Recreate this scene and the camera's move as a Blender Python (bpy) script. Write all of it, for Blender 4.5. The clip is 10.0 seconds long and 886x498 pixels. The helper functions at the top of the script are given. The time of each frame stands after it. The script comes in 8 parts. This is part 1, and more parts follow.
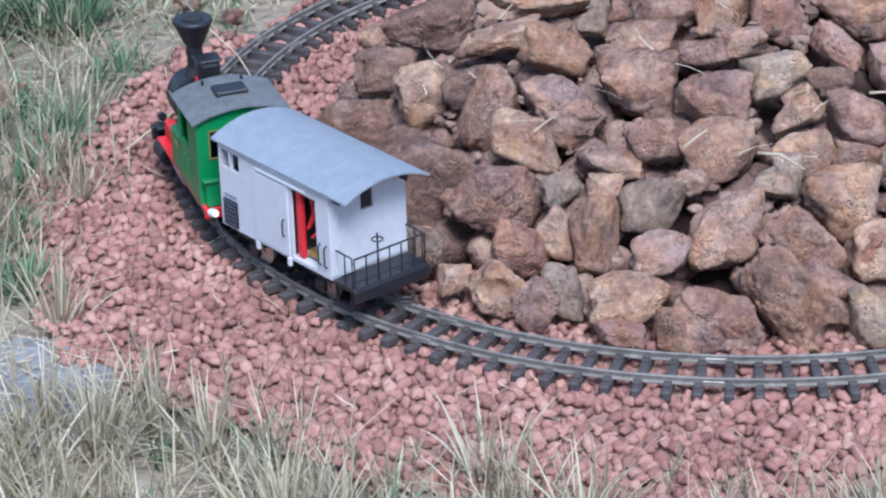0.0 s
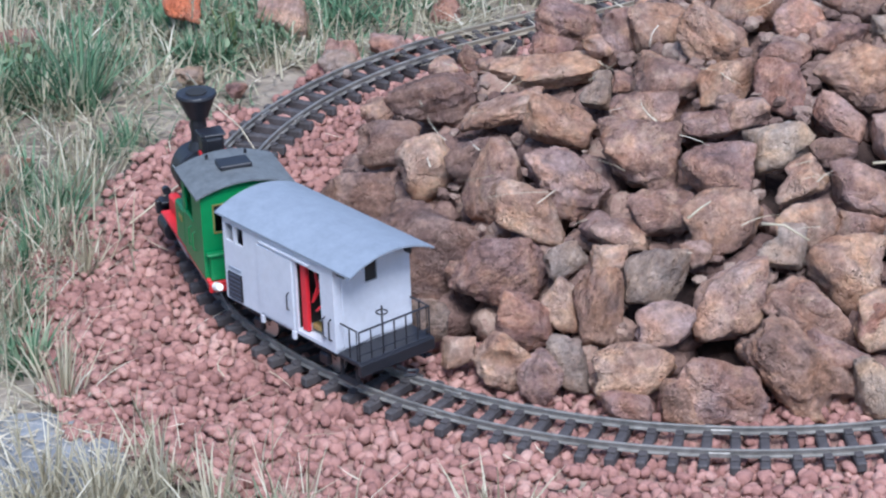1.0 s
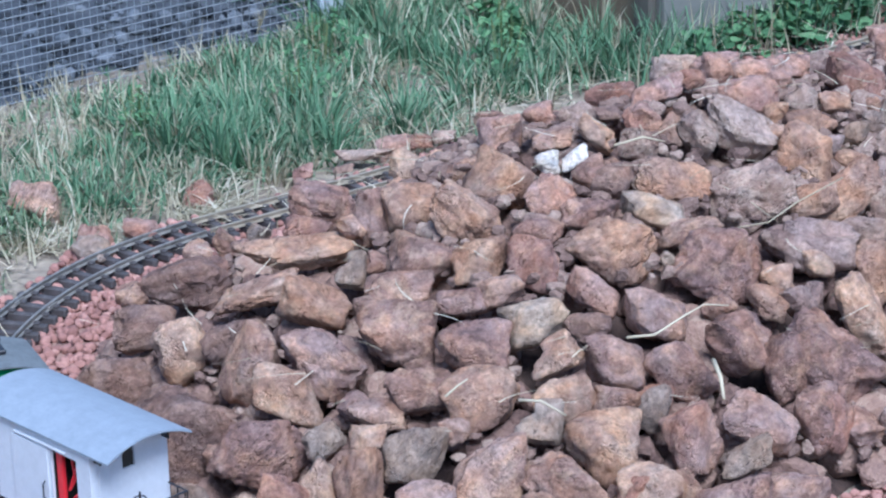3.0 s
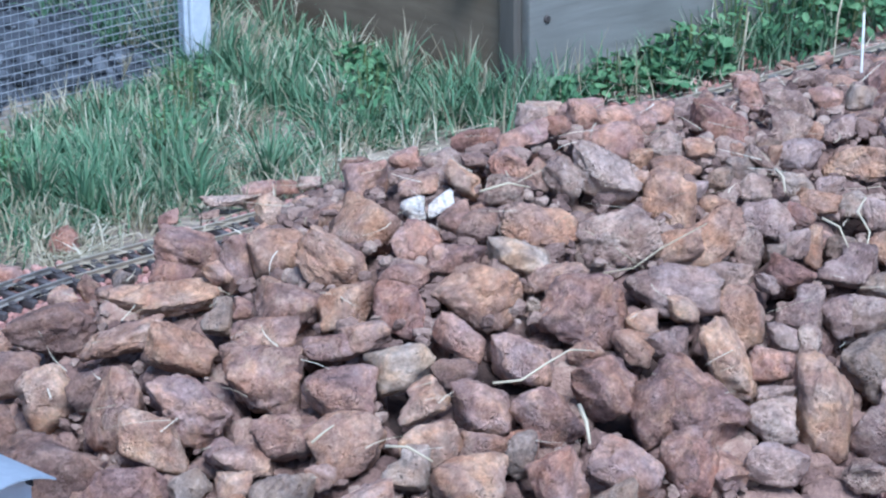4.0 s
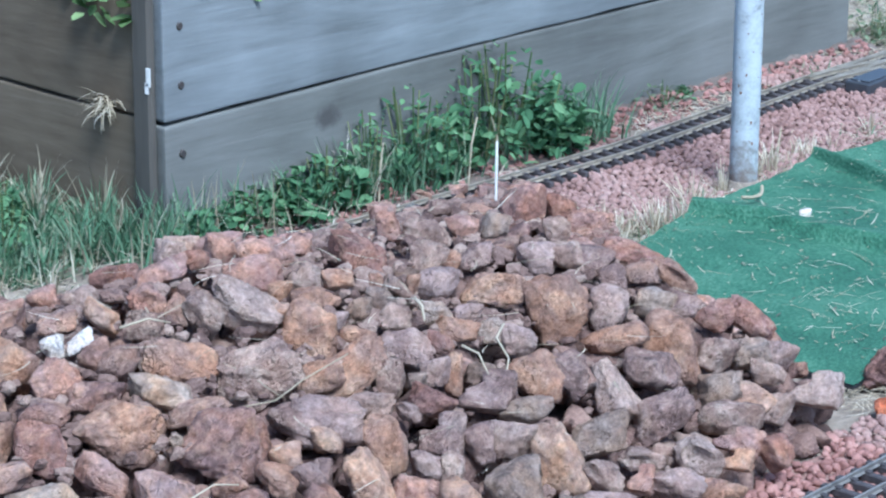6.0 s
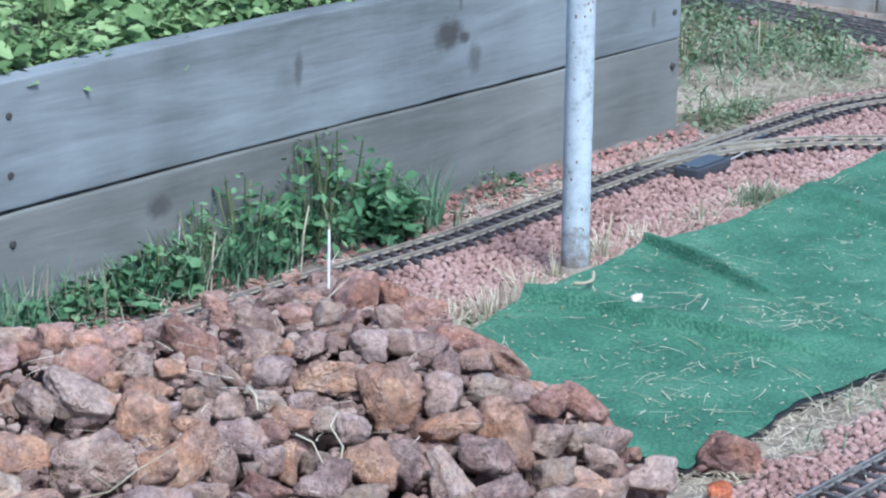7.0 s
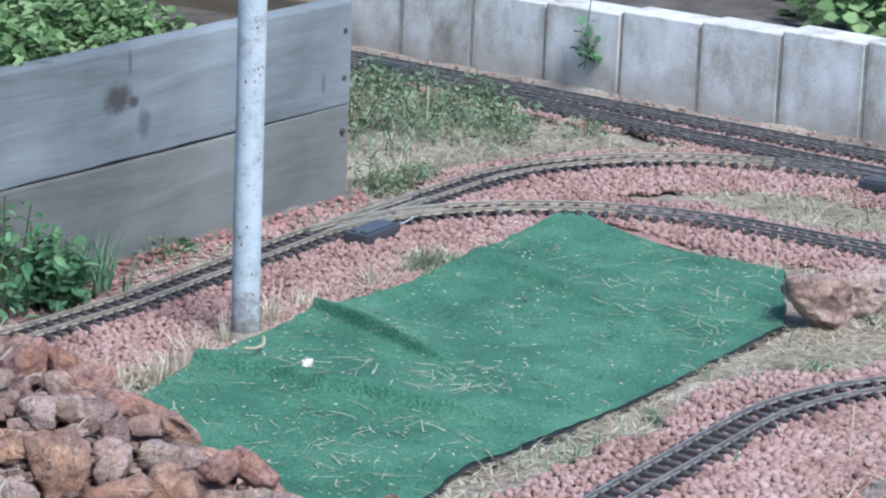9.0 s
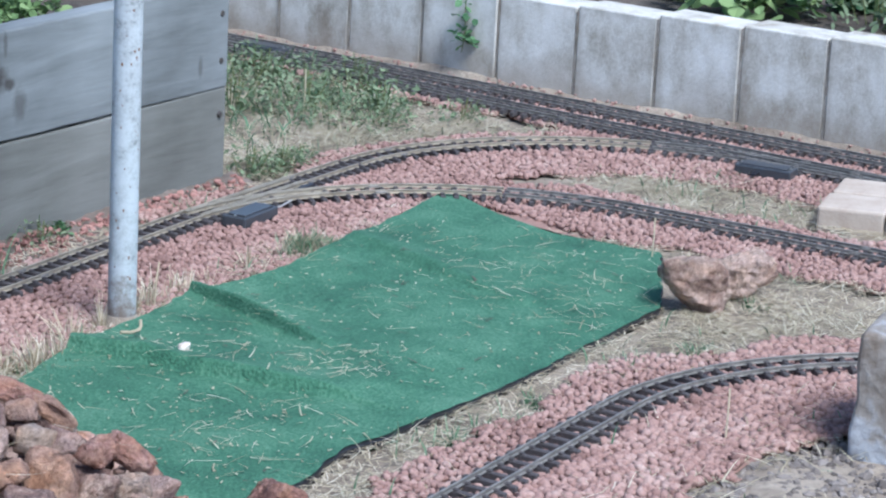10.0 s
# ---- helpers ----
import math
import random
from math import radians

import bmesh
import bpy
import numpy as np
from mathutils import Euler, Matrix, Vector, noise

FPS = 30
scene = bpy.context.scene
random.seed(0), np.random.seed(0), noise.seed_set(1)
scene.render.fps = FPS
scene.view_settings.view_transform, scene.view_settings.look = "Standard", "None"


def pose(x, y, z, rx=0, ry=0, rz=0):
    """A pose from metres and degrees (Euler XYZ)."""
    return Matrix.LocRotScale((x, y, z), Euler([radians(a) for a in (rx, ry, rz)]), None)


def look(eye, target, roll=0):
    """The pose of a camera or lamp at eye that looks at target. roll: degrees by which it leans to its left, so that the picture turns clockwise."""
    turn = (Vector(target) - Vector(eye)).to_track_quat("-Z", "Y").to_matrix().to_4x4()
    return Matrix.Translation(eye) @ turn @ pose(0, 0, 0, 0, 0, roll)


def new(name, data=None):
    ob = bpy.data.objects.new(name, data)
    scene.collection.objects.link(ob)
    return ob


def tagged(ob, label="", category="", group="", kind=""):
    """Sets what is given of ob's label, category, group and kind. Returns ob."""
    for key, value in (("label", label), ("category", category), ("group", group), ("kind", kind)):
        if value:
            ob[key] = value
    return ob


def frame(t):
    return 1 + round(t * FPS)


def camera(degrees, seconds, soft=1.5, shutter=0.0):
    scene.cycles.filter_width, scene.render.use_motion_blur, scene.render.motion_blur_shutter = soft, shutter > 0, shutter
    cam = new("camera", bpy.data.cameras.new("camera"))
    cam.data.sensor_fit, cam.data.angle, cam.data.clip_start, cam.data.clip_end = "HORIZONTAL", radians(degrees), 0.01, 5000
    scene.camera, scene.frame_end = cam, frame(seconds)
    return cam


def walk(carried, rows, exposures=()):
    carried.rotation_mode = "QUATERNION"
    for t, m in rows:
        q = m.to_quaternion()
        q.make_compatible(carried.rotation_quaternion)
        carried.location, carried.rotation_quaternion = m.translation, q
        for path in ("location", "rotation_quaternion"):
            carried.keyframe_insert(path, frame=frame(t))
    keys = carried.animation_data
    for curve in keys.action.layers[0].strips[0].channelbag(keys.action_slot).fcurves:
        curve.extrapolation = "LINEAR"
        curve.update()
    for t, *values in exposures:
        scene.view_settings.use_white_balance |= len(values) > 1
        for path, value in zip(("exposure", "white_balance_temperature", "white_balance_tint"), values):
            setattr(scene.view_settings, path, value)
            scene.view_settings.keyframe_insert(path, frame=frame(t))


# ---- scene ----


# ---------------------------------------------------------------- camera
EYE = (-2.0394, -2.5039, 1.3978)
cam = camera(17.0, 10.0, soft=2.3)


def aim(yaw, pitch, roll):
    """Camera pose: yaw to the left of +y, pitch up, roll, all in degrees."""
    return Matrix.Translation(EYE) @ pose(0, 0, 0, 0, 0, yaw) @ pose(0, 0, 0, 90 + pitch) @ pose(0, 0, 0, 0, 0, roll)


walk(cam, [
    (0.0, aim(-32.852, -25.930, -1.973)), (0.5, aim(-32.666, -25.391, -2.417)), (1.0, aim(-32.816, -24.527, -2.292)),
    (1.5, aim(-33.918, -23.529, -1.963)), (2.0, aim(-35.745, -22.407, -1.379)), (2.5, aim(-36.822, -21.566, -1.705)),
    (4.0, aim(-40.826, -20.349, -0.598)), (4.5, aim(-42.077, -19.859, -0.681)), (5.0, aim(-43.580, -19.293, -0.487)),
    (5.5, aim(-46.296, -18.606, 0.031)), (5.7, aim(-47.138, -18.304, 0.211)), (6.8, aim(-50.741, -16.335, 0.525)),
    (7.0, aim(-51.544, -16.070, 0.764)), (7.5, aim(-53.791, -15.480, 0.577)), (8.0, aim(-55.460, -15.340, 1.369)),
    (8.5, aim(-56.845, -15.100, 1.752)), (9.0, aim(-58.110, -14.639, 2.381)), (9.5, aim(-59.123, -14.450, 2.460)),
    (10.0, aim(-60.568, -14.852, 2.966)),
], exposures=[(0.0, 1.48, 5450, 11), (1.5, 1.45, 5480, 12), (2.5, 1.53, 5200, 9), (4.0, 1.67, 4950, 8), (5.5, 1.66, 4950, 5), (7.5, 1.64, 5370, 8), (9.5, 1.52, 5490, 9), (10.0, 1.52, 5490, 9)])

# ---------------------------------------------------------------- light
SUN_EL, SUN_AZ = 54.0, 205.0
world = bpy.data.worlds.new("overcast_sky")
scene.world = world
world.use_nodes = True
wn = world.node_tree
sky = wn.nodes.new("ShaderNodeTexSky")
sky.sky_type = "NISHITA"
sky.sun_disc = False
sky.sun_elevation, sky.sun_rotation = radians(SUN_EL), radians(SUN_AZ)
wn.links.new(sky.outputs[0], wn.nodes["Background"].inputs[0])
wn.nodes["Background"].inputs[1].default_value = 0.068
sun = new("sun", bpy.data.lights.new("sun", "SUN"))
sun.data.energy, sun.data.angle, sun.data.color = 2.0, radians(24), (1.0, 0.96, 0.90)
SUN_DIR = Vector((math.sin(radians(SUN_AZ)) * math.cos(radians(SUN_EL)), math.cos(radians(SUN_AZ)) * math.cos(radians(SUN_EL)), math.sin(radians(SUN_EL))))
sun.matrix_world = look(SUN_DIR * 20, (0, 0, 0))

# ---------------------------------------------------------------- materials


def material(name, stops, scale=20.0, rough=0.9, metal=0.0, bump=0.3, bump_scale=120.0, spread=0.0, dist=0.002, fine=0.25, obj=True, per="object", spec=0.3):
    """Noise-varied paint: stops are (position, rgb); spread mixes in a per-object or per-island random shift of the ramp."""
    m = bpy.data.materials.new(name)
    m.use_nodes = True
    nt = m.node_tree
    b = nt.nodes["Principled BSDF"]
    b.inputs["Roughness"].default_value = rough
    b.inputs["Metallic"].default_value = metal
    b.inputs["Specular IOR Level"].default_value = spec
    co = nt.nodes.new("ShaderNodeTexCoord")
    src = co.outputs["Object"]
    if not obj:
        src = nt.nodes.new("ShaderNodeNewGeometry").outputs["Position"]
    n1 = nt.nodes.new("ShaderNodeTexNoise")
    n1.inputs["Scale"].default_value, n1.inputs["Detail"].default_value, n1.inputs["Roughness"].default_value = scale, 6, 0.65
    nt.links.new(src, n1.inputs["Vector"])
    n2 = nt.nodes.new("ShaderNodeTexNoise")
    n2.inputs["Scale"].default_value, n2.inputs["Detail"].default_value = bump_scale, 8
    nt.links.new(src, n2.inputs["Vector"])
    add = nt.nodes.new("ShaderNodeMath")
    add.operation = "MULTIPLY_ADD"
    nt.links.new(n2.outputs[0], add.inputs[0])
    add.inputs[1].default_value = fine
    nt.links.new(n1.outputs[0], add.inputs[2])
    val = add.outputs[0]
    if spread:
        rnd = nt.nodes.new("ShaderNodeObjectInfo").outputs["Random"] if per == "object" else nt.nodes.new("ShaderNodeNewGeometry").outputs["Random Per Island"]
        ma = nt.nodes.new("ShaderNodeMath")
        ma.operation = "MULTIPLY_ADD"
        nt.links.new(rnd, ma.inputs[0])
        ma.inputs[1].default_value = spread
        nt.links.new(val, ma.inputs[2])
        val = ma.outputs[0]
    sub = nt.nodes.new("ShaderNodeMath")
    sub.operation = "SUBTRACT"
    nt.links.new(val, sub.inputs[0])
    sub.inputs[1].default_value = fine / 2 + spread / 2
    ramp = nt.nodes.new("ShaderNodeValToRGB")
    el = ramp.color_ramp.elements
    while len(el) < len(stops):
        el.new(0.5)
    for e, (p, c) in zip(el, stops):
        e.position, e.color = p, (*c, 1)
    nt.links.new(sub.outputs[0], ramp.inputs[0])
    nt.links.new(ramp.outputs[0], b.inputs["Base Color"])
    bm_ = nt.nodes.new("ShaderNodeBump")
    bm_.inputs["Strength"].default_value, bm_.inputs["Distance"].default_value = bump, dist
    nt.links.new(n2.outputs[0], bm_.inputs["Height"])
    nt.links.new(bm_.outputs[0], b.inputs["Normal"])
    return m


def plain(name, c, rough=0.5, metal=0.0, wear=0.12, scale=60.0, bump=0.05, spec=0.5):
    """Painted or moulded surface with slight dirt and unevenness."""
    lo = tuple(x * (1 - wear) for x in c)
    hi = tuple(min(1, x * (1 + wear)) for x in c)
    return material(name, [(0.3, lo), (0.7, hi)], scale=scale, rough=rough, metal=metal, bump=bump, bump_scale=scale * 4, spec=spec)


M_SOIL = material("soil", [(0.25, (0.115, 0.090, 0.070)), (0.5, (0.24, 0.198, 0.155)), (0.72, (0.40, 0.345, 0.275))], scale=5, bump=0.6, bump_scale=70, dist=0.01, obj=False)
M_DARKSOIL = material("dark_garden_soil", [(0.25, (0.04, 0.032, 0.026)), (0.5, (0.085, 0.07, 0.056)), (0.75, (0.15, 0.125, 0.10))], scale=9, bump=0.7, bump_scale=60, dist=0.012, obj=False)
M_BED = material("red_grit", [(0.3, (0.21, 0.125, 0.10)), (0.7, (0.36, 0.225, 0.185))], scale=12, bump=0.8, bump_scale=150, dist=0.006, obj=False)
M_PEB = material("lava_pebble", [(0.1, (0.14, 0.068, 0.058)), (0.4, (0.265, 0.135, 0.113)), (0.62, (0.36, 0.195, 0.162)), (0.9, (0.46, 0.295, 0.245))], scale=9, spread=0.42, bump=0.5, bump_scale=350, dist=0.003, per="island", obj=False, fine=0.4)
M_PEB_DUSTY = material("dusty_lava_pebble", [(0.1, (0.115, 0.065, 0.055)), (0.38, (0.255, 0.153, 0.129)), (0.62, (0.338, 0.218, 0.186)), (0.9, (0.43, 0.322, 0.28))], scale=5, spread=0.36, bump=0.5, bump_scale=300, dist=0.003, per="island", obj=False, fine=0.4)
# red earth of the heap core, darkened to carry the shade between rocks
M_CORE = material("pile_core_gap_shade", [(0.3, (0.03, 0.02, 0.018)), (0.7, (0.085, 0.052, 0.042))], scale=20, bump=0.6, bump_scale=80, dist=0.01, obj=False)
M_SLEEPER = plain("sleeper_plastic", (0.058, 0.051, 0.052), rough=0.75, wear=0.35, bump=0.2)
M_RAIL = material("oxidised_rail", [(0.3, (0.17, 0.162, 0.15)), (0.7, (0.35, 0.33, 0.30))], scale=30, rough=0.55, metal=0.55, bump=0.1, obj=False)
M_BRASS = material("brass_rail", [(0.3, (0.31, 0.27, 0.21)), (0.7, (0.50, 0.445, 0.35))], scale=25, rough=0.5, metal=0.6, bump=0.1, obj=False)
M_CARPET = material("green_turf", [(0.22, (0.022, 0.072, 0.046)), (0.5, (0.048, 0.138, 0.082)), (0.78, (0.10, 0.21, 0.135))], scale=6, bump=0.9, bump_scale=190, dist=0.004, obj=False, fine=1.0)
M_POLE = material("galvanised_pole", [(0.3, (0.22, 0.235, 0.235)), (0.42, (0.36, 0.385, 0.40)), (0.55, (0.43, 0.465, 0.485)), (0.85, (0.50, 0.535, 0.56))], scale=25, rough=0.5, bump=0.1, bump_scale=200)
M_WHITE = plain("white_post", (0.41, 0.45, 0.50), rough=0.5)
M_WIRE = plain("galvanised_wire", (0.26, 0.28, 0.30), rough=0.5, metal=0.4)
M_LENS_WHITE = plain("white_paint", (0.72, 0.71, 0.66), rough=0.6)
M_BLACK = plain("black_plastic", (0.018, 0.018, 0.02), rough=0.45)

# ---------------------------------------------------------------- mesh helpers


def mesh_ob(name, verts, faces, mat, smooth=False, parent=None):
    me = bpy.data.meshes.new(name)
    me.from_pydata([tuple(v) for v in verts], [], [tuple(f) for f in faces])
    me.update()
    if smooth:
        me.polygons.foreach_set("use_smooth", [True] * len(me.polygons))
    me.materials.append(mat)
    ob = new(name, me)
    ob.parent = parent
    return ob


def big_mesh(name, verts, tris, mat, smooth=False):
    """A large triangle mesh straight from arrays."""
    me = bpy.data.meshes.new(name)
    me.vertices.add(len(verts))
    me.vertices.foreach_set("co", np.asarray(verts, np.float32).ravel())
    n = len(tris)
    me.loops.add(3 * n)
    me.loops.foreach_set("vertex_index", np.asarray(tris, np.int32).ravel())
    me.polygons.add(n)
    me.polygons.foreach_set("loop_start", np.arange(0, 3 * n, 3, dtype=np.int32))
    if smooth:
        me.polygons.foreach_set("use_smooth", np.ones(n, bool))
    me.update(calc_edges=True)
    if not smooth:
        me.shade_flat()
    me.materials.append(mat)
    return new(name, me)


def part(name, bm, mat, parent=None, label="", smooth=False):
    me = bpy.data.meshes.new(name)
    bm.normal_update()
    bm.to_mesh(me)
    bm.free()
    me.materials.append(mat)
    if smooth:
        me.polygons.foreach_set("use_smooth", [True] * len(me.polygons))
    ob = new(name, me)
    ob.parent = parent
    return tagged(ob, label)


def box(sx, sy, sz, at=(0, 0, 0), bevel=0.0, bm=None, rot=None, seg=1):
    """A bevelled box centred at `at`."""
    own = bmesh.new()
    bmesh.ops.create_cube(own, size=1.0)
    bmesh.ops.scale(own, vec=(sx, sy, sz), verts=own.verts)
    if bevel:
        bmesh.ops.bevel(own, geom=own.edges[:], offset=bevel, segments=seg, affect="EDGES", profile=0.5)
    m = Matrix.Translation(at) @ (rot or Matrix())
    bmesh.ops.transform(own, matrix=m, verts=own.verts)
    return join(bm, own)


def cyl(r1, r2, h, at=(0, 0, 0), rot=None, seg=24, bm=None, bevel=0.0):
    """A cone frustum along z, centred at `at`."""
    own = bmesh.new()
    bmesh.ops.create_cone(own, cap_ends=True, segments=seg, radius1=r1, radius2=r2, depth=h)
    if bevel:
        rim = [e for e in own.edges if abs(e.verts[0].co.z - e.verts[1].co.z) < 1e-6]
        bmesh.ops.bevel(own, geom=rim, offset=bevel, segments=2, affect="EDGES", profile=0.5)
    m = Matrix.Translation(at) @ (rot or Matrix())
    bmesh.ops.transform(own, matrix=m, verts=own.verts)
    return join(bm, own)


def join(bm, own):
    if bm is None:
        return own
    tmp = bpy.data.meshes.new("joint")
    own.to_mesh(tmp)
    own.free()
    bm.from_mesh(tmp)
    bpy.data.meshes.remove(tmp)
    return bm


def tube_points(pts, r, seg=8, closed=False):
    """Verts and faces of a round bar along points."""
    pts = [Vector(p) for p in pts]
    verts, faces = [], []
    for i, p in enumerate(pts):
        a, b = pts[max(i - 1, 0)], pts[min(i + 1, len(pts) - 1)]
        d = (b - a).normalized()
        up = Vector((0, 0, 1)) if abs(d.z) < 0.9 else Vector((1, 0, 0))
        s = d.cross(up).normalized()
        t = s.cross(d)
        for k in range(seg):
            w = 2 * math.pi * k / seg
            verts.append(p + r * (math.cos(w) * s + math.sin(w) * t))
    for i in range(len(pts) - 1):
        for k in range(seg):
            a, b = i * seg + k, i * seg + (k + 1) % seg
            faces.append((a, b, b + seg, a + seg))
    faces.append(tuple(range(seg - 1, -1, -1)))
    faces.append(tuple(range(len(verts) - seg, len(verts))))
    return verts, faces


def tube(pts, r, seg=8, bm=None):
    v, f = tube_points(pts, r, seg)
    own = bmesh.new()
    vs = [own.verts.new(p) for p in v]
    for q in f:
        own.faces.new([vs[i] for i in q])
    return join(bm, own)


def thing(name, label, category, group="", kind="", at=(0, 0, 0)):
    e = new(name)
    e.empty_display_size = 0.02
    e.location = at
    return tagged(e, label, category, group, kind)


def fbm(x, y, scale, seed=0.0):
    """Cheap smooth pseudo-noise on arrays, about -1 to 1."""
    x, y = np.asarray(x) * scale + seed, np.asarray(y) * scale - seed * 1.7
    return (np.sin(x * 1.3 + np.sin(y * 1.1) * 1.3) + np.sin(y * 1.7 + np.sin(x * 0.9 + 1.3) * 1.5) + 0.6 * np.sin(x * 3.1 - y * 2.3 + np.sin(y * 2.7))) / 2.6


# ---------------------------------------------------------------- layout of the tracks


def arc(cx, cy, r, a0, a1, n=40):
    return [(cx + r * math.cos(radians(a)), cy + r * math.sin(radians(a))) for a in np.linspace(a0, a1, n)]


def line(a, b, n=24):
    return [(a[0] + (b[0] - a[0]) * t, a[1] + (b[1] - a[1]) * t) for t in np.linspace(0, 1, n)]


def resample(pts, step):
    p = np.array(pts, float)
    keep = np.r_[True, np.linalg.norm(np.diff(p, axis=0), axis=1) > 1e-6]
    p = p[keep]
    s = np.r_[0, np.cumsum(np.linalg.norm(np.diff(p, axis=0), axis=1))]
    q = np.arange(0, s[-1], step)
    xy = np.stack([np.interp(q, s, p[:, k]) for k in (0, 1)], 1)
    d = np.gradient(xy, axis=0)
    d /= np.linalg.norm(d, axis=1)[:, None]
    return xy, d, q


R1 = 0.628
FRONT = arc(1.95, -1.212, 0.62, -30, 90, 50) + line((1.95, -0.592), (0.0, -0.628))
CURVE = arc(0, 0, R1, 270, 90, 80)
BACK = line((0.0, R1), (1.0, 0.594)) + line((1.0, 0.594), (1.85, 0.560)) + line((1.85, 0.560), (2.45, 0.588)) + line((2.45, 0.588), (3.04, 0.59))
OUTER_LEG = arc(3.04, -0.03, 0.62, 90, 0, 40) + line((3.66, -0.03), (3.60, -1.9))
INNER_LEG = arc(2.47, -0.03, 0.617, 90, 0, 40) + line((3.087, -0.03), (3.06, -1.9))
WALL_TRACK = line((4.06, 2.4), (3.87, 0.3)) + line((3.87, 0.3), (3.70, -1.9))
SIDING = line((3.90, 1.5), (3.76, 0.55)) + line((3.76, 0.55), (3.66, -0.35))

OUTER_JOINT, INNER_JOINT = 20.0, 24.0
# gravel half-widths: (left, right) of the travel direction
BEDS = [(FRONT, 0.27, 0.14), (CURVE[:56], 0.27, 0.18), (CURVE[55:68], 0.13, 0.18), (CURVE[67:], 0.065, 0.18), (BACK[:30], 0.07, 0.22), (BACK[30:48], 0.055, 0.31), (BACK[48:], 0.062, 0.41), (OUTER_LEG, 0.12, 0.24), (INNER_LEG, 0.13, 0.20), (WALL_TRACK, 0.14, 0.10), (SIDING, 0.10, 0.055)]


def bed_mask(x, y):
    """True where the red gravel lies."""
    hit = np.zeros(len(x), bool)
    wob = 0.035 * fbm(x, y, 9.0, 2.0) + 0.02 * fbm(x, y, 31.0, 5.0)
    for pts, wl, wr in BEDS:
        xy, d, _ = resample(pts, 0.03)
        for i0 in range(0, len(x), 20000):
            sl = slice(i0, i0 + 20000)
            dx, dy = x[sl, None] - xy[None, :, 0], y[sl, None] - xy[None, :, 1]
            k = np.argmin(dx * dx + dy * dy, axis=1)
            r = np.arange(len(k))
            lat = d[k, 0] * dy[r, k] - d[k, 1] * dx[r, k]
            lon = d[k, 0] * dx[r, k] + d[k, 1] * dy[r, k]
            hit[sl] |= (lat < wl + wob[sl]) & (lat > -wr - wob[sl]) & (np.abs(lon) < 0.05)
    return hit


TOP = ((1.22, 0.185), (1.404, 0.206), (1.629, 0.255), (1.784, 0.257), (1.86, 0.262), (2.065, 0.305), (2.254, 0.268), (2.593, 0.288), (3.006, 0.335))
LOW = ((1.16, -0.392), (1.341, -0.382), (1.525, -0.355), (1.756, -0.383), (1.989, -0.395), (2.245, -0.385), (2.506, -0.385), (2.842, -0.219))


def on_turf(x, y, m=0.0):
    """True where the sheet of turf lies."""
    up = np.interp(x, [p[0] for p in TOP], [p[1] for p in TOP])
    dn = np.interp(x, [p[0] for p in LOW], [p[1] for p in LOW])
    return (y < up - m) & (y > dn + m) & (x > 1.17) & (x < 2.84 + 0.27 * (y + 0.235) - m)


def near_track(x, y, w):
    """1 where a place lies within w of a centre line."""
    hit = np.zeros(len(x), bool)
    for pts in (FRONT, CURVE, BACK, OUTER_LEG, INNER_LEG, WALL_TRACK, SIDING):
        xy, _, _ = resample(pts, 0.02)
        for i0 in range(0, len(x), 10000):
            sl = slice(i0, i0 + 10000)
            hit[sl] |= (((x[sl, None] - xy[None, :, 0]) ** 2 + (y[sl, None] - xy[None, :, 1]) ** 2).min(1) < w * w)
    return hit.astype(float)


def smin(a, b, k=0.05):
    h = np.clip(0.5 + 0.5 * (b - a) / k, 0, 1)
    return b + (a - b) * h - k * h * (1 - h)


def pile(x, y):
    """Height of the rock heap's middle surface."""
    x, y = np.asarray(x, float), np.asarray(y, float)
    top = np.interp(x, [-0.5, -0.2, 0.05, 0.35, 0.75, 1.05, 1.3], [0.09, 0.15, 0.235, 0.278, 0.228, 0.196, 0.162])
    r = np.hypot(np.minimum(x, 0), y)
    h = smin(top, 0.05 + 0.42 * (y + 0.53))
    h = smin(h, 0.02 + 0.9 * (0.54 - y))
    h = smin(h, 0.03 + 0.75 * (1.27 + 0.44 * y - x))
    h = smin(h, 0.03 + 0.036 * np.clip(x / 0.15, 0, 1) * np.clip((0.88 - x) / 0.4, 0, 1) + 0.45 * (0.52 - r))
    return h


# ---------------------------------------------------------------- ground


def axis_steps(lo, hi, fine, far):
    inner = np.arange(lo, hi + fine / 2, fine)
    out = np.array([0.3, 0.8, 2, 5, 12, 30, 80, far])
    return np.r_[(lo - out)[::-1], inner, hi + out]


gx, gy = axis_steps(-1.6, 4.6, 0.04, 400), axis_steps(-1.8, 2.6, 0.04, 400)
X, Y = np.meshgrid(gx, gy)
xf, yf = X.ravel(), Y.ravel()
near = np.clip(1.0 - (np.hypot(xf - 1.5, yf) - 4) / 4, 0, 1)
Z = -0.032 + near * (0.006 * fbm(xf, yf, 6) + 0.004 * fbm(xf, yf, 23, 4))
nx, ny = len(gx), len(gy)
idx = np.arange(nx * ny).reshape(ny, nx)
a, b, c, d = idx[:-1, :-1].ravel(), idx[:-1, 1:].ravel(), idx[1:, 1:].ravel(), idx[1:, :-1].ravel()
ground = big_mesh("ground", np.stack([xf, yf, Z], 1), np.concatenate([np.stack([a, b, c], 1), np.stack([a, c, d], 1)]), M_SOIL, True)
tagged(ground, "dry brown soil with scattered straw", "ground", kind="structure")

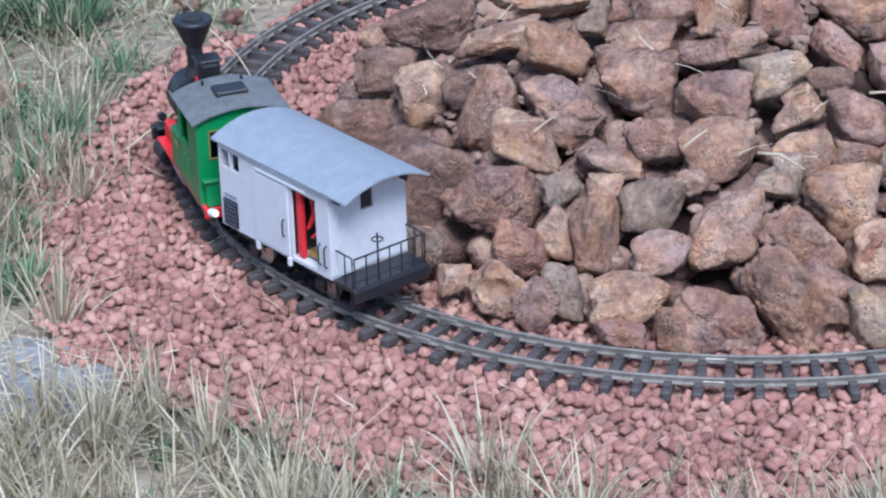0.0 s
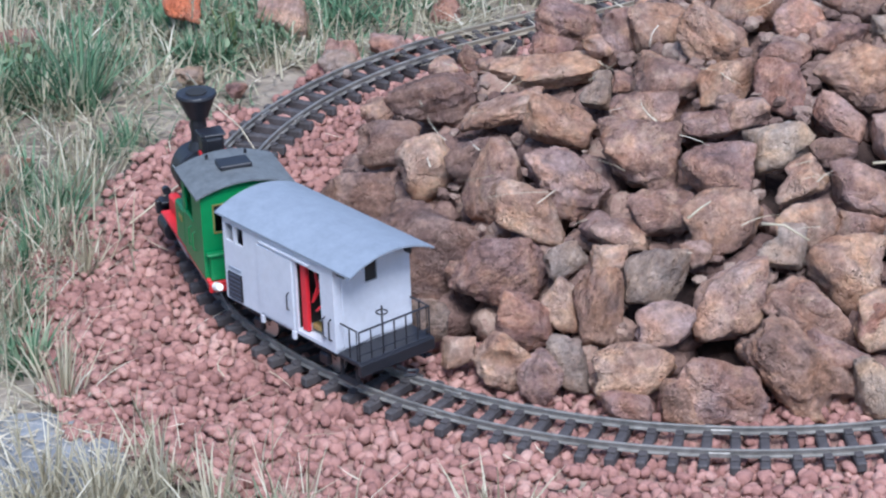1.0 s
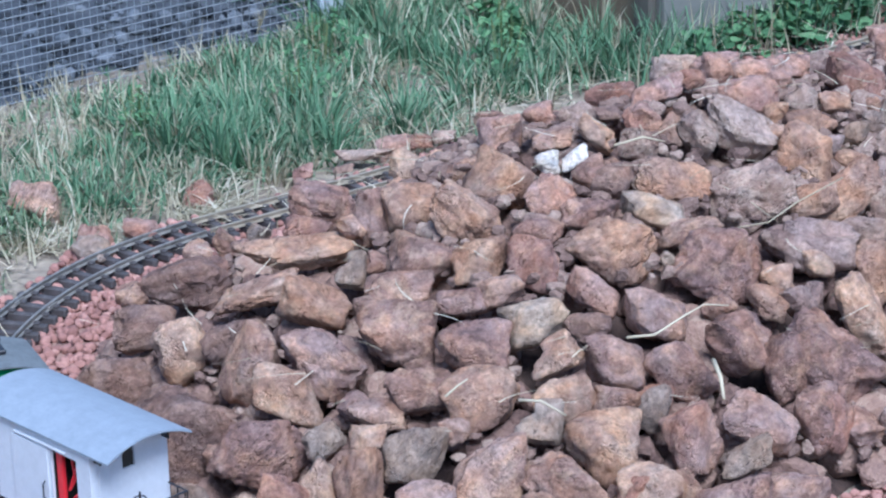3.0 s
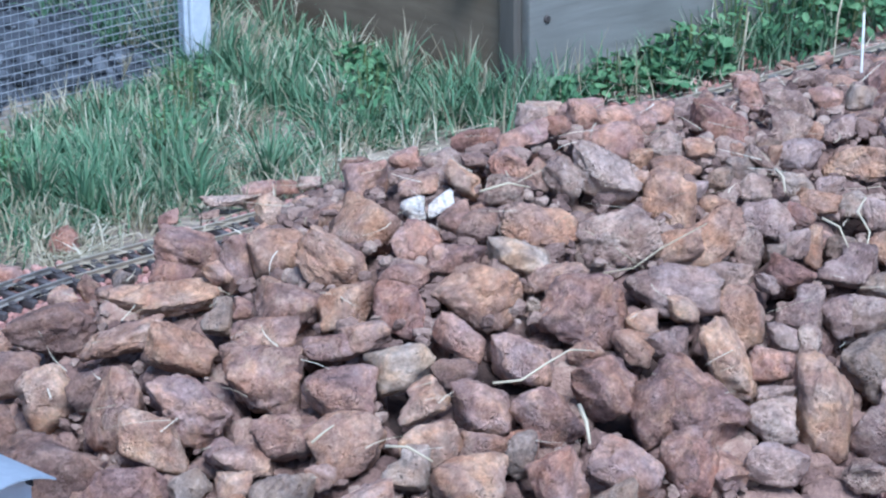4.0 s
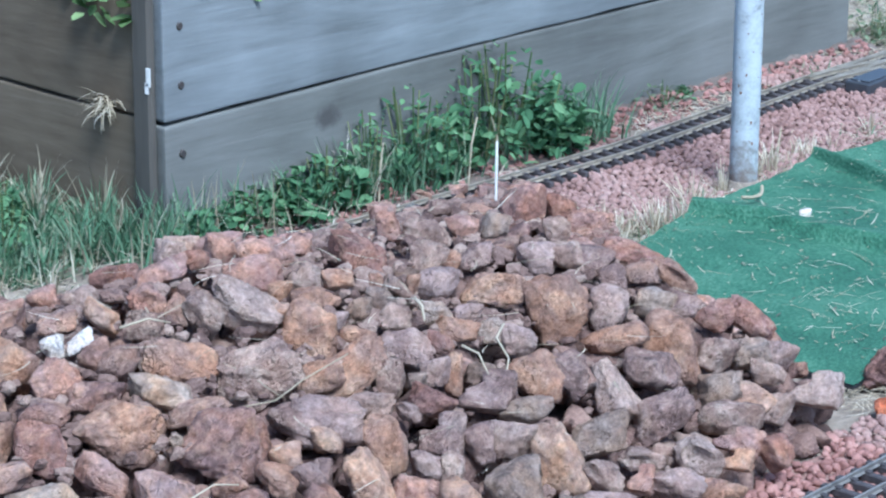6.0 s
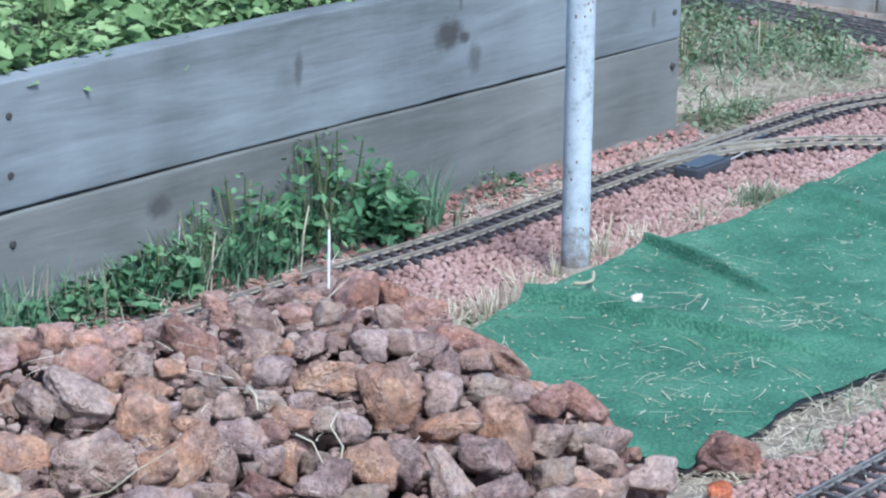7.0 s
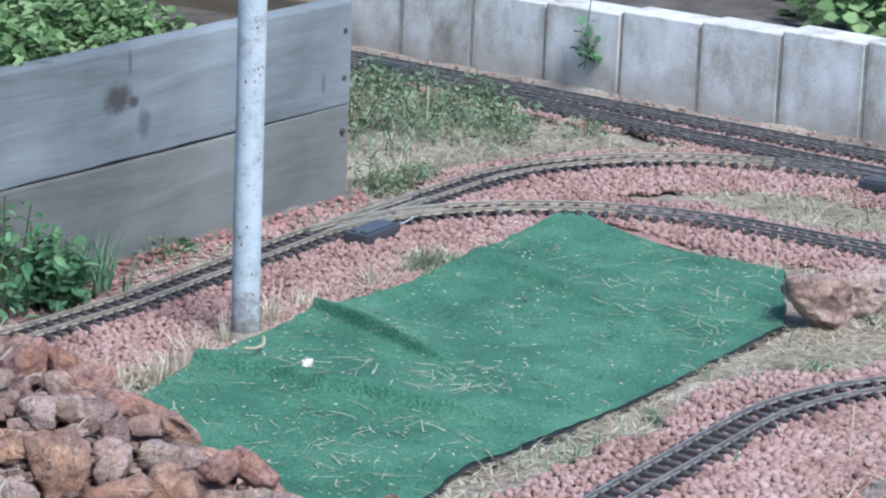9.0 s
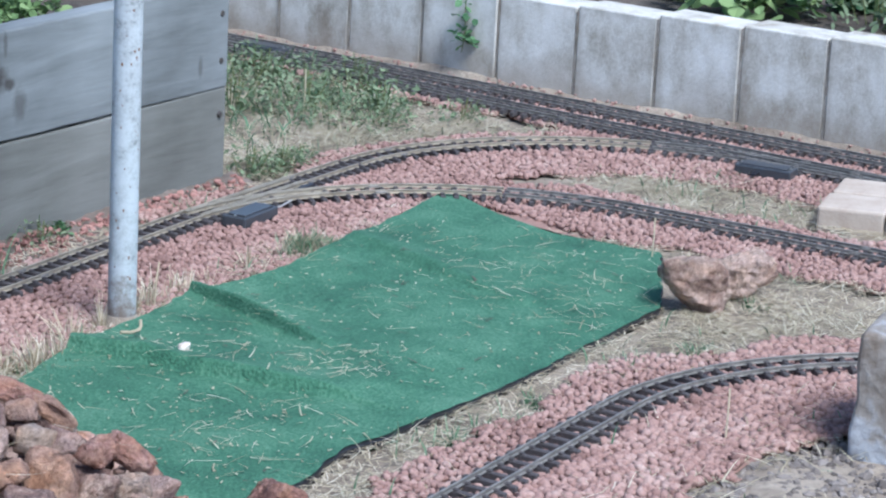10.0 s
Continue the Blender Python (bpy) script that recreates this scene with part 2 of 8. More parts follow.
# red grit under the pebbles
cell = 0.02
bx, by = np.meshgrid(np.arange(-1.1, 4.2, cell), np.arange(-1.9, 2.4, cell))
bxf, byf = bx.ravel(), by.ravel()
inside = bed_mask(bxf, byf)
h = cell / 2
bz = -0.024 + 0.003 * fbm(bxf, byf, 18)
ids = np.where(inside)[0]
nbx = bx.shape[1]
used = {}
vs, fs = [], []


def corner(i, j):
    if (i, j) not in used:
        used[(i, j)] = len(vs)
        px, py = -1.1 + (i - 0.5) * cell, -1.9 + (j - 0.5) * cell
        vs.append((px, py, -0.024 + 0.003 * float(fbm(px, py, 18))))
    return used[(i, j)]


for k in ids:
    j, i = divmod(int(k), nbx)
    fs.append((corner(i, j), corner(i + 1, j), corner(i + 1, j + 1), corner(i, j + 1)))
bed = mesh_ob("gravel_bed", vs, fs, M_BED, True)
tagged(bed, "fine red grit under the lava pebbles", "gravel", kind="structure")

# ---------------------------------------------------------------- pebbles


def ico(sub):
    bm = bmesh.new()
    bmesh.ops.create_icosphere(bm, subdivisions=sub, radius=1.0)
    v = np.array([q.co[:] for q in bm.verts])
    f = np.array([[q.index for q in t.verts] for t in bm.faces])
    bm.free()
    return v, f


def scatter_lumps(rng, x, y, z, size, sub=2, flat=0.7, kinds=14, cuts=5):
    """Many small rounded stones as one vertex and triangle array."""
    v0, f0 = ico(sub)
    shapes = []
    for k in range(kinds):
        v = v0.copy()
        for _ in range(cuts):
            n = rng.normal(size=3)
            n /= np.linalg.norm(n)
            cut = rng.uniform(0.62 if cuts < 8 else 0.52, 0.9)
            over = np.maximum(v @ n - cut, 0)
            v -= over[:, None] * n * (0.85 if cuts < 8 else 1.0)
        if cuts > 8:
            v *= 1 + rng.normal(0, 0.07, (len(v), 1))
        v *= rng.uniform(0.8, 1.2, 3)
        shapes.append(v)
    n = len(x)
    pick = rng.integers(0, kinds, n)
    ang = rng.uniform(0, 2 * np.pi, n)
    til = rng.uniform(-0.5, 0.5, n)
    base = np.array(shapes)[pick]
    s = size[:, None]
    base = base * np.stack([s[:, 0] * rng.uniform(0.85, 1.25, n), s[:, 0] * rng.uniform(0.8, 1.1, n), s[:, 0] * flat * rng.uniform(0.85, 1.2, n)], 1)[:, None, :]
    ct, st = np.cos(til)[:, None], np.sin(til)[:, None]
    bx_, bz_ = base[..., 0] * ct - base[..., 2] * st, base[..., 0] * st + base[..., 2] * ct
    ca, sa = np.cos(ang)[:, None], np.sin(ang)[:, None]
    px = bx_ * ca - base[..., 1] * sa + x[:, None]
    py = bx_ * sa + base[..., 1] * ca + y[:, None]
    pz = bz_ + z[:, None]
    verts = np.stack([px, py, pz], -1).reshape(-1, 3)
    tris = (f0[None] + (np.arange(n) * len(v0))[:, None, None]).reshape(-1, 3)
    return verts, tris


rng = np.random.default_rng(5)
PITCH = 0.0132
hx, hy = np.meshgrid(np.arange(-1.1, 4.2, PITCH), np.arange(-1.6, 1.7, PITCH * 0.87))
hx = hx + (np.arange(hx.shape[0])[:, None] % 2) * PITCH / 2
hx, hy = np.r_[hx.ravel(), hx[hx > 0.98] + PITCH / 2], np.r_[hy.ravel(), hy[hx > 0.98] + PITCH / 3]
px = hx.ravel() + rng.uniform(-0.45, 0.45, hx.size) * PITCH
py = hy.ravel() + rng.uniform(-0.45, 0.45, hx.size) * PITCH
m = bed_mask(px, py)
hole = pile(px, py) > 0.075
m &= ~hole & ~on_turf(px, py)
px, py = px[m], py[m]
psz = rng.uniform(0.0056, 0.0098, len(px)) * np.where(px > 1.0, 1.0 + 0.25 * (py < -0.6), 1.0)
pz = -0.0205 + rng.uniform(-0.003, 0.005, len(px)) - 0.0030 * near_track(px, py, 0.046)
for name_, sel, fine_ in (("lava_gravel", px < 1.0, 2), ("branch_gravel", px >= 1.0, 1)):
    pv, pt = scatter_lumps(rng, px[sel], py[sel], pz[sel], psz[sel], sub=fine_, flat=0.8, cuts=9, kinds=40)
    pebbles = big_mesh(name_, pv, pt, M_PEB if name_ == "lava_gravel" else M_PEB_DUSTY, True)
    tagged(pebbles, "loose broken red-brown lava pebbles beside the track", "gravel", kind="stuff")

# ---------------------------------------------------------------- tracks


def sleeper_mesh():
    bm = box(0.0105, 0.088, 0.011, (0, 0, -0.0140), 0.0015)
    for s in (-1, 1):
        box(0.009, 0.010, 0.003, (0, s * 0.0195, -0.0072), 0.0008, bm)
        box(0.009, 0.010, 0.003, (0, s * 0.0285, -0.0072), 0.0008, bm)
    me = bpy.data.meshes.new("sleeper")
    bm.normal_update()
    bm.to_mesh(me)
    bm.free()
    me.materials.append(M_SLEEPER)
    return me


SLEEPER = sleeper_mesh()
RAIL_PROFILE = [(-0.0034, -0.0083), (-0.0034, -0.0071), (-0.0007, -0.0062), (-0.0007, -0.0028), (-0.0017, -0.0022), (-0.0017, -0.0004), (-0.0011, 0.0), (0.0011, 0.0), (0.0017, -0.0004), (0.0017, -0.0022), (0.0007, -0.0028), (0.0007, -0.0062), (0.0034, -0.0071), (0.0034, -0.0083)]


def rail(name, xy, d, off, mat, parent):
    verts, faces = [], []
    n = len(RAIL_PROFILE)
    for p, t in zip(xy, d):
        side = (-t[1], t[0])
        for q, z in RAIL_PROFILE:
            verts.append((p[0] + side[0] * (off + q), p[1] + side[1] * (off + q), z))
    for i in range(len(xy) - 1):
        for k in range(n):
            a, b = i * n + k, i * n + (k + 1) % n
            faces.append((a, b, b + n, a + n))
    faces.append(tuple(range(n)))
    faces.append(tuple(range(len(verts) - 1, len(verts) - n - 1, -1)))
    return mesh_ob(name, verts, faces, mat, False, parent)


def track(name, pts, label, mat, pitch=0.029):
    base = thing(name, label, "railway track", kind="structure")
    xy, d, s = resample(pts, 0.015)
    rail("rail", xy, d, 0.024, mat, base)
    rail("rail", xy, d, -0.024, mat, base)
    sx, sd, ss = resample(pts, pitch)
    r = random.Random(name)
    for p, t, q in zip(sx, sd, ss):
        ob = new("sleeper", SLEEPER)
        ob.parent = base
        ob.matrix_basis = pose(p[0], p[1], r.uniform(-0.0008, 0.0004), 0, 0, math.degrees(math.atan2(t[1], t[0])) + r.uniform(-1.2, 1.2))
    # fish plates where two lengths meet
    for k in range(10, len(xy) - 5, 20):
        ang = math.degrees(math.atan2(d[k][1], d[k][0]))
        for off in (-0.024, 0.024):
            x, y = xy[k][0] - d[k][1] * off, xy[k][1] + d[k][0] * off
            bm = box(0.022, 0.0062, 0.0045, (0, 0, -0.0052), 0.0008)
            j = part("rail_joiner", bm, M_RAIL, base)
            j.matrix_basis = pose(x, y, 0, 0, 0, ang)
    return base


track("front_track", FRONT, "model railway track, dark sleepers and oxidised rails on red gravel", M_RAIL, 0.0335)
track("curved_track", CURVE, "tight curve of dark model railway track on red gravel", M_RAIL)
track("back_track", BACK, "model railway track with dull brass rails beside a plank wall", M_BRASS)
track("outer_branch_track", arc(3.04, -0.03, 0.62, 90, OUTER_JOINT, 30), "curved branch of model railway track with brass rails", M_BRASS)
track("inner_branch_track", arc(2.47, -0.03, 0.617, 90, INNER_JOINT, 30), "curved branch of model railway track behind the green turf", M_BRASS)
track("outer_branch_track", arc(3.04, -0.03, 0.62, OUTER_JOINT, 0, 20) + line((3.66, -0.03), (3.60, -1.9)), "dark continuation of the curved model railway branch", M_RAIL)
track("inner_branch_track", arc(2.47, -0.03, 0.617, INNER_JOINT, 0, 20) + line((3.087, -0.03), (3.06, -1.9)), "dark continuation of the inner model railway branch", M_RAIL)
track("wall_track", WALL_TRACK, "dark model railway track along the concrete block wall", M_RAIL)
track("siding_track", SIDING, "dark model railway siding joining the branch", M_RAIL)


# ---------------------------------------------------------------- rock heap


def rock_material(name, stops, spots, spot_amount, cloud=0.68):
    """Rough lava stone: mottled in two sizes, rust and violet clouding, pale mineral patches, gas pits with shade
    painted in.
    """
    m = bpy.data.materials.new(name)
    m.use_nodes = True
    nt = m.node_tree
    N, L = nt.nodes.new, nt.links.new
    b = nt.nodes["Principled BSDF"]
    b.inputs["Roughness"].default_value, b.inputs["Specular IOR Level"].default_value = 0.9, 0.2
    geo, oi = N("ShaderNodeNewGeometry"), N("ShaderNodeObjectInfo")
    off = N("ShaderNodeVectorMath")
    off.operation = "MULTIPLY_ADD"
    L(oi.outputs["Random"], off.inputs[0])
    off.inputs[1].default_value = (3.7, 1.9, 5.3)
    L(geo.outputs["Position"], off.inputs[2])
    P = off.outputs[0]

    def nz(scale, detail=6, rough=0.6, warp=0.0):
        n = N("ShaderNodeTexNoise")
        n.inputs["Scale"].default_value, n.inputs["Detail"].default_value, n.inputs["Roughness"].default_value = scale, detail, rough
        n.inputs["Distortion"].default_value = warp
        L(P, n.inputs["Vector"])
        return n.outputs[0]

    def mth(op, x, y, z=None):
        k = N("ShaderNodeMath")
        k.operation = op
        for s, q in zip(k.inputs, (x, y, z)):
            if q is None:
                continue
            if isinstance(q, (int, float)):
                s.default_value = q
            else:
                L(q, s)
        return k.outputs[0]

    def ramp_of(x, pts):
        r = N("ShaderNodeValToRGB")
        el = r.color_ramp.elements
        while len(el) < len(pts):
            el.new(0.5)
        for e, (p, c) in zip(el, pts):
            e.position, e.color = p, (*c, 1)
        L(x, r.inputs[0])
        return r.outputs[0]

    def blend(kind, f, x, y):
        k = N("ShaderNodeMix")
        k.data_type, k.blend_type = "RGBA", kind
        for s, q in zip((k.inputs[0], k.inputs[6], k.inputs[7]), (f, x, y)):
            if isinstance(q, (int, float)):
                s.default_value = q
            elif isinstance(q, tuple):
                s.default_value = (*q, 1)
            else:
                L(q, s)
        return k.outputs[2]

    broad, mid, fine = nz(19), nz(62, 8, 0.65, 0.4), nz(230, 8, 0.75)
    val = mth("MULTIPLY_ADD", mid, 0.55, mth("MULTIPLY_ADD", fine, 0.45, broad))
    val = mth("MULTIPLY_ADD", oi.outputs["Random"], 0.26, val)
    val = mth("MULTIPLY_ADD", val, 1.15, -0.76)
    col = ramp_of(val, stops)
    # pale mineral crust in patches
    patch = mth("MULTIPLY_ADD", fine, 0.45, mth("MULTIPLY_ADD", nz(36, 4, 0.55, 0.6), 0.75, -0.07))
    col = blend("MIX", mth("MULTIPLY", ramp_of(patch, ((0.53, (0, 0, 0)), (0.66, (1, 1, 1)))), spot_amount), col, spots)
    # violet-grey and rust clouding over the base tone
    hue = ramp_of(nz(25, 5, 0.6, 0.5), ((0.34, (0.98, 0.93, 0.98)), (0.45, (1.16, 1.02, 0.99)), (0.55, (1.36, 1.12, 0.94)), (0.66, (1.44, 1.06, 0.78))))
    col = blend("MULTIPLY", cloud, col, hue)
    grit = N("ShaderNodeMapRange")
    grit.inputs["From Min"].default_value, grit.inputs["From Max"].default_value = 0.34, 0.66
    grit.inputs["To Min"].default_value, grit.inputs["To Max"].default_value = 0.68, 1.34
    L(nz(110, 7, 0.75), grit.inputs["Value"])
    col = blend("MULTIPLY", 1.0, col, grit.outputs[0])
    # gas pits of two sizes, thick in some places and absent in others
    pits = None
    for scale, reach in ((170, 0.36), (420, 0.40)):
        vor = N("ShaderNodeTexVoronoi")
        vor.inputs["Scale"].default_value = scale
        L(P, vor.inputs["Vector"])
        d = mth("MINIMUM", mth("DIVIDE", vor.outputs["Distance"], reach), 1.0)
        pits = d if pits is None else mth("MULTIPLY", pits, d)
    where = ramp_of(nz(30, 3), ((0.42, (0, 0, 0)), (0.58, (1, 1, 1))))
    pits = mth("ADD", mth("MULTIPLY", mth("SUBTRACT", pits, 1.0), where), 1.0)
    # shade inside the pits, multiplied into the base colour
    col = blend("MULTIPLY", 0.55, col, ramp_of(pits, ((0.15, (0.36, 0.30, 0.28)), (0.6, (1, 1, 1)))))
    L(col, b.inputs["Base Color"])
    hgt = mth("MULTIPLY_ADD", mid, 1.6, mth("MULTIPLY_ADD", fine, 0.8, mth("MULTIPLY", pits, 0.8)))
    bp = N("ShaderNodeBump")
    bp.inputs["Strength"].default_value, bp.inputs["Distance"].default_value = 1.0, 0.0072
    L(hgt, bp.inputs["Height"])
    L(bp.outputs[0], b.inputs["Normal"])
    return m


TONES = {
    "b": rock_material("brown_lava", [(0.15, (0.12, 0.078, 0.066)), (0.45, (0.29, 0.192, 0.157)), (0.75, (0.49, 0.36, 0.295))], (0.50, 0.38, 0.28), 0.55),
    "o": rock_material("ochre_lava", [(0.15, (0.155, 0.099, 0.076)), (0.45, (0.35, 0.233, 0.175)), (0.75, (0.55, 0.418, 0.318))], (0.36, 0.235, 0.19), 0.6),
    "p": rock_material("violet_lava", [(0.15, (0.11, 0.072, 0.066)), (0.45, (0.27, 0.179, 0.156)), (0.75, (0.455, 0.337, 0.297))], (0.42, 0.30, 0.225), 0.55),
    "r": rock_material("red_lava", [(0.15, (0.125, 0.073, 0.063)), (0.45, (0.30, 0.182, 0.152)), (0.75, (0.47, 0.33, 0.28))], (0.46, 0.32, 0.23), 0.35),
    "R": rock_material("scarlet_lava", [(0.15, (0.30, 0.09, 0.05)), (0.45, (0.50, 0.17, 0.09)), (0.75, (0.58, 0.27, 0.17))], (0.5, 0.3, 0.2), 0.2),
    "w": rock_material("pale_speckled_lava", [(0.15, (0.24, 0.175, 0.13)), (0.45, (0.41, 0.325, 0.25)), (0.75, (0.55, 0.46, 0.365))], (0.25, 0.18, 0.14), 0.5),
    "g": rock_material("grey_lava", [(0.15, (0.125, 0.095, 0.080)), (0.45, (0.26, 0.205, 0.168)), (0.75, (0.41, 0.34, 0.285))], (0.35, 0.24, 0.19), 0.4, 0.5),
    "W": rock_material("white_quartz", [(0.15, (0.60, 0.57, 0.50)), (0.4, (0.74, 0.71, 0.65)), (0.7, (0.80, 0.78, 0.73))], (0.7, 0.66, 0.58), 0.3, 0.5),
}
TONES["d"] = rock_material("dark_lava", [(0.15, (0.09, 0.060, 0.053)), (0.45, (0.20, 0.132, 0.112)), (0.75, (0.34, 0.245, 0.205))], (0.33, 0.24, 0.19), 0.4, 0.5)
TONES["s"] = rock_material("dusty_brown_lava", [(0.15, (0.125, 0.084, 0.071)), (0.45, (0.3, 0.209, 0.173)), (0.75, (0.505, 0.387, 0.327))], (0.52, 0.43, 0.35), 0.55, 0.3)
TONES["q"] = rock_material("dusty_violet_lava", [(0.15, (0.112, 0.077, 0.071)), (0.45, (0.277, 0.193, 0.17)), (0.75, (0.465, 0.353, 0.315))], (0.47, 0.37, 0.31), 0.5, 0.3)
TONE_LABEL = {
    "s": "dusty grey-brown lava rock in the heap", "q": "dusty violet-grey lava rock in the heap",
    "d": "dark brown rough lava rock in the heap",
    "b": "rough brown lava rock in the heap", "o": "ochre-stained rough lava rock in the heap", "p": "violet-grey pitted lava rock in the heap",
    "r": "reddish rough lava rock in the heap", "R": "small bright red lava rock at the heap's foot", "w": "pale speckled porous lava rock in the heap",
    "g": "grey rough lava rock in the heap", "W": "small white quartz stone on the heap",
}

# core sheet under the rocks; its near-black colour paints the shade of the gaps
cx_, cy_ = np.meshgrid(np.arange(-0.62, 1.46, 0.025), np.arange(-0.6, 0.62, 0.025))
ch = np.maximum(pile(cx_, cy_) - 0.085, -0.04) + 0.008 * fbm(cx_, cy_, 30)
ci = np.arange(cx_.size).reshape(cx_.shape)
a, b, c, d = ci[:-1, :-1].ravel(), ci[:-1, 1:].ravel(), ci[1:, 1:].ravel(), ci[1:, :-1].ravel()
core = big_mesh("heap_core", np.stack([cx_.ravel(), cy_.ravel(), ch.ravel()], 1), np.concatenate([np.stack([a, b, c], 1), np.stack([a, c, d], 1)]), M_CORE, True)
tagged(core, "red earth core of the heap, gap shade put into its colour", "earth mound", kind="structure")


def rock_mesh(seed, sub):
    """A blunt broken stone: a rounded many-sided body, dented, with knobs and pits."""
    rng = np.random.default_rng(seed)
    v, f = ico(sub)
    k = rng.integers(8, 13)
    n = rng.normal(size=(k, 3))
    n /= np.linalg.norm(n, axis=1)[:, None]
    n = np.concatenate([n, np.eye(3), -np.eye(3)])
    d = np.r_[rng.uniform(0.66, 0.98, k), rng.uniform(0.92, 1.15, 6)]
    sharp = rng.uniform(9, 20)
    r = 1.0 / (np.maximum(v @ n.T / d, 0) ** sharp).sum(1) ** (1 / sharp)
    v = v * r[:, None]
    # one or two broken hollows
    for _ in range(rng.integers(0, 3)):
        c = rng.normal(size=3)
        c *= rng.uniform(1.15, 1.35) / np.linalg.norm(c)
        q = v - c
        dist = np.linalg.norm(q, axis=1)
        push = np.maximum(rng.uniform(0.5, 0.68) - dist, 0)
        v = v + q / dist[:, None] * (0.8 * push)[:, None]
    off = rng.uniform(-40, 40, 3)
    for amp, sc in ((0.12, 1.3), (0.090, 2.7), (0.065, 5.2), (0.045, 10.0), (0.028, 19.0)):
        nn = np.array([noise.noise(Vector(p * sc + off)) for p in v])
        v = v * (1 + amp * nn)[:, None]
    pit = np.array([noise.noise(Vector(p * 7.0 + off * 1.7)) for p in v])
    v = v * (1 - 0.14 * np.clip(pit - 0.20, 0, 0.5))[:, None]
    v = (v - (v.max(0) + v.min(0)) / 2) / (v.max(0) - v.min(0))
    me = bpy.data.meshes.new("rock")
    me.from_pydata(v.tolist(), [], f.tolist())
    me.polygons.foreach_set("use_smooth", [True] * len(f))
    me.update()
    me.materials.append(TONES["b"])
    return me


ROCKS = [rock_mesh(100 + k, 5 if k < 14 else 4) for k in range(34)]
CHIPS = [rock_mesh(300 + k, 4) for k in range(12)]
PLACED = []


def rock(x, y, z, w, dp, h, turn=0, tip=0, shape=0, tone="b", group="rocks of the heap", label="", small=False, swell=0.97):
    pool = CHIPS if small else ROCKS[:14] if w > 0.095 else ROCKS[14:]
    ob = new("rock", pool[shape % len(pool)])
    ob.material_slots[0].link = "OBJECT"
    ob.material_slots[0].material = TONES[tone]
    ob.matrix_basis = pose(x, y, z, 0, tip, turn) @ Matrix.Diagonal((w * swell, dp * swell, h * swell, 1))
    tagged(ob, label or TONE_LABEL[tone], "rock", group)
    PLACED.append((x, y, z, max(w, dp) / 2))
    return ob


rock(-0.263, 0.261, 0.092, 0.114, 0.078, 0.073, -33, -8, 60, "d")
rock(-0.350, 0.221, 0.073, 0.082, 0.059, 0.059, -32, 0, 77, "d")
rock(-0.082, 0.223, 0.153, 0.102, 0.068, 0.062, -36, 12, 26, "p")
rock(-0.134, 0.191, 0.150, 0.057, 0.037, 0.033, -35, 15, 184, "r")
rock(-0.176, 0.150, 0.141, 0.140, 0.067, 0.040, -35, -4, 101, "o")
rock(-0.257, 0.126, 0.118, 0.117, 0.061, 0.041, -34, -10, 122, "o")
rock(-0.243, 0.035, 0.128, 0.089, 0.063, 0.060, -35, 25, 39, "o")
rock(-0.180, 0.044, 0.149, 0.040, 0.037, 0.050, -36, 0, 23, "g")
rock(-0.365, 0.120, 0.082, 0.067, 0.061, 0.078, -33, -25, 17, "o")
rock(-0.333, 0.075, 0.098, 0.061, 0.047, 0.050, -33, -20, 5, "d")
rock(-0.346, 0.008, 0.093, 0.063, 0.067, 0.104, -34, 28, 102, "b")
rock(-0.300, -0.060, 0.106, 0.117, 0.075, 0.065, -35, 38, 140, "p")
rock(-0.352, -0.068, 0.089, 0.089, 0.060, 0.054, -35, 15, 74, "o")
rock(-0.437, 0.160, 0.048, 0.097, 0.070, 0.071, -31, -5, 195, "d")
rock(-0.453, 0.001, 0.047, 0.148, 0.114, 0.122, -32, 20, 15, "d")
rock(-0.430, -0.113, 0.053, 0.115, 0.081, 0.078, -34, -12, 56, "p")
rock(-0.454, -0.191, 0.032, 0.080, 0.060, 0.063, -34, 35, 133, "r")
rock(-0.379, -0.167, 0.072, 0.047, 0.036, 0.038, -35, -30, 137, "g")
rock(-0.416, -0.208, 0.047, 0.046, 0.044, 0.061, -35, 0, 92, "o")
rock(-0.524, -0.010, 0.020, 0.074, 0.060, 0.069, -31, 25, 70, "d")
rock(-0.521, -0.114, 0.018, 0.045, 0.042, 0.058, -32, 10, 199, "g")
rock(-0.523, -0.175, 0.011, 0.040, 0.033, 0.038, -33, 0, 44, "o")
rock(-0.499, -0.221, 0.011, 0.066, 0.051, 0.057, -34, 10, 27, "o")
rock(-0.485, -0.265, 0.007, 0.048, 0.043, 0.056, -35, 30, 67, "p")
rock(-0.453, -0.275, 0.018, 0.054, 0.045, 0.054, -35, 10, 54, "g")
rock(-0.388, -0.244, 0.048, 0.058, 0.063, 0.100, -36, -10, 6, "o")
rock(-0.347, -0.204, 0.077, 0.044, 0.034, 0.038, -36, 0, 164, "o")
rock(-0.322, -0.256, 0.069, 0.075, 0.062, 0.073, -37, 0, 66, "g")
rock(-0.353, -0.310, 0.044, 0.071, 0.049, 0.046, -38, -8, 69, "p")
rock(-0.412, -0.330, 0.016, 0.095, 0.063, 0.055, -37, -3, 49, "o")
rock(-0.444, -0.362, -0.001, 0.057, 0.037, 0.032, -37, 0, 42, "r")
rock(-0.358, -0.405, 0.008, 0.101, 0.074, 0.075, -39, 30, 79, "p")
rock(-0.400, -0.395, 0.004, 0.046, 0.039, 0.048, -38, 0, 74, "o")
rock(-0.286, -0.331, 0.054, 0.081, 0.078, 0.110, -39, 4, 160, "b")
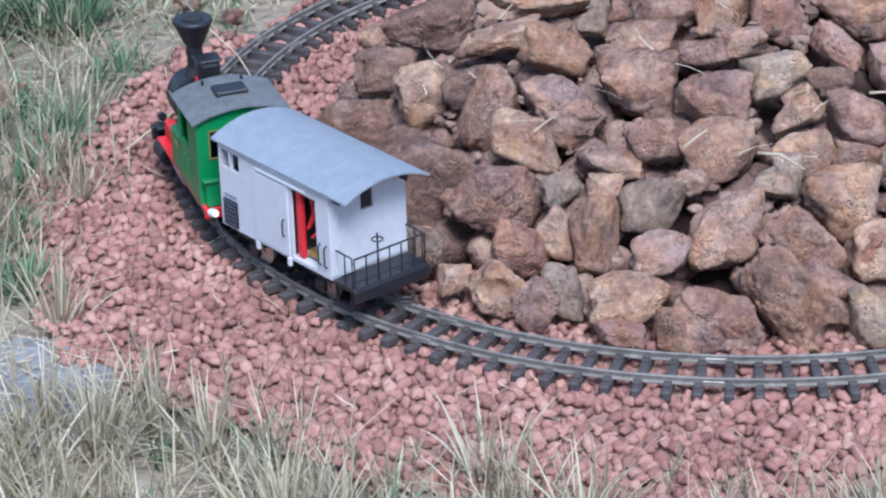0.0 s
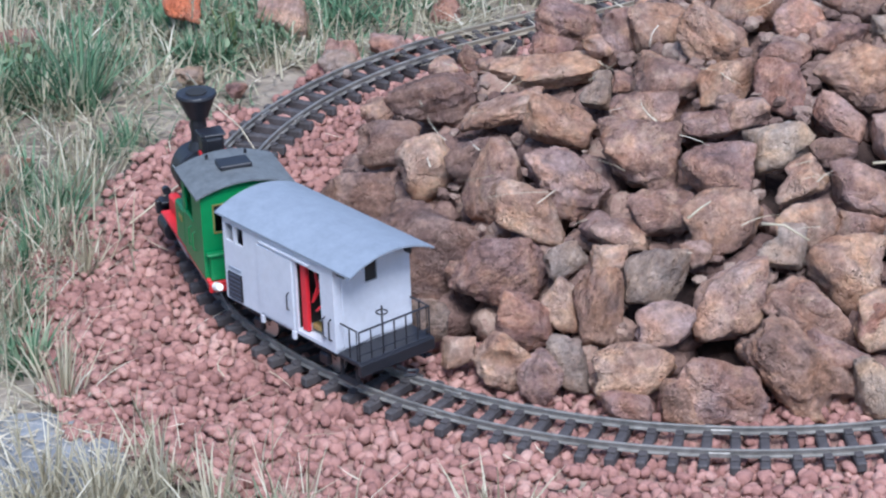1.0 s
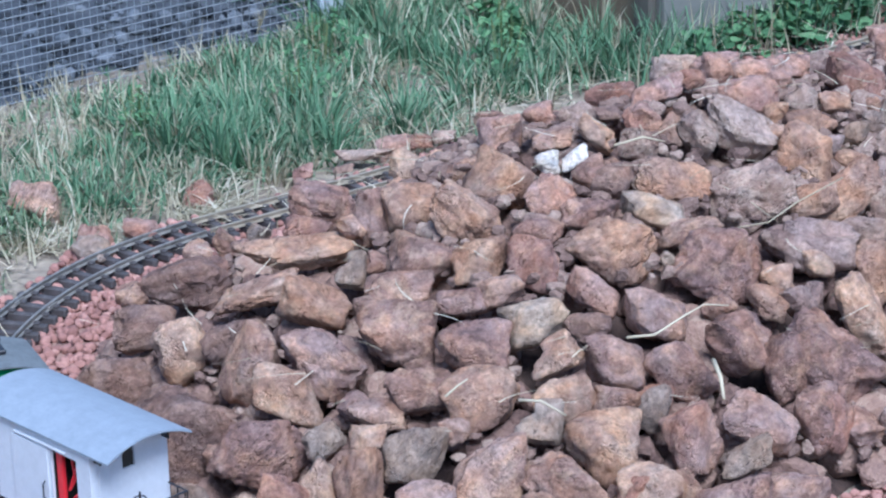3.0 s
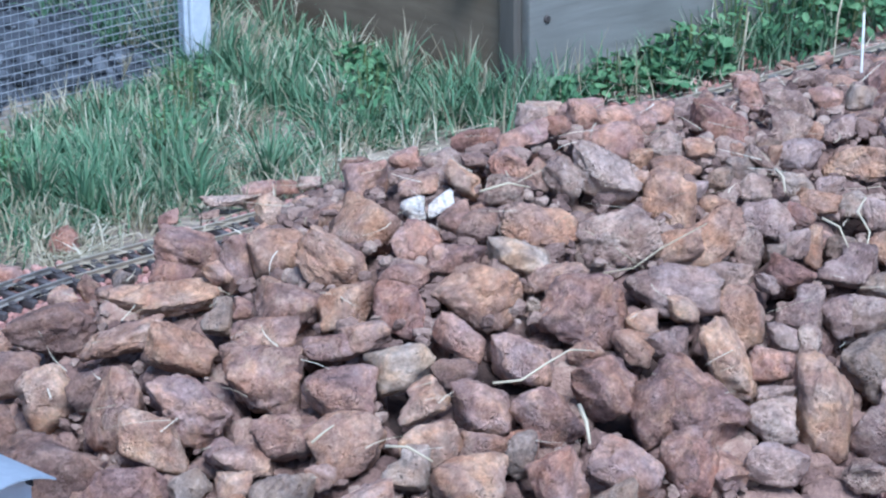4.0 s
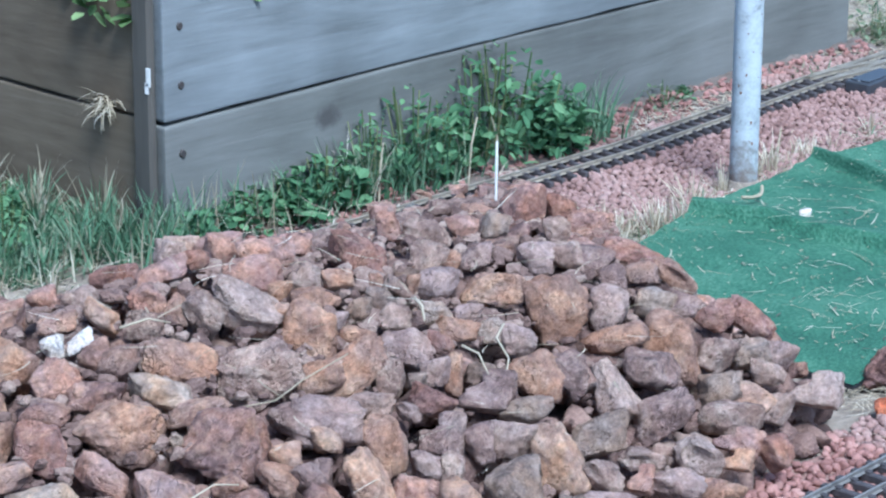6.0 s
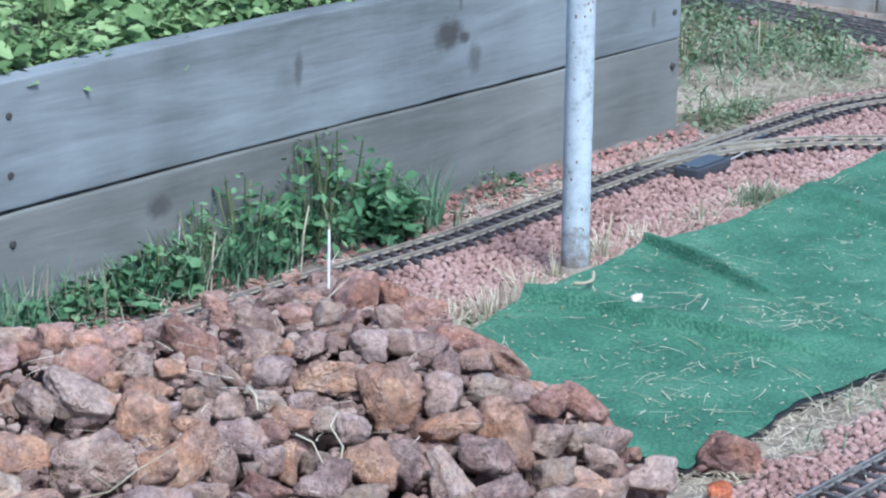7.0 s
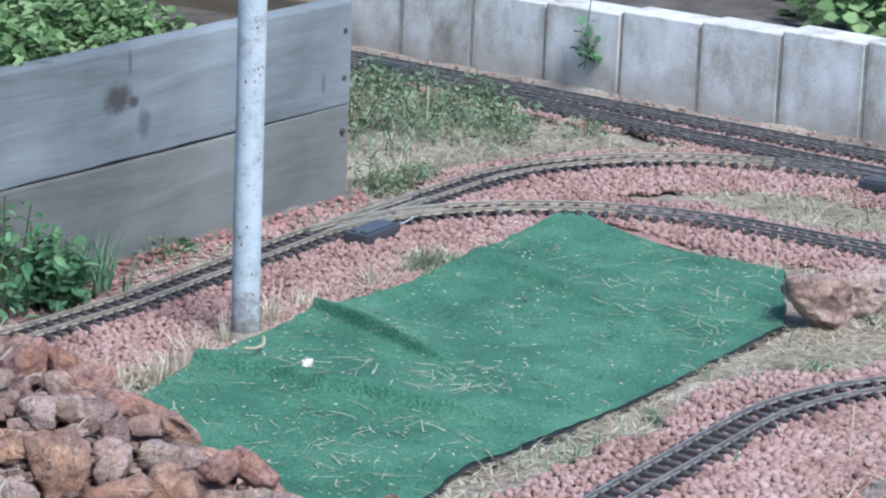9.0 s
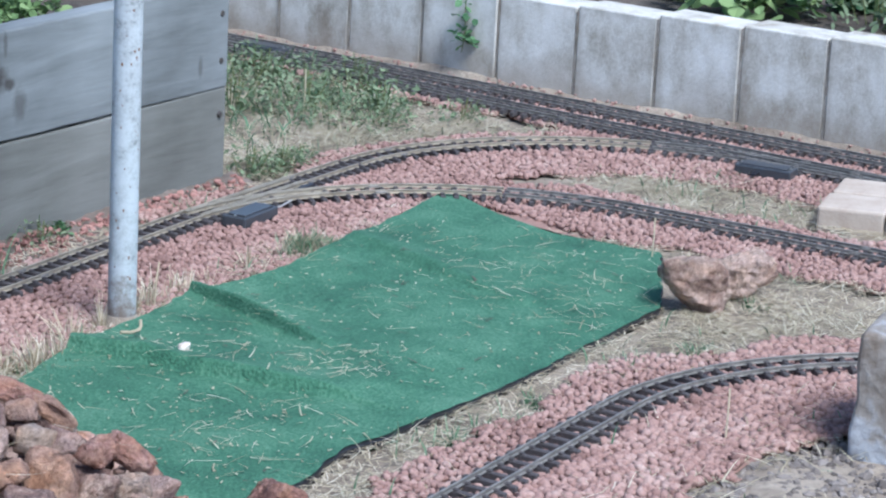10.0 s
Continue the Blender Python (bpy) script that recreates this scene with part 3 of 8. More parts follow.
rock(-0.286, -0.439, 0.015, 0.134, 0.088, 0.077, -40, 36, 187, "o")
rock(-0.246, -0.449, 0.024, 0.074, 0.052, 0.051, -41, 30, 95, "p")
rock(-0.233, -0.500, 0.007, 0.049, 0.049, 0.072, -42, 0, 22, "w")
rock(-0.225, -0.384, 0.052, 0.100, 0.067, 0.061, -41, 32, 155, "b")
rock(-0.181, -0.439, 0.043, 0.038, 0.037, 0.053, -42, 0, 86, "r")
rock(-0.317, -0.181, 0.090, 0.071, 0.041, 0.031, -37, 3, 171, "b")
rock(-0.267, -0.194, 0.103, 0.082, 0.059, 0.059, -38, 0, 99, "b")
rock(-0.225, -0.244, 0.102, 0.093, 0.069, 0.071, -39, -15, 129, "o")
rock(-0.202, -0.314, 0.087, 0.056, 0.046, 0.054, -40, 0, 63, "g")
rock(-0.156, -0.301, 0.101, 0.068, 0.052, 0.055, -41, -20, 45, "o")
rock(-0.132, -0.255, 0.124, 0.061, 0.044, 0.044, -40, -32, 63, "o")
rock(-0.110, -0.198, 0.146, 0.088, 0.061, 0.058, -40, -22, 121, "w")
rock(-0.186, -0.186, 0.128, 0.092, 0.066, 0.065, -39, 8, 71, "p")
rock(-0.227, -0.097, 0.127, 0.098, 0.079, 0.090, -37, 5, 22, "b")
rock(-0.170, -0.033, 0.152, 0.081, 0.053, 0.047, -37, 10, 140, "b")
rock(-0.150, -0.125, 0.152, 0.065, 0.041, 0.035, -38, -5, 76, "p")
rock(-0.110, -0.137, 0.164, 0.065, 0.043, 0.038, -39, -20, 1, "b")
rock(-0.048, -0.130, 0.178, 0.075, 0.056, 0.059, -40, 10, 74, "r")
rock(-0.090, -0.082, 0.177, 0.071, 0.056, 0.061, -39, -10, 146, "o")
rock(-0.048, -0.010, 0.193, 0.111, 0.071, 0.062, -39, 32, 180, "o")
rock(-0.064, 0.078, 0.187, 0.074, 0.061, 0.070, -37, 0, 79, "o")
rock(-0.125, -0.019, 0.166, 0.091, 0.066, 0.067, -38, 25, 195, "b")
rock(-0.096, 0.115, 0.173, 0.049, 0.053, 0.083, -37, 15, 130, "p")
rock(-0.009, -0.090, 0.199, 0.051, 0.033, 0.029, -40, 10, 49, "d")
rock(0.034, -0.058, 0.214, 0.051, 0.047, 0.061, -40, -30, 105, "r")
rock(0.054, -0.104, 0.207, 0.060, 0.037, 0.030, -41, 15, 108, "p")
rock(-0.069, -0.239, 0.140, 0.056, 0.038, 0.036, -41, 0, 153, "d")
rock(-0.278, -0.264, 0.087, 0.035, 0.028, 0.032, -38, 0, 73, "b")
rock(-0.119, 0.121, 0.167, 0.040, 0.031, 0.033, -36, 0, 110, "b")
rock(0.116, 0.134, 0.222, 0.059, 0.052, 0.064, -39, 0, 115, "r")
rock(0.025, 0.021, 0.218, 0.082, 0.066, 0.075, -39, 20, 41, "o")
rock(0.034, -0.058, 0.215, 0.052, 0.045, 0.054, -40, 28, 59, "r")
rock(-0.017, -0.095, 0.196, 0.061, 0.040, 0.037, -40, 15, 78, "p")
rock(0.052, -0.106, 0.205, 0.072, 0.048, 0.043, -41, 5, 66, "p")
rock(0.075, -0.004, 0.234, 0.032, 0.025, 0.028, -40, 0, 11, "W")
rock(0.106, -0.018, 0.235, 0.040, 0.028, 0.028, -41, -22, 20, "W")
rock(0.099, -0.054, 0.226, 0.045, 0.036, 0.040, -41, -20, 11, "b")
rock(0.112, -0.077, 0.221, 0.055, 0.043, 0.048, -42, 0, 118, "d")
rock(0.121, 0.040, 0.240, 0.052, 0.036, 0.033, -40, 0, 160, "b")
rock(0.193, 0.150, 0.228, 0.043, 0.030, 0.029, -40, -10, 71, "r")
rock(0.194, 0.075, 0.246, 0.058, 0.038, 0.035, -41, 10, 132, "s")
rock(0.160, 0.006, 0.243, 0.062, 0.039, 0.033, -41, 36, 136, "o")
rock(0.290, 0.127, 0.239, 0.067, 0.041, 0.034, -42, -10, 165, "r")
rock(0.305, 0.056, 0.256, 0.072, 0.045, 0.038, -42, -10, 120, "r")
rock(0.209, 0.041, 0.251, 0.033, 0.023, 0.022, -41, 0, 179, "d")
rock(0.229, 0.002, 0.250, 0.050, 0.039, 0.042, -42, 20, 87, "r")
rock(0.188, -0.039, 0.238, 0.052, 0.040, 0.042, -42, 10, 37, "s")
rock(0.245, -0.032, 0.244, 0.034, 0.032, 0.043, -43, 0, 172, "o")
rock(0.267, -0.059, 0.235, 0.049, 0.048, 0.068, -43, -12, 50, "s")
rock(0.323, -0.068, 0.232, 0.100, 0.067, 0.062, -44, 26, 17, "s")
rock(0.179, -0.111, 0.213, 0.100, 0.063, 0.054, -43, 28, 105, "o")
rock(0.260, -0.159, 0.192, 0.108, 0.081, 0.085, -44, -3, 51, "s")
rock(0.120, -0.139, 0.201, 0.082, 0.049, 0.039, -42, 8, 162, "w")
rock(0.135, -0.182, 0.185, 0.087, 0.047, 0.033, -43, -14, 161, "b")
rock(0.039, -0.159, 0.179, 0.112, 0.078, 0.075, -42, 5, 112, "o")
rock(0.126, -0.234, 0.157, 0.115, 0.089, 0.096, -44, -12, 70, "p")
rock(0.079, -0.207, 0.172, 0.018, 0.015, 0.017, -43, 0, 47, "g")
rock(0.243, -0.248, 0.157, 0.095, 0.058, 0.048, -45, 5, 91, "q")
rock(0.175, -0.286, 0.143, 0.042, 0.033, 0.035, -45, 0, 111, "o")
rock(0.141, -0.305, 0.133, 0.059, 0.038, 0.034, -45, 25, 191, "o")
rock(0.173, -0.323, 0.127, 0.047, 0.037, 0.040, -45, 0, 150, "q")
rock(0.243, -0.283, 0.145, 0.042, 0.033, 0.036, -46, 0, 82, "o")
rock(0.016, -0.257, 0.136, 0.076, 0.057, 0.059, -42, 5, 162, "p")
rock(-0.027, -0.203, 0.158, 0.070, 0.046, 0.041, -41, 28, 142, "r")
rock(0.069, -0.335, 0.108, 0.079, 0.067, 0.082, -44, 0, 50, "p")
rock(-0.075, -0.292, 0.116, 0.071, 0.057, 0.065, -42, 0, 82, "p")
rock(-0.013, -0.331, 0.101, 0.092, 0.063, 0.060, -43, 50, 25, "p")
rock(0.105, -0.383, 0.090, 0.084, 0.075, 0.095, -45, -12, 15, "p")
rock(-0.111, -0.335, 0.097, 0.058, 0.038, 0.033, -42, 0, 181, "b")
rock(-0.084, -0.364, 0.087, 0.040, 0.040, 0.057, -42, 0, 58, "g")
rock(-0.161, -0.368, 0.071, 0.091, 0.070, 0.075, -41, 8, 71, "o")
rock(-0.075, -0.412, 0.062, 0.063, 0.064, 0.095, -43, -18, 195, "r")
rock(-0.163, -0.442, 0.042, 0.078, 0.059, 0.063, -42, 0, 149, "o")
rock(0.015, -0.426, 0.061, 0.090, 0.062, 0.058, -45, 32, 157, "p")
rock(-0.036, -0.458, 0.047, 0.064, 0.045, 0.043, -44, -15, 60, "g")
rock(0.073, -0.451, 0.060, 0.052, 0.052, 0.076, -46, 0, 31, "p")
rock(-0.089, -0.497, 0.024, 0.095, 0.064, 0.058, -44, -20, 84, "p")
rock(-0.018, -0.516, 0.021, 0.072, 0.053, 0.055, -45, 0, 45, "p")
rock(0.379, -0.134, 0.205, 0.090, 0.064, 0.063, -46, 28, 74, "o")
rock(0.321, -0.200, 0.179, 0.064, 0.045, 0.044, -46, -15, 117, "o")
rock(0.391, -0.063, 0.238, 0.032, 0.027, 0.032, -45, 0, 6, "o")
rock(0.361, -0.093, 0.227, 0.029, 0.021, 0.022, -45, -30, 10, "o")
rock(0.406, -0.092, 0.226, 0.051, 0.038, 0.039, -45, 10, 91, "o")
rock(0.483, 0.143, 0.232, 0.069, 0.041, 0.033, -44, 0, 178, "r")
rock(0.431, 0.177, 0.228, 0.048, 0.036, 0.037, -43, 0, 21, "s")
rock(0.361, 0.056, 0.260, 0.039, 0.028, 0.028, -43, 0, 73, "r")
rock(0.391, -0.016, 0.250, 0.081, 0.056, 0.053, -44, 0, 188, "r")
rock(0.450, -0.047, 0.240, 0.045, 0.034, 0.037, -45, 0, 172, "s")
rock(0.496, 0.024, 0.252, 0.060, 0.037, 0.031, -45, 0, 83, "r")
rock(0.454, 0.183, 0.226, 0.054, 0.037, 0.035, -43, 0, 4, "o")
rock(0.420, 0.068, 0.255, 0.051, 0.040, 0.043, -44, 10, 82, "r")
rock(0.442, 0.014, 0.255, 0.079, 0.054, 0.051, -45, 0, 73, "r")
rock(0.564, -0.030, 0.237, 0.085, 0.059, 0.056, -46, 12, 82, "r")
rock(0.482, -0.073, 0.232, 0.044, 0.032, 0.032, -46, 0, 39, "o")
rock(0.359, -0.204, 0.173, 0.116, 0.073, 0.063, -46, -28, 198, "o")
rock(0.419, -0.132, 0.210, 0.030, 0.024, 0.026, -46, 0, 166, "q")
rock(0.422, -0.162, 0.196, 0.047, 0.031, 0.028, -46, 15, 105, "o")
rock(0.461, -0.129, 0.211, 0.036, 0.030, 0.035, -46, 0, 158, "g")
rock(0.509, -0.122, 0.213, 0.043, 0.031, 0.031, -47, 0, 174, "g")
rock(0.545, -0.115, 0.215, 0.044, 0.027, 0.022, -47, 40, 19, "s")
rock(0.572, -0.116, 0.214, 0.018, 0.021, 0.035, -48, 10, 75, "o")
rock(0.608, -0.123, 0.207, 0.063, 0.048, 0.052, -48, 10, 158, "q")
rock(0.651, -0.070, 0.222, 0.061, 0.044, 0.044, -48, 5, 49, "s")
rock(0.673, -0.089, 0.216, 0.031, 0.027, 0.033, -48, 0, 113, "o")
rock(0.719, -0.008, 0.228, 0.070, 0.041, 0.033, -48, 0, 74, "s")
rock(0.694, 0.037, 0.232, 0.039, 0.033, 0.039, -47, 0, 34, "r")
rock(0.819, 0.173, 0.190, 0.027, 0.024, 0.030, -47, 0, 64, "r")
rock(0.861, 0.097, 0.206, 0.036, 0.026, 0.026, -48, 0, 97, "s")
rock(0.780, -0.015, 0.222, 0.048, 0.035, 0.034, -49, 0, 153, "r")
rock(0.718, -0.095, 0.210, 0.044, 0.038, 0.046, -49, 0, 40, "q")
rock(0.826, -0.035, 0.216, 0.041, 0.035, 0.041, -49, 10, 84, "g")
rock(0.928, 0.000, 0.206, 0.071, 0.065, 0.083, -50, -12, 146, "r")
rock(0.975, -0.025, 0.202, 0.050, 0.042, 0.050, -51, 0, 2, "r")
rock(0.896, -0.082, 0.202, 0.041, 0.037, 0.048, -50, 0, 93, "s")
rock(0.807, -0.121, 0.196, 0.058, 0.042, 0.042, -50, 10, 11, "q")
rock(0.852, -0.139, 0.187, 0.048, 0.040, 0.047, -51, 0, 116, "s")
rock(0.686, -0.152, 0.191, 0.098, 0.061, 0.051, -49, -12, 43, "o")
rock(0.738, -0.213, 0.161, 0.090, 0.082, 0.105, -50, 0, 93, "o")
rock(0.496, -0.151, 0.200, 0.052, 0.036, 0.035, -47, -10, 92, "s")
rock(0.561, -0.167, 0.192, 0.051, 0.033, 0.029, -48, 0, 74, "g")
rock(0.603, -0.184, 0.184, 0.040, 0.030, 0.031, -49, 0, 146, "q")
rock(0.560, -0.202, 0.177, 0.060, 0.039, 0.034, -48, 10, 24, "o")
rock(0.473, -0.198, 0.179, 0.078, 0.052, 0.046, -47, 18, 112, "q")
rock(0.515, -0.212, 0.174, 0.044, 0.031, 0.029, -48, 30, 53, "r")
rock(0.606, -0.219, 0.168, 0.039, 0.033, 0.039, -49, 0, 108, "g")
rock(0.627, -0.243, 0.156, 0.054, 0.041, 0.044, -50, 20, 53, "q")
rock(0.401, -0.235, 0.164, 0.043, 0.042, 0.057, -47, -8, 29, "s")
rock(0.466, -0.251, 0.158, 0.044, 0.037, 0.043, -48, -10, 15, "q")
rock(0.431, -0.253, 0.159, 0.026, 0.021, 0.023, -48, 0, 15, "g")
rock(0.492, -0.261, 0.154, 0.026, 0.031, 0.053, -48, 10, 14, "o")
rock(0.523, -0.277, 0.146, 0.044, 0.034, 0.038, -49, 20, 188, "g")
rock(0.503, -0.304, 0.133, 0.076, 0.056, 0.058, -49, 0, 43, "q")
rock(0.604, -0.296, 0.133, 0.081, 0.060, 0.062, -50, 12, 152, "o")
rock(0.650, -0.315, 0.123, 0.046, 0.048, 0.070, -51, -18, 173, "q")
rock(0.528, -0.344, 0.116, 0.071, 0.044, 0.036, -50, 0, 38, "g")
rock(0.420, -0.286, 0.142, 0.063, 0.042, 0.039, -48, 30, 155, "r")
rock(0.376, -0.290, 0.142, 0.037, 0.025, 0.024, -47, 28, 10, "q")
rock(0.267, -0.262, 0.149, 0.093, 0.070, 0.074, -46, 5, 139, "q")
rock(0.344, -0.258, 0.154, 0.063, 0.040, 0.035, -47, 0, 125, "s")
rock(0.310, -0.317, 0.127, 0.051, 0.054, 0.083, -47, -22, 149, "o")
rock(0.384, -0.338, 0.118, 0.060, 0.052, 0.065, -48, 0, 63, "q")
rock(0.328, -0.363, 0.110, 0.041, 0.032, 0.036, -48, 0, 82, "q")
rock(0.350, -0.383, 0.101, 0.031, 0.033, 0.049, -48, 0, 9, "s")
rock(0.421, -0.362, 0.110, 0.043, 0.038, 0.049, -49, 0, 31, "q")
rock(0.465, -0.374, 0.104, 0.063, 0.050, 0.054, -50, 10, 135, "s")
rock(0.502, -0.416, 0.084, 0.073, 0.067, 0.087, -51, -10, 74, "o")
rock(0.234, -0.367, 0.105, 0.047, 0.062, 0.117, -47, -34, 198, "o")
rock(0.279, -0.391, 0.097, 0.059, 0.043, 0.044, -48, 10, 104, "r")
rock(0.252, -0.426, 0.083, 0.051, 0.027, 0.018, -48, 0, 166, "s")
rock(0.212, -0.453, 0.068, 0.066, 0.048, 0.049, -48, 0, 51, "s")
rock(0.289, -0.461, 0.062, 0.077, 0.086, 0.139, -49, 4, 122, "o")
rock(0.399, -0.438, 0.074, 0.076, 0.065, 0.079, -50, -8, 51, "g")
rock(0.136, -0.400, 0.084, 0.128, 0.093, 0.094, -46, 32, 61, "p")
rock(0.082, -0.457, 0.058, 0.071, 0.055, 0.060, -46, 20, 112, "r")
rock(0.168, -0.503, 0.047, 0.075, 0.053, 0.052, -48, 15, 105, "q")
rock(0.335, -0.522, 0.038, 0.090, 0.070, 0.075, -50, 25, 125, "q")
rock(0.399, -0.483, 0.057, 0.058, 0.040, 0.038, -50, 0, 9, "q")
rock(0.427, -0.504, 0.049, 0.043, 0.043, 0.062, -51, 0, 56, "g")
rock(0.256, -0.558, 0.024, 0.065, 0.042, 0.037, -50, -10, 107, "s")
rock(0.356, -0.567, 0.020, 0.062, 0.051, 0.059, -51, 0, 113, "q")
rock(0.186, -0.324, 0.127, 0.037, 0.033, 0.041, -46, 0, 63, "q")
rock(0.964, -0.085, 0.194, 0.071, 0.053, 0.056, -51, 0, 165, "r")
rock(0.885, -0.151, 0.181, 0.072, 0.045, 0.038, -51, 0, 109, "q")
rock(0.969, -0.158, 0.172, 0.098, 0.049, 0.032, -52, 22, 55, "r")
rock(0.987, -0.214, 0.149, 0.075, 0.040, 0.029, -53, 33, 127, "o")
rock(0.882, -0.192, 0.166, 0.040, 0.034, 0.041, -52, 0, 48, "q")
rock(0.933, -0.201, 0.162, 0.048, 0.035, 0.035, -52, 0, 8, "d")
rock(0.818, -0.237, 0.150, 0.057, 0.050, 0.063, -52, 0, 9, "q")
rock(0.898, -0.251, 0.140, 0.058, 0.045, 0.048, -53, 10, 65, "g")
rock(0.930, -0.271, 0.132, 0.048, 0.037, 0.041, -53, 20, 64, "q")
rock(0.773, -0.286, 0.130, 0.090, 0.052, 0.040, -52, -28, 62, "o")
rock(0.855, -0.317, 0.110, 0.094, 0.073, 0.080, -53, 15, 134, "o")
rock(0.966, -0.303, 0.116, 0.057, 0.043, 0.045, -54, -35, 53, "r")
rock(1.022, -0.315, 0.100, 0.085, 0.050, 0.040, -54, 38, 197, "r")
rock(0.941, -0.375, 0.085, 0.061, 0.046, 0.049, -54, -10, 59, "g")
rock(0.895, -0.358, 0.093, 0.054, 0.047, 0.057, -54, 15, 106, "s")
rock(0.982, -0.393, 0.075, 0.048, 0.044, 0.056, -55, 20, 66, "q")
rock(0.762, -0.353, 0.101, 0.083, 0.060, 0.060, -52, 8, 36, "q")
rock(0.667, -0.364, 0.101, 0.048, 0.055, 0.091, -52, -36, 83, "s")
rock(0.710, -0.410, 0.078, 0.100, 0.064, 0.057, -53, -28, 13, "q")
rock(0.587, -0.411, 0.083, 0.074, 0.060, 0.068, -51, 0, 80, "g")
rock(0.836, -0.407, 0.074, 0.066, 0.050, 0.052, -54, -10, 144, "g")
rock(0.862, -0.435, 0.060, 0.070, 0.047, 0.043, -55, 20, 29, "o")
rock(0.806, -0.447, 0.057, 0.089, 0.057, 0.049, -54, 0, 145, "s")
rock(0.769, -0.487, 0.043, 0.069, 0.044, 0.037, -54, 10, 103, "r")
rock(0.689, -0.485, 0.048, 0.068, 0.050, 0.050, -53, 20, 167, "s")
rock(0.605, -0.461, 0.063, 0.063, 0.036, 0.027, -52, -5, 167, "s")
rock(0.569, -0.490, 0.052, 0.035, 0.032, 0.042, -52, 0, 183, "r")
rock(0.526, -0.466, 0.063, 0.058, 0.042, 0.042, -52, 20, 190, "s")
rock(0.611, -0.512, 0.039, 0.076, 0.050, 0.044, -53, -5, 10, "q")
rock(0.653, -0.543, 0.023, 0.070, 0.050, 0.049, -54, 15, 126, "o")
rock(0.477, -0.515, 0.041, 0.082, 0.061, 0.064, -52, 0, 99, "q")
rock(0.733, -0.512, 0.035, 0.045, 0.032, 0.031, -54, 0, 23, "o")
rock(0.805, -0.520, 0.026, 0.047, 0.043, 0.055, -55, 0, 110, "r")
rock(0.931, -0.409, 0.072, 0.057, 0.039, 0.036, -55, 20, 53, "s")
rock(0.888, -0.460, 0.048, 0.048, 0.041, 0.049, -55, 0, 146, "s")
rock(0.570, -0.560, 0.021, 0.059, 0.040, 0.037, -53, 0, 42, "s")
rock(0.402, -0.492, 0.053, 0.063, 0.044, 0.043, -51, 0, 86, "q")
rock(0.333, 0.709, -0.002, 0.090, 0.034, 0.015, -36, 0, 75, "s")
rock(0.427, 0.702, -0.002, 0.049, 0.029, 0.024, -38, 0, 168, "r")
rock(0.224, 0.703, -0.002, 0.032, 0.026, 0.029, -35, 0, 120, "r")
rock(0.466, 0.689, -0.001, 0.038, 0.024, 0.021, -38, 0, 164, "s")
rock(0.274, 0.675, -0.001, 0.032, 0.019, 0.015, -36, 0, 80, "s")
rock(1.395, 0.616, -0.001, 0.037, 0.023, 0.020, -48, 0, 107, "b")
rock(1.461, 0.596, -0.001, 0.037, 0.024, 0.022, -48, 0, 135, "r")
rock(1.283, 0.602, -0.000, 0.051, 0.043, 0.039, -47, 0, 633, "b")
rock(1.231, -0.416, -0.000, 0.098, 0.080, 0.068, -57, 0, 743, "r")
rock(1.116, -0.478, -0.008, 0.036, 0.033, 0.028, -57, 0, 748, "R")
rock(0.965, -0.466, 0.050, 0.076, 0.061, 0.050, -56, 0, 763, "s")


def fill_rocks(count, lo, hi, seed, crowd, sink):
    """Lesser rocks between the placed ones, bedded in the heap."""
    r = random.Random(seed)
    n = tries = 0
    while n < count and tries < 60000:
        tries += 1
        x, y = r.uniform(-0.58, 1.4), r.uniform(-0.56, 0.56)
        hh = float(pile(x, y))
        if hh < 0.04 or math.hypot(min(x, 0), y) > 0.535:
            continue
        s = r.uniform(lo, hi)
        z = hh - sink * s
        if any((x - a) ** 2 + (y - b) ** 2 < (crowd * (s / 2 + q)) ** 2 for a, b, c, q in PLACED):
            continue
        rock(x, y, z, s * r.uniform(0.9, 1.3), s * r.uniform(0.8, 1.1), s * r.uniform(0.65, 1.0), r.uniform(0, 360), r.uniform(-35, 35), r.randrange(99), r.choice("bbbopprg"), small=True)
        n += 1


fill_rocks(26, 0.06, 0.09, 3, 0.80, 0.55)
fill_rocks(80, 0.03, 0.055, 4, 0.62, 0.50)

# rocks bedded deep in the gaps; the gap shade is in their darker colour
rng = np.random.default_rng(20)
n = 1500
rx, ry = rng.uniform(-0.55, 1.4, n), rng.uniform(-0.55, 0.56, n)
rz = pile(rx, ry)
keep = (rz > 0.045) & (np.hypot(np.minimum(rx, 0), ry) < 0.53)
rx, ry, rz = rx[keep], ry[keep], rz[keep]
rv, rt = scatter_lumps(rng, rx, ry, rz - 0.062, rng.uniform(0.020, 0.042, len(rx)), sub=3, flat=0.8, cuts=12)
M_DEEP = material("bedded_lava_gap_shade", [(0.1, (0.08, 0.048, 0.042)), (0.4, (0.19, 0.118, 0.098)), (0.65, (0.28, 0.18, 0.14)), (0.9, (0.38, 0.28, 0.22))], scale=40, spread=0.5, bump=0.9, bump_scale=220, dist=0.006, per="island", obj=False, fine=0.5)
tagged(big_mesh("bedded_rocks", rv, rt, M_DEEP, True), "lava rocks bedded deep in the heap, darkened as gap shade", "rock", kind="stuff")

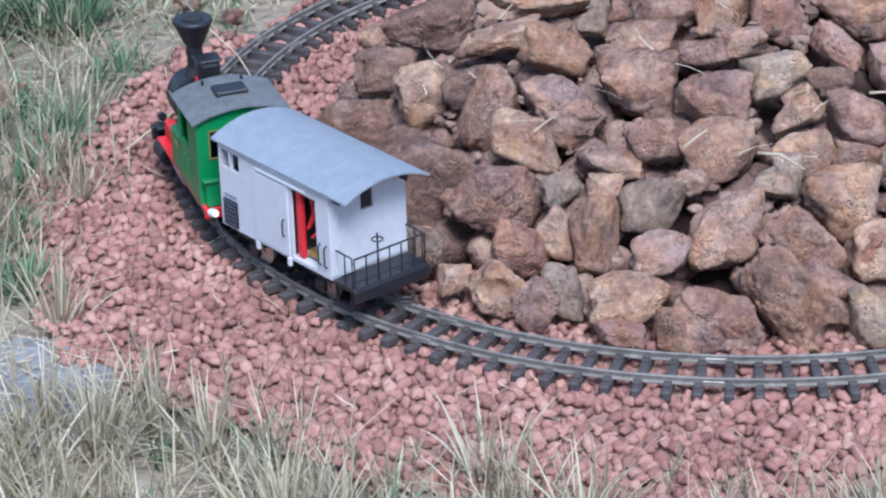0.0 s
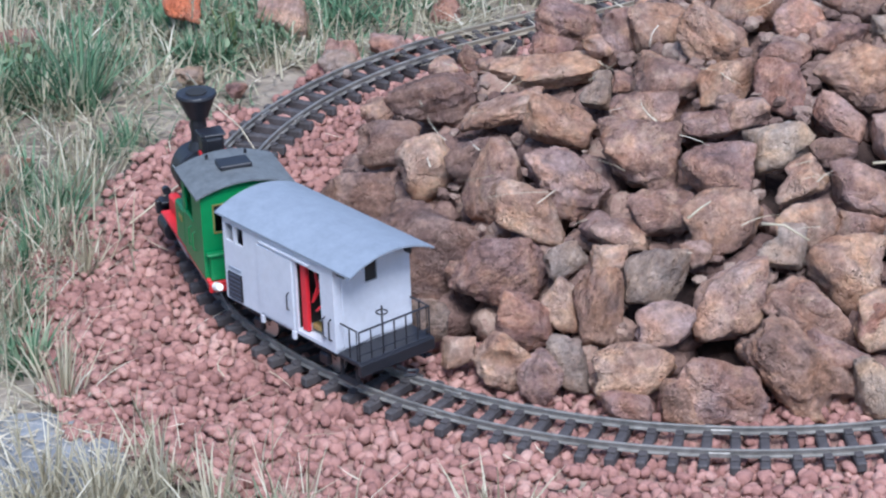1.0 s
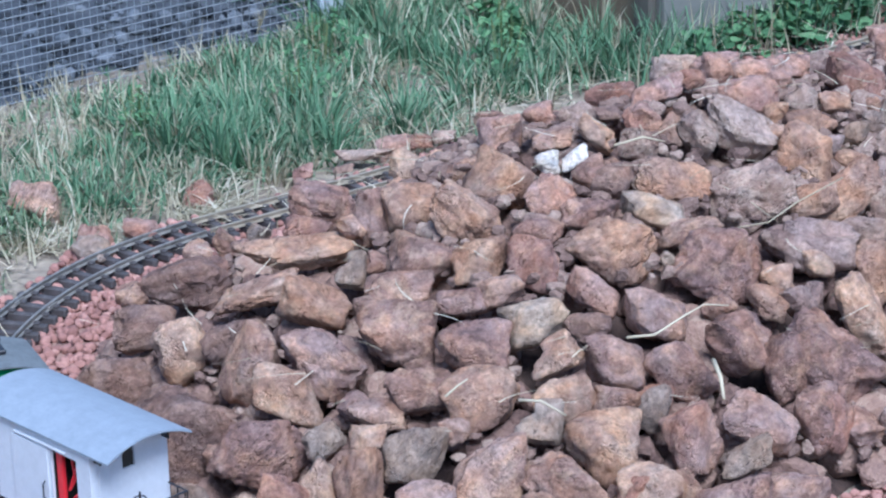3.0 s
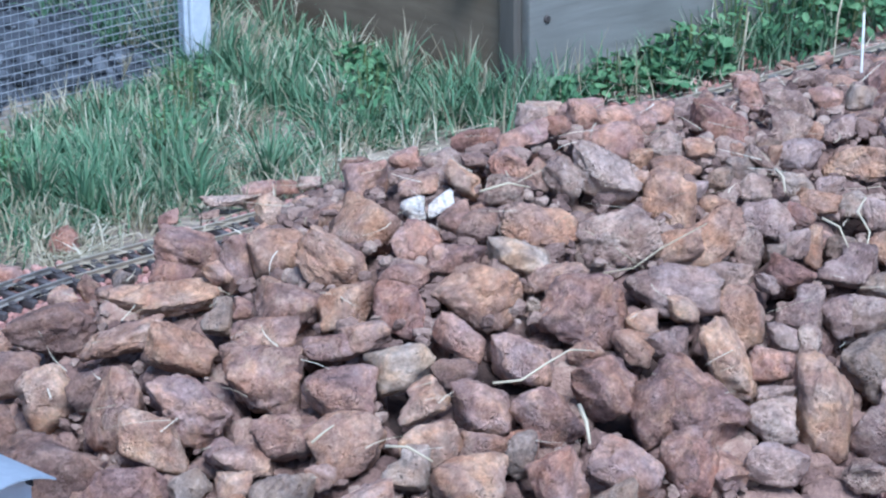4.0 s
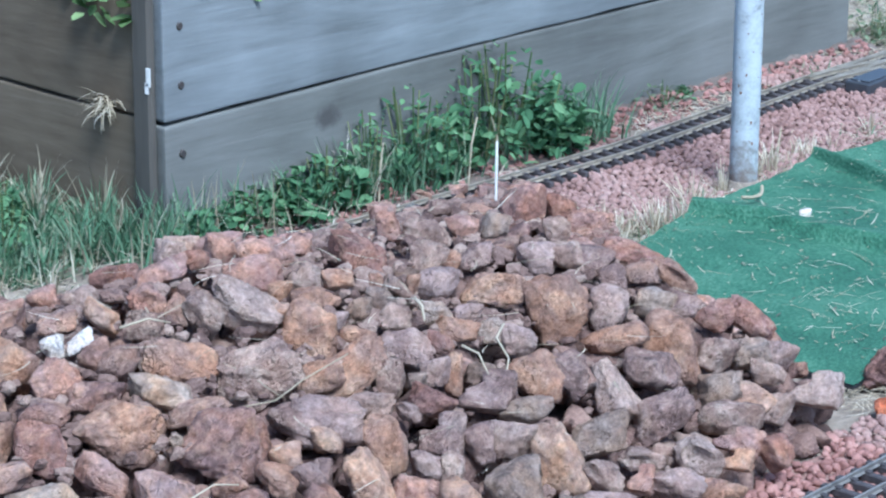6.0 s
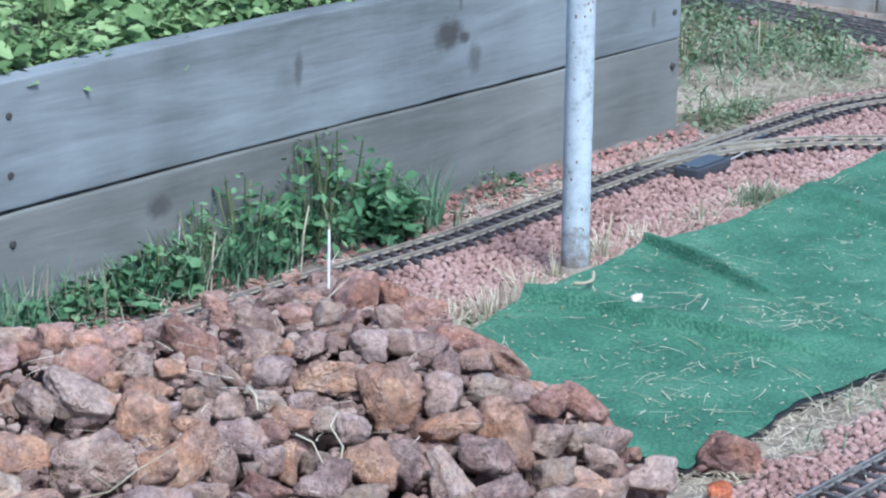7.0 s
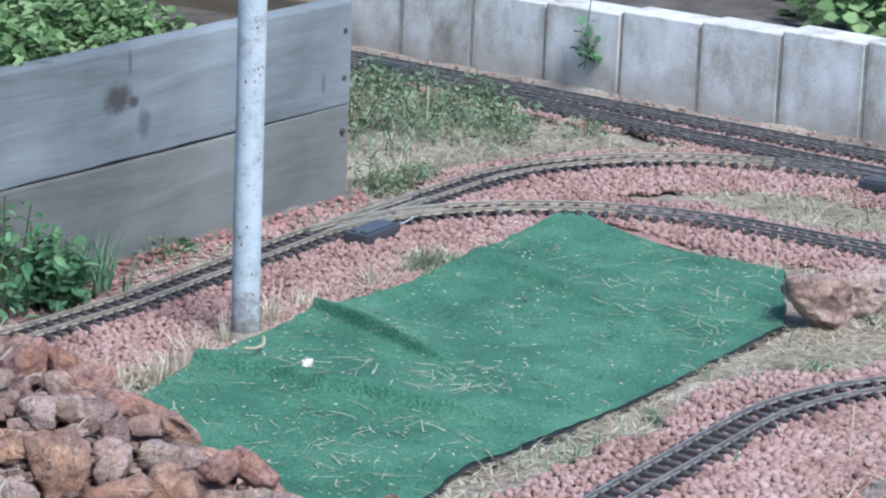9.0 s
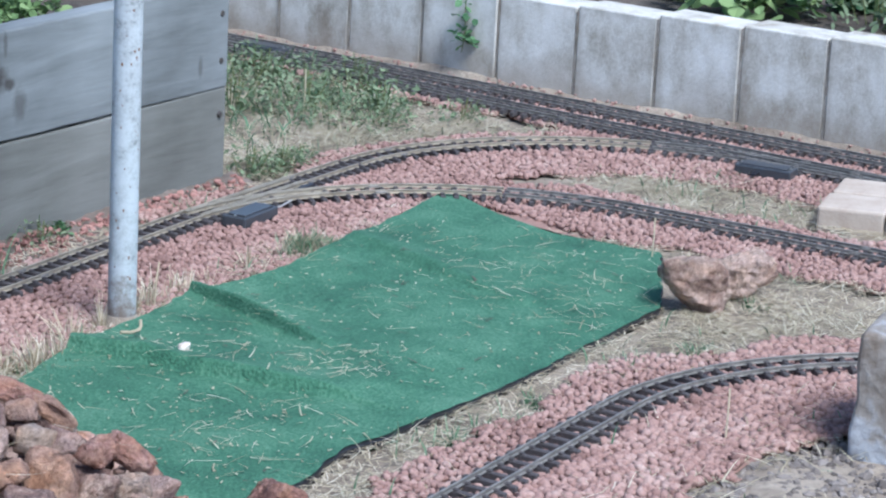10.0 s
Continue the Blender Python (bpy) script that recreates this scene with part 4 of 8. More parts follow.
# small broken stone lying on the top of the heap and in the gaps
rng = np.random.default_rng(21)
n = 5200
rx, ry = rng.uniform(-0.5, 1.35, n), rng.uniform(-0.5, 0.55, n)
rz = pile(rx, ry)
keep = (rz > 0.05) & (np.hypot(np.minimum(rx, 0), ry) < 0.53) & ((rz > 0.17) | (rng.uniform(0, 1, n) < 0.3))
rx, ry, rz = rx[keep], ry[keep], rz[keep]
rs = rng.uniform(0.004, 0.0135, len(rx)) ** 1.0 * np.where(rz > 0.17, 1.2, 0.8)
rv, rt = scatter_lumps(rng, rx, ry, rz - 0.018 + np.where(rz > 0.17, 0.002, -0.014), rs, sub=2, flat=0.7, cuts=14)
M_CHIP = material("lava_chips", [(0.05, (0.075, 0.046, 0.039)), (0.35, (0.16, 0.103, 0.085)), (0.65, (0.24, 0.163, 0.132)), (0.95, (0.34, 0.26, 0.21))], scale=60, spread=0.7, bump=1.0, bump_scale=260, fine=0.7, dist=0.004, per="island", obj=False)
chips = big_mesh("rock_rubble", rv, rt, M_CHIP, False)
tagged(chips, "small broken lava chips between the rocks", "rubble", kind="stuff")

# ---------------------------------------------------------------- plank wall


def wood_material(name, lo, mid, hi, along, knots=()):
    """Weathered sawn timber with grain along one axis (0: x, 1: y)."""
    m = bpy.data.materials.new(name)
    m.use_nodes = True
    nt = m.node_tree
    N, L = nt.nodes.new, nt.links.new
    b = nt.nodes["Principled BSDF"]
    b.inputs["Roughness"].default_value, b.inputs["Specular IOR Level"].default_value = 0.85, 0.25
    co, mp = N("ShaderNodeTexCoord"), N("ShaderNodeMapping")
    oi = N("ShaderNodeObjectInfo")
    L(co.outputs["Object"], mp.inputs["Vector"])
    L(oi.outputs["Random"], mp.inputs["Location"])
    sc = [10.0, 10.0, 10.0]
    sc[along] = 1.1
    mp.inputs["Scale"].default_value = sc
    grain, broad, fine = N("ShaderNodeTexNoise"), N("ShaderNodeTexNoise"), N("ShaderNodeTexNoise")
    L(mp.outputs[0], grain.inputs["Vector"])
    grain.inputs["Scale"].default_value, grain.inputs["Detail"].default_value, grain.inputs["Roughness"].default_value, grain.inputs["Distortion"].default_value = 1.6, 8, 0.65, 0.8
    L(co.outputs["Object"], broad.inputs["Vector"])
    broad.inputs["Scale"].default_value, broad.inputs["Detail"].default_value = 3.2, 5
    L(mp.outputs[0], fine.inputs["Vector"])
    fine.inputs["Scale"].default_value, fine.inputs["Detail"].default_value = 9.0, 6
    k = N("ShaderNodeMath")
    k.operation = "MULTIPLY_ADD"
    L(broad.outputs[0], k.inputs[0])
    k.inputs[1].default_value = 1.3
    L(grain.outputs[0], k.inputs[2])
    k2 = N("ShaderNodeMath")
    k2.operation = "MULTIPLY_ADD"
    L(fine.outputs[0], k2.inputs[0])
    k2.inputs[1].default_value = 0.35
    L(k.outputs[0], k2.inputs[2])
    k3 = N("ShaderNodeMath")
    k3.operation = "MULTIPLY_ADD"
    L(k2.outputs[0], k3.inputs[0])
    k3.inputs[1].default_value, k3.inputs[2].default_value = 0.66, -0.38
    ramp = N("ShaderNodeValToRGB")
    el = ramp.color_ramp.elements
    el.new(0.5)
    for e, (p, c) in zip(el, ((0.25, lo), (0.5, mid), (0.78, hi))):
        e.position, e.color = p, (*c, 1)
    L(k3.outputs[0], ramp.inputs[0])
    col = ramp.outputs[0]
    # knots: dark ovals and smudges with ragged rims
    for kx, kz, kw, kh, dark in knots:
        wob, rel, dv = N("ShaderNodeTexNoise"), N("ShaderNodeVectorMath"), N("ShaderNodeVectorMath")
        L(co.outputs["Object"], wob.inputs["Vector"])
        wob.inputs["Scale"].default_value, wob.inputs["Detail"].default_value = 70.0, 5
        rel.operation = "SUBTRACT"
        L(co.outputs["Object"], rel.inputs[0])
        rel.inputs[1].default_value = (kx, 0, kz)
        dv.operation = "MULTIPLY"
        L(rel.outputs[0], dv.inputs[0])
        dv.inputs[1].default_value = (1 / kw, 0, 1 / kh)
        ln = N("ShaderNodeVectorMath")
        ln.operation = "LENGTH"
        L(dv.outputs[0], ln.inputs[0])
        sm = N("ShaderNodeMath")
        sm.operation = "MULTIPLY_ADD"
        L(wob.outputs[0], sm.inputs[0])
        sm.inputs[1].default_value = 0.9
        L(ln.outputs["Value"], sm.inputs[2])
        mr = N("ShaderNodeMapRange")
        mr.inputs["From Min"].default_value, mr.inputs["From Max"].default_value = 0.95, 1.65
        mr.inputs["To Min"].default_value, mr.inputs["To Max"].default_value = dark, 0.0
        L(sm.outputs[0], mr.inputs["Value"])
        mx = N("ShaderNodeMix")
        mx.data_type = "RGBA"
        L(mr.outputs[0], mx.inputs[0])
        L(col, mx.inputs[6])
        mx.inputs[7].default_value = (0.062, 0.058, 0.055, 1)
        col = mx.outputs[2]
    L(col, b.inputs["Base Color"])
    bp = N("ShaderNodeBump")
    bp.inputs["Strength"].default_value, bp.inputs["Distance"].default_value = 0.45, 0.003
    L(k2.outputs[0], bp.inputs["Height"])
    L(bp.outputs[0], b.inputs["Normal"])
    return m


M_OAK = wood_material("weathered_sleeper_wood", (0.095, 0.101, 0.099), (0.170, 0.184, 0.187), (0.245, 0.265, 0.272), 0, ((0.190, 0.012, 0.042, 0.030, 0.95), (0.235, 0.000, 0.015, 0.012, 0.9), (-0.205, 0.015, 0.011, 0.034, 0.65), (0.262, -0.040, 0.019, 0.032, 0.6), (0.222, 0.076, 0.006, 0.026, 0.55), (0.805, -0.051, 0.008, 0.022, 0.5), (-0.235, 0.000, 0.03, 0.020, 0.25)))
M_OAK_LOW = wood_material("damp_sleeper_wood", (0.090, 0.090, 0.081), (0.145, 0.146, 0.133), (0.198, 0.200, 0.186), 0, ((-0.544, 0.054, 0.028, 0.020, 0.85),))
# browner, darker copy of the sleeper wood with the side faces' shade painted in
M_OAK_SIDE = wood_material("brown_side_shade_wood", (0.090, 0.068, 0.045), (0.155, 0.121, 0.083), (0.22, 0.178, 0.128), 1)
M_BOLT = plain("rusted_bolt", (0.08, 0.07, 0.065), rough=0.6, metal=0.5)


def plank_box(lx, ly, lz, seed):
    """A sawn plank whose long faces wander slightly."""
    rng = np.random.default_rng(seed)
    bm = box(lx, ly, lz, (0, 0, 0))
    long = 0 if lx > ly else 1
    edges = [e for e in bm.edges if abs((e.verts[0].co - e.verts[1].co)[long]) > 0.1]
    bmesh.ops.subdivide_edges(bm, edges=edges, cuts=24, use_grid_fill=True)
    for v in bm.verts:
        s = v.co[long]
        v.co.z += 0.0018 * math.sin(s * 5 + seed) * (1 if v.co.z > 0 else 0.3) + rng.normal() * 0.0006
        v.co[1 - long] += 0.0022 * math.sin(s * 3.1 + seed * 2)
    edges = [e for e in bm.edges if len(e.link_faces) == 2 and e.calc_face_angle(0) > 1.0]
    bmesh.ops.bevel(bm, geom=edges, offset=0.004, segments=2, affect="EDGES", profile=0.6)
    return bm


wall = thing("plank_wall", "weathered grey timber sleepers stacked round a raised garden bed", "retaining wall", kind="structure")
WX0, WX1, WY0, WY1 = 1.0, 2.79, 0.80, 0.735
wl = math.hypot(WX1 - WX0, WY1 - WY0)
wa = math.degrees(math.atan2(WY1 - WY0, WX1 - WX0))
WALLM = pose(WX0, WY0, 0, 0, 0, wa)
for row, (zlo, zhi) in enumerate(((-0.05, 0.166), (0.170, 0.376))):
    tip = -0.5 * (row + 1)
    p_ = part("plank", plank_box(wl, 0.05, zhi - zlo, 3 + row), (M_OAK_LOW, M_OAK)[row], wall)
    p_.matrix_basis = WALLM @ pose(wl / 2, 0.025 + 0.002 * row, (zlo + zhi) / 2, 0, -0.28 if row == 0 else -0.2)
    for nm, bx in (("bolt", 0.035), ("bolt", wl - 0.022)):
        for bz in ((zlo + 0.055, zlo + 0.150) if row else (0.115,)):
            b_ = part(nm, cyl(0.0075, 0.006, 0.006, (0, 0, 0), seg=10, bevel=0.001), M_BOLT, p_)
            b_.matrix_basis = pose(bx - wl / 2, -0.026, bz - (zlo + zhi) / 2, 90)
    # side planks take the wood whose colour holds their shade
    q_ = part("plank", plank_box(0.05, 1.9, zhi - zlo, 9 + row), M_OAK_SIDE, wall, "brown timber sleeper, shade of the side face put into its colour")
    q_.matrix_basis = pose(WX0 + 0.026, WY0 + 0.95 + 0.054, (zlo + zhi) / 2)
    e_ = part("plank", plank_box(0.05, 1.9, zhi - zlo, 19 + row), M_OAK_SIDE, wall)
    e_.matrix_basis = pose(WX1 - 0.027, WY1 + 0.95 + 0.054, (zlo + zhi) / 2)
M_BATTEN = wood_material("dark_batten_wood", (0.052, 0.048, 0.041), (0.088, 0.080, 0.068), (0.125, 0.115, 0.098), 2)
corner_post = part("corner_post", box(0.040, 0.016, 0.43, (0, 0, 0.165), 0.004), M_BATTEN, wall, "dark weathered timber batten covering the corner")
corner_post.matrix_basis = pose(WX0 - 0.010, WY0 + 0.034, 0, 0, 0, 90)


# bare earth along the foot of the plank wall
ex, ey = np.meshgrid(np.linspace(1.02, 2.82, 260), np.linspace(0, 1, 12))
wall_y = 0.80 - 0.0363 * (ex - 1.0)
lip = 0.655 + 0.012 * fbm(ex, ex * 0 + 1.0, 9) + 0.008 * fbm(ex, ex * 0 + 2.0, 27)
eyy = lip + (wall_y + 0.004 - lip) * ey
ez = -0.036 + 0.026 * ey ** 0.7 + (0.006 * fbm(ex, eyy, 26, 1) + 0.004 * fbm(ex, eyy, 71, 3)) * (ey > 0)
ei = np.arange(ex.size).reshape(ex.shape)
a, b, c, d = ei[:-1, :-1].ravel(), ei[:-1, 1:].ravel(), ei[1:, 1:].ravel(), ei[1:, :-1].ravel()
M_EARTH = material("bare_earth", [(0.25, (0.075, 0.058, 0.048)), (0.5, (0.135, 0.108, 0.090)), (0.75, (0.23, 0.192, 0.162))], scale=14, bump=0.7, bump_scale=90, dist=0.008, obj=False)
earth = big_mesh("plank_foot_earth", np.stack([ex.ravel(), eyy.ravel(), ez.ravel()], 1), np.concatenate([np.stack([a, b, c], 1), np.stack([a, c, d], 1)]), M_EARTH, True)
tagged(earth, "bare brown earth along the foot of the plank wall", "soil", kind="structure")
rng = np.random.default_rng(79)
n = 900
qx, qf = rng.uniform(1.05, 2.8, n), rng.uniform(0, 1, n)
qy = 0.66 + qf * (0.78 - 0.0363 * (qx - 1.0) - 0.66)
rv, rt = scatter_lumps(rng, qx, qy, -0.034 + 0.026 * qf ** 0.7, rng.uniform(0.003, 0.009, n), sub=1, cuts=9)
tagged(big_mesh("stray_pebbles", rv, rt, M_PEB, False), "stray red pebbles on the earth by the plank wall", "gravel", kind="stuff")

# soil of the raised bed
bed_soil = part("bed_soil", box(1.69, 1.75, 0.30, (1.89, 1.72, 0.18), 0.01), M_DARKSOIL, None)
tagged(bed_soil, "dark soil filling the raised garden bed", "soil", kind="structure")

# ---------------------------------------------------------------- concrete block wall
conc = thing("concrete_wall", "pale stained concrete block edging wall", "retaining wall", kind="structure")


def stained_concrete():
    """Cast concrete with soft vertical water runs and warm earth stains."""
    m = material("stained_concrete", [(0.22, (0.27, 0.24, 0.195)), (0.38, (0.45, 0.425, 0.375)), (0.52, (0.60, 0.585, 0.54)), (0.70, (0.71, 0.70, 0.665))], scale=1.0, bump=0.3, bump_scale=14, dist=0.003, spread=0.12, fine=0.22)
    nt = m.node_tree
    geo, mp = nt.nodes.new("ShaderNodeNewGeometry"), nt.nodes.new("ShaderNodeMapping")
    nt.links.new(geo.outputs["Position"], mp.inputs["Vector"])
    mp.inputs["Scale"].default_value = (13, 13, 8)
    for n in nt.nodes:
        if n.type == "TEX_NOISE":
            nt.links.new(mp.outputs[0], n.inputs["Vector"])
    # ragged brown splash of earth along the foot
    N, L = nt.nodes.new, nt.links.new
    b = nt.nodes["Principled BSDF"]
    col = b.inputs["Base Color"].links[0].from_socket
    sep, nz, rag = N("ShaderNodeSeparateXYZ"), N("ShaderNodeTexNoise"), N("ShaderNodeMath")
    L(geo.outputs["Position"], sep.inputs[0])
    L(geo.outputs["Position"], nz.inputs["Vector"])
    nz.inputs["Scale"].default_value, nz.inputs["Detail"].default_value, nz.inputs["Roughness"].default_value = 8.0, 5, 0.55
    rag.operation = "MULTIPLY_ADD"
    L(nz.outputs[0], rag.inputs[0])
    rag.inputs[1].default_value = -0.20
    L(sep.outputs["Z"], rag.inputs[2])
    mr, mx = N("ShaderNodeMapRange"), N("ShaderNodeMix")
    mr.inputs["From Min"].default_value, mr.inputs["From Max"].default_value = -0.10, -0.02
    mr.inputs["To Min"].default_value, mr.inputs["To Max"].default_value = 0.55, 0.0
    L(rag.outputs[0], mr.inputs["Value"])
    mx.data_type = "RGBA"
    L(mr.outputs[0], mx.inputs[0])
    L(col, mx.inputs[6])
    mx.inputs[7].default_value = (0.27, 0.215, 0.155, 1)
    # dirt creeping in from the joints and down from the top edge
    co, wide, ed, top, rim, mj, mg = N("ShaderNodeTexCoord"), N("ShaderNodeSeparateXYZ"), N("ShaderNodeMath"), N("ShaderNodeMath"), N("ShaderNodeMath"), N("ShaderNodeMapRange"), N("ShaderNodeMix")
    L(co.outputs["Object"], wide.inputs[0])
    ab = N("ShaderNodeMath")
    ab.operation = "ADD"
    L(wide.outputs["Y"], ab.inputs[0])
    ab.inputs[1].default_value = 0.1055
    ed.operation = "ABSOLUTE"
    L(ab.outputs[0], ed.inputs[0])
    top.operation = "SUBTRACT"
    L(wide.outputs["Z"], top.inputs[0])
    top.inputs[1].default_value = 0.117
    rim.operation = "MAXIMUM"
    L(ed.outputs[0], rim.inputs[0])
    L(top.outputs[0], rim.inputs[1])
    creep = N("ShaderNodeMath")
    creep.operation = "MULTIPLY_ADD"
    nr = N("ShaderNodeTexNoise")
    L(geo.outputs["Position"], nr.inputs["Vector"])
    nr.inputs["Scale"].default_value, nr.inputs["Detail"].default_value, nr.inputs["Roughness"].default_value = 22.0, 5, 0.65
    L(nr.outputs[0], creep.inputs[0])
    creep.inputs[1].default_value = 0.06
    L(rim.outputs[0], creep.inputs[2])
    mj.inputs["From Min"].default_value, mj.inputs["From Max"].default_value = 0.112, 0.142
    mj.inputs["To Min"].default_value, mj.inputs["To Max"].default_value = 0.0, 0.45
    L(creep.outputs[0], mj.inputs["Value"])
    mg.data_type = "RGBA"
    L(mj.outputs[0], mg.inputs[0])
    L(mx.outputs[2], mg.inputs[6])
    mg.inputs[7].default_value = (0.20, 0.17, 0.125, 1)
    L(mg.outputs[2], b.inputs["Base Color"])
    return m


M_CONC = stained_concrete()
M_MORTAR = material("dirty_mortar", [(0.3, (0.17, 0.145, 0.115)), (0.5, (0.30, 0.265, 0.22)), (0.75, (0.46, 0.43, 0.385))], scale=14, bump=0.6, bump_scale=120, dist=0.004, obj=False)
blk = bpy.data.meshes.new("concrete_block")
bm = box(0.11, 0.2110, 0.31, (0.055, -0.1055, 0.06), 0.004, seg=2)
bm.to_mesh(blk)
bm.free()
blk.materials.append(M_CONC)
for k in range(24):
    v0 = 2.733 - 0.2165 * k
    rise = min(0.028, 0.004 - 0.034 * (v0 - 0.15))
    u0 = 3.947 + (v0 - 0.14) * 0.082
    bl = new("concrete_block", blk)
    bl.parent = conc
    mj = part("mortar_joint", box(0.10, 0.0052, 0.300 + 0.012 * math.sin(k * 2.3), (0.0512 + 0.0006 * math.sin(k * 5.1), 0.0028, 0.060)), M_MORTAR, conc)
    mj.matrix_basis = pose(u0, v0, rise - 0.006, 0, 0, -4.7)
    bl.matrix_basis = pose(u0, v0, rise + random.uniform(-0.004, 0.004), 0, random.uniform(-0.6, 0.6), -4.7 + random.uniform(-0.4, 0.4))
# dirt washed up against the foot of the wall
wv = np.linspace(2.5, -1.9, 260)
us = (-0.085, -0.055, -0.03, -0.012, 0.004)
zs = (-0.030, -0.024, -0.018, -0.008, -0.002)
fx = np.stack([3.947 + (wv - 0.14) * 0.082 + u + 0.006 * fbm(wv, wv * 0 + u, 9) for u in us], 1)
fz = np.stack([z + 0.010 * fbm(wv, wv * 0 + 9 * u, 7) * (k > 0) + 0.004 * fbm(wv, wv * 0 + 9 * u, 31) * (k > 0) for k, (u, z) in enumerate(zip(us, zs))], 1)
fi = np.arange(fx.size).reshape(fx.shape)
a, b, c, d = fi[:-1, :-1].ravel(), fi[:-1, 1:].ravel(), fi[1:, 1:].ravel(), fi[1:, :-1].ravel()
foot = big_mesh("wall_foot_soil", np.stack([fx.ravel(), np.repeat(wv, 5), fz.ravel()], 1), np.concatenate([np.stack([a, c, b], 1), np.stack([a, d, c], 1)]), M_SOIL, True)
tagged(foot, "brown dirt washed up at the foot of the concrete wall", "soil", kind="structure")
rng = np.random.default_rng(78)
n = 700
qv_ = rng.uniform(-1.8, 2.4, n)
qu_ = rng.uniform(0, 1, n) ** 1.5
rv, rt = scatter_lumps(rng, 3.942 + (qv_ - 0.14) * 0.082 - 0.07 * qu_, qv_, -0.004 - 0.020 * qu_, rng.uniform(0.002, 0.0065, n), sub=1, cuts=9)
tagged(big_mesh("wall_foot_pebbles", rv, rt, M_PEB_DUSTY, False), "red pebbles and crumbs along the foot of the concrete wall", "gravel", kind="stuff")
back_soil = part("bank_soil", box(6.0, 9.0, 0.30, (3.06, 0.0, 0.035), 0.01), M_DARKSOIL, None)
back_soil.matrix_basis = pose(3.947, 0.14, 0, 0, 0, -4.7)
tagged(back_soil, "dark garden soil banked behind the concrete wall", "soil", kind="structure")

# ---------------------------------------------------------------- pole
pole = thing("pole", "pale grey galvanised steel pole with rust specks at the turf edge", "pole", at=(1.83, 0.287, 0))


def rust_foot(m):
    """Rust creeping up the foot of a steel pole and freckling it in patches."""
    nt = m.node_tree
    N, L = nt.nodes.new, nt.links.new
    b = nt.nodes["Principled BSDF"]
    col = b.inputs["Base Color"].links[0].from_socket
    geo, sep, nz, rag = N("ShaderNodeNewGeometry"), N("ShaderNodeSeparateXYZ"), N("ShaderNodeTexNoise"), N("ShaderNodeMath")
    L(geo.outputs["Position"], sep.inputs[0])
    L(geo.outputs["Position"], nz.inputs["Vector"])
    nz.inputs["Scale"].default_value, nz.inputs["Detail"].default_value, nz.inputs["Roughness"].default_value = 45.0, 7, 0.75
    rag.operation = "MULTIPLY_ADD"
    L(nz.outputs[0], rag.inputs[0])
    rag.inputs[1].default_value = -0.30
    L(sep.outputs["Z"], rag.inputs[2])
    mr, mx = N("ShaderNodeMapRange"), N("ShaderNodeMix")
    mr.inputs["From Min"].default_value, mr.inputs["From Max"].default_value = -0.16, -0.08
    mr.inputs["To Min"].default_value, mr.inputs["To Max"].default_value = 0.85, 0.0
    L(rag.outputs[0], mr.inputs["Value"])
    mx.data_type = "RGBA"
    L(mr.outputs[0], mx.inputs[0])
    L(col, mx.inputs[6])
    mx.inputs[7].default_value = (0.14, 0.10, 0.075, 1)
    L(mx.outputs[2], b.inputs["Base Color"])


rust_foot(M_POLE)
ps = part("shaft", cyl(0.0238, 0.0236, 2.6, (0, 0, 1.26), seg=72), M_POLE, pole)
part("soil_collar", cyl(0.034, 0.025, 0.03, (0, 0, -0.014), seg=20, bevel=0.003), M_SOIL, pole, "crust of dirt round the foot")
M_RUST = plain("rust_speck", (0.16, 0.075, 0.035), rough=0.9, wear=0.3)
r_ = random.Random(8)
for _ in range(46):
    w, z = r_.uniform(180, 330), r_.uniform(0.0, 0.62)
    s = r_.uniform(0.0008, 0.0026)
    o = part("rust_speck", cyl(s, s * 0.7, 0.0006, (0, 0, 0), seg=7), M_RUST, pole)
    o.matrix_basis = pose(0.0238 * math.cos(radians(w)), 0.0238 * math.sin(radians(w)), z, 0, 90, w) @ Matrix.Diagonal((r_.uniform(0.8, 2.2), 1, 1, 1))

# ---------------------------------------------------------------- artificial turf
def edge_at(pts, s):
    p = np.array(pts)
    q = np.linspace(0, 1, len(p)) if len(pts) < 2 else np.r_[0, np.cumsum(np.linalg.norm(np.diff(p, axis=0), axis=1))]
    q = q / q[-1]
    return np.stack([np.interp(s, q, p[:, k]) for k in (0, 1)], -1)


def ridge(x, y, a, b, width, height, wide=0.0):
    """A soft fold between two points, steep on one flank."""
    ax, ay, bx, by = *a, *b
    l2 = (bx - ax) ** 2 + (by - ay) ** 2
    t = np.clip(((x - ax) * (bx - ax) + (y - ay) * (by - ay)) / l2, 0, 1)
    dd = np.hypot(x - ax - t * (bx - ax), y - ay - t * (by - ay))
    flank = (x - ax) * (by - ay) - (y - ay) * (bx - ax)
    w = np.where(flank > 0, wide or width, width)
    return height * np.exp(-((dd / w) ** 2)) * np.sin(np.pi * np.clip(t * 0.85 + 0.15, 0, 1)) ** 0.8


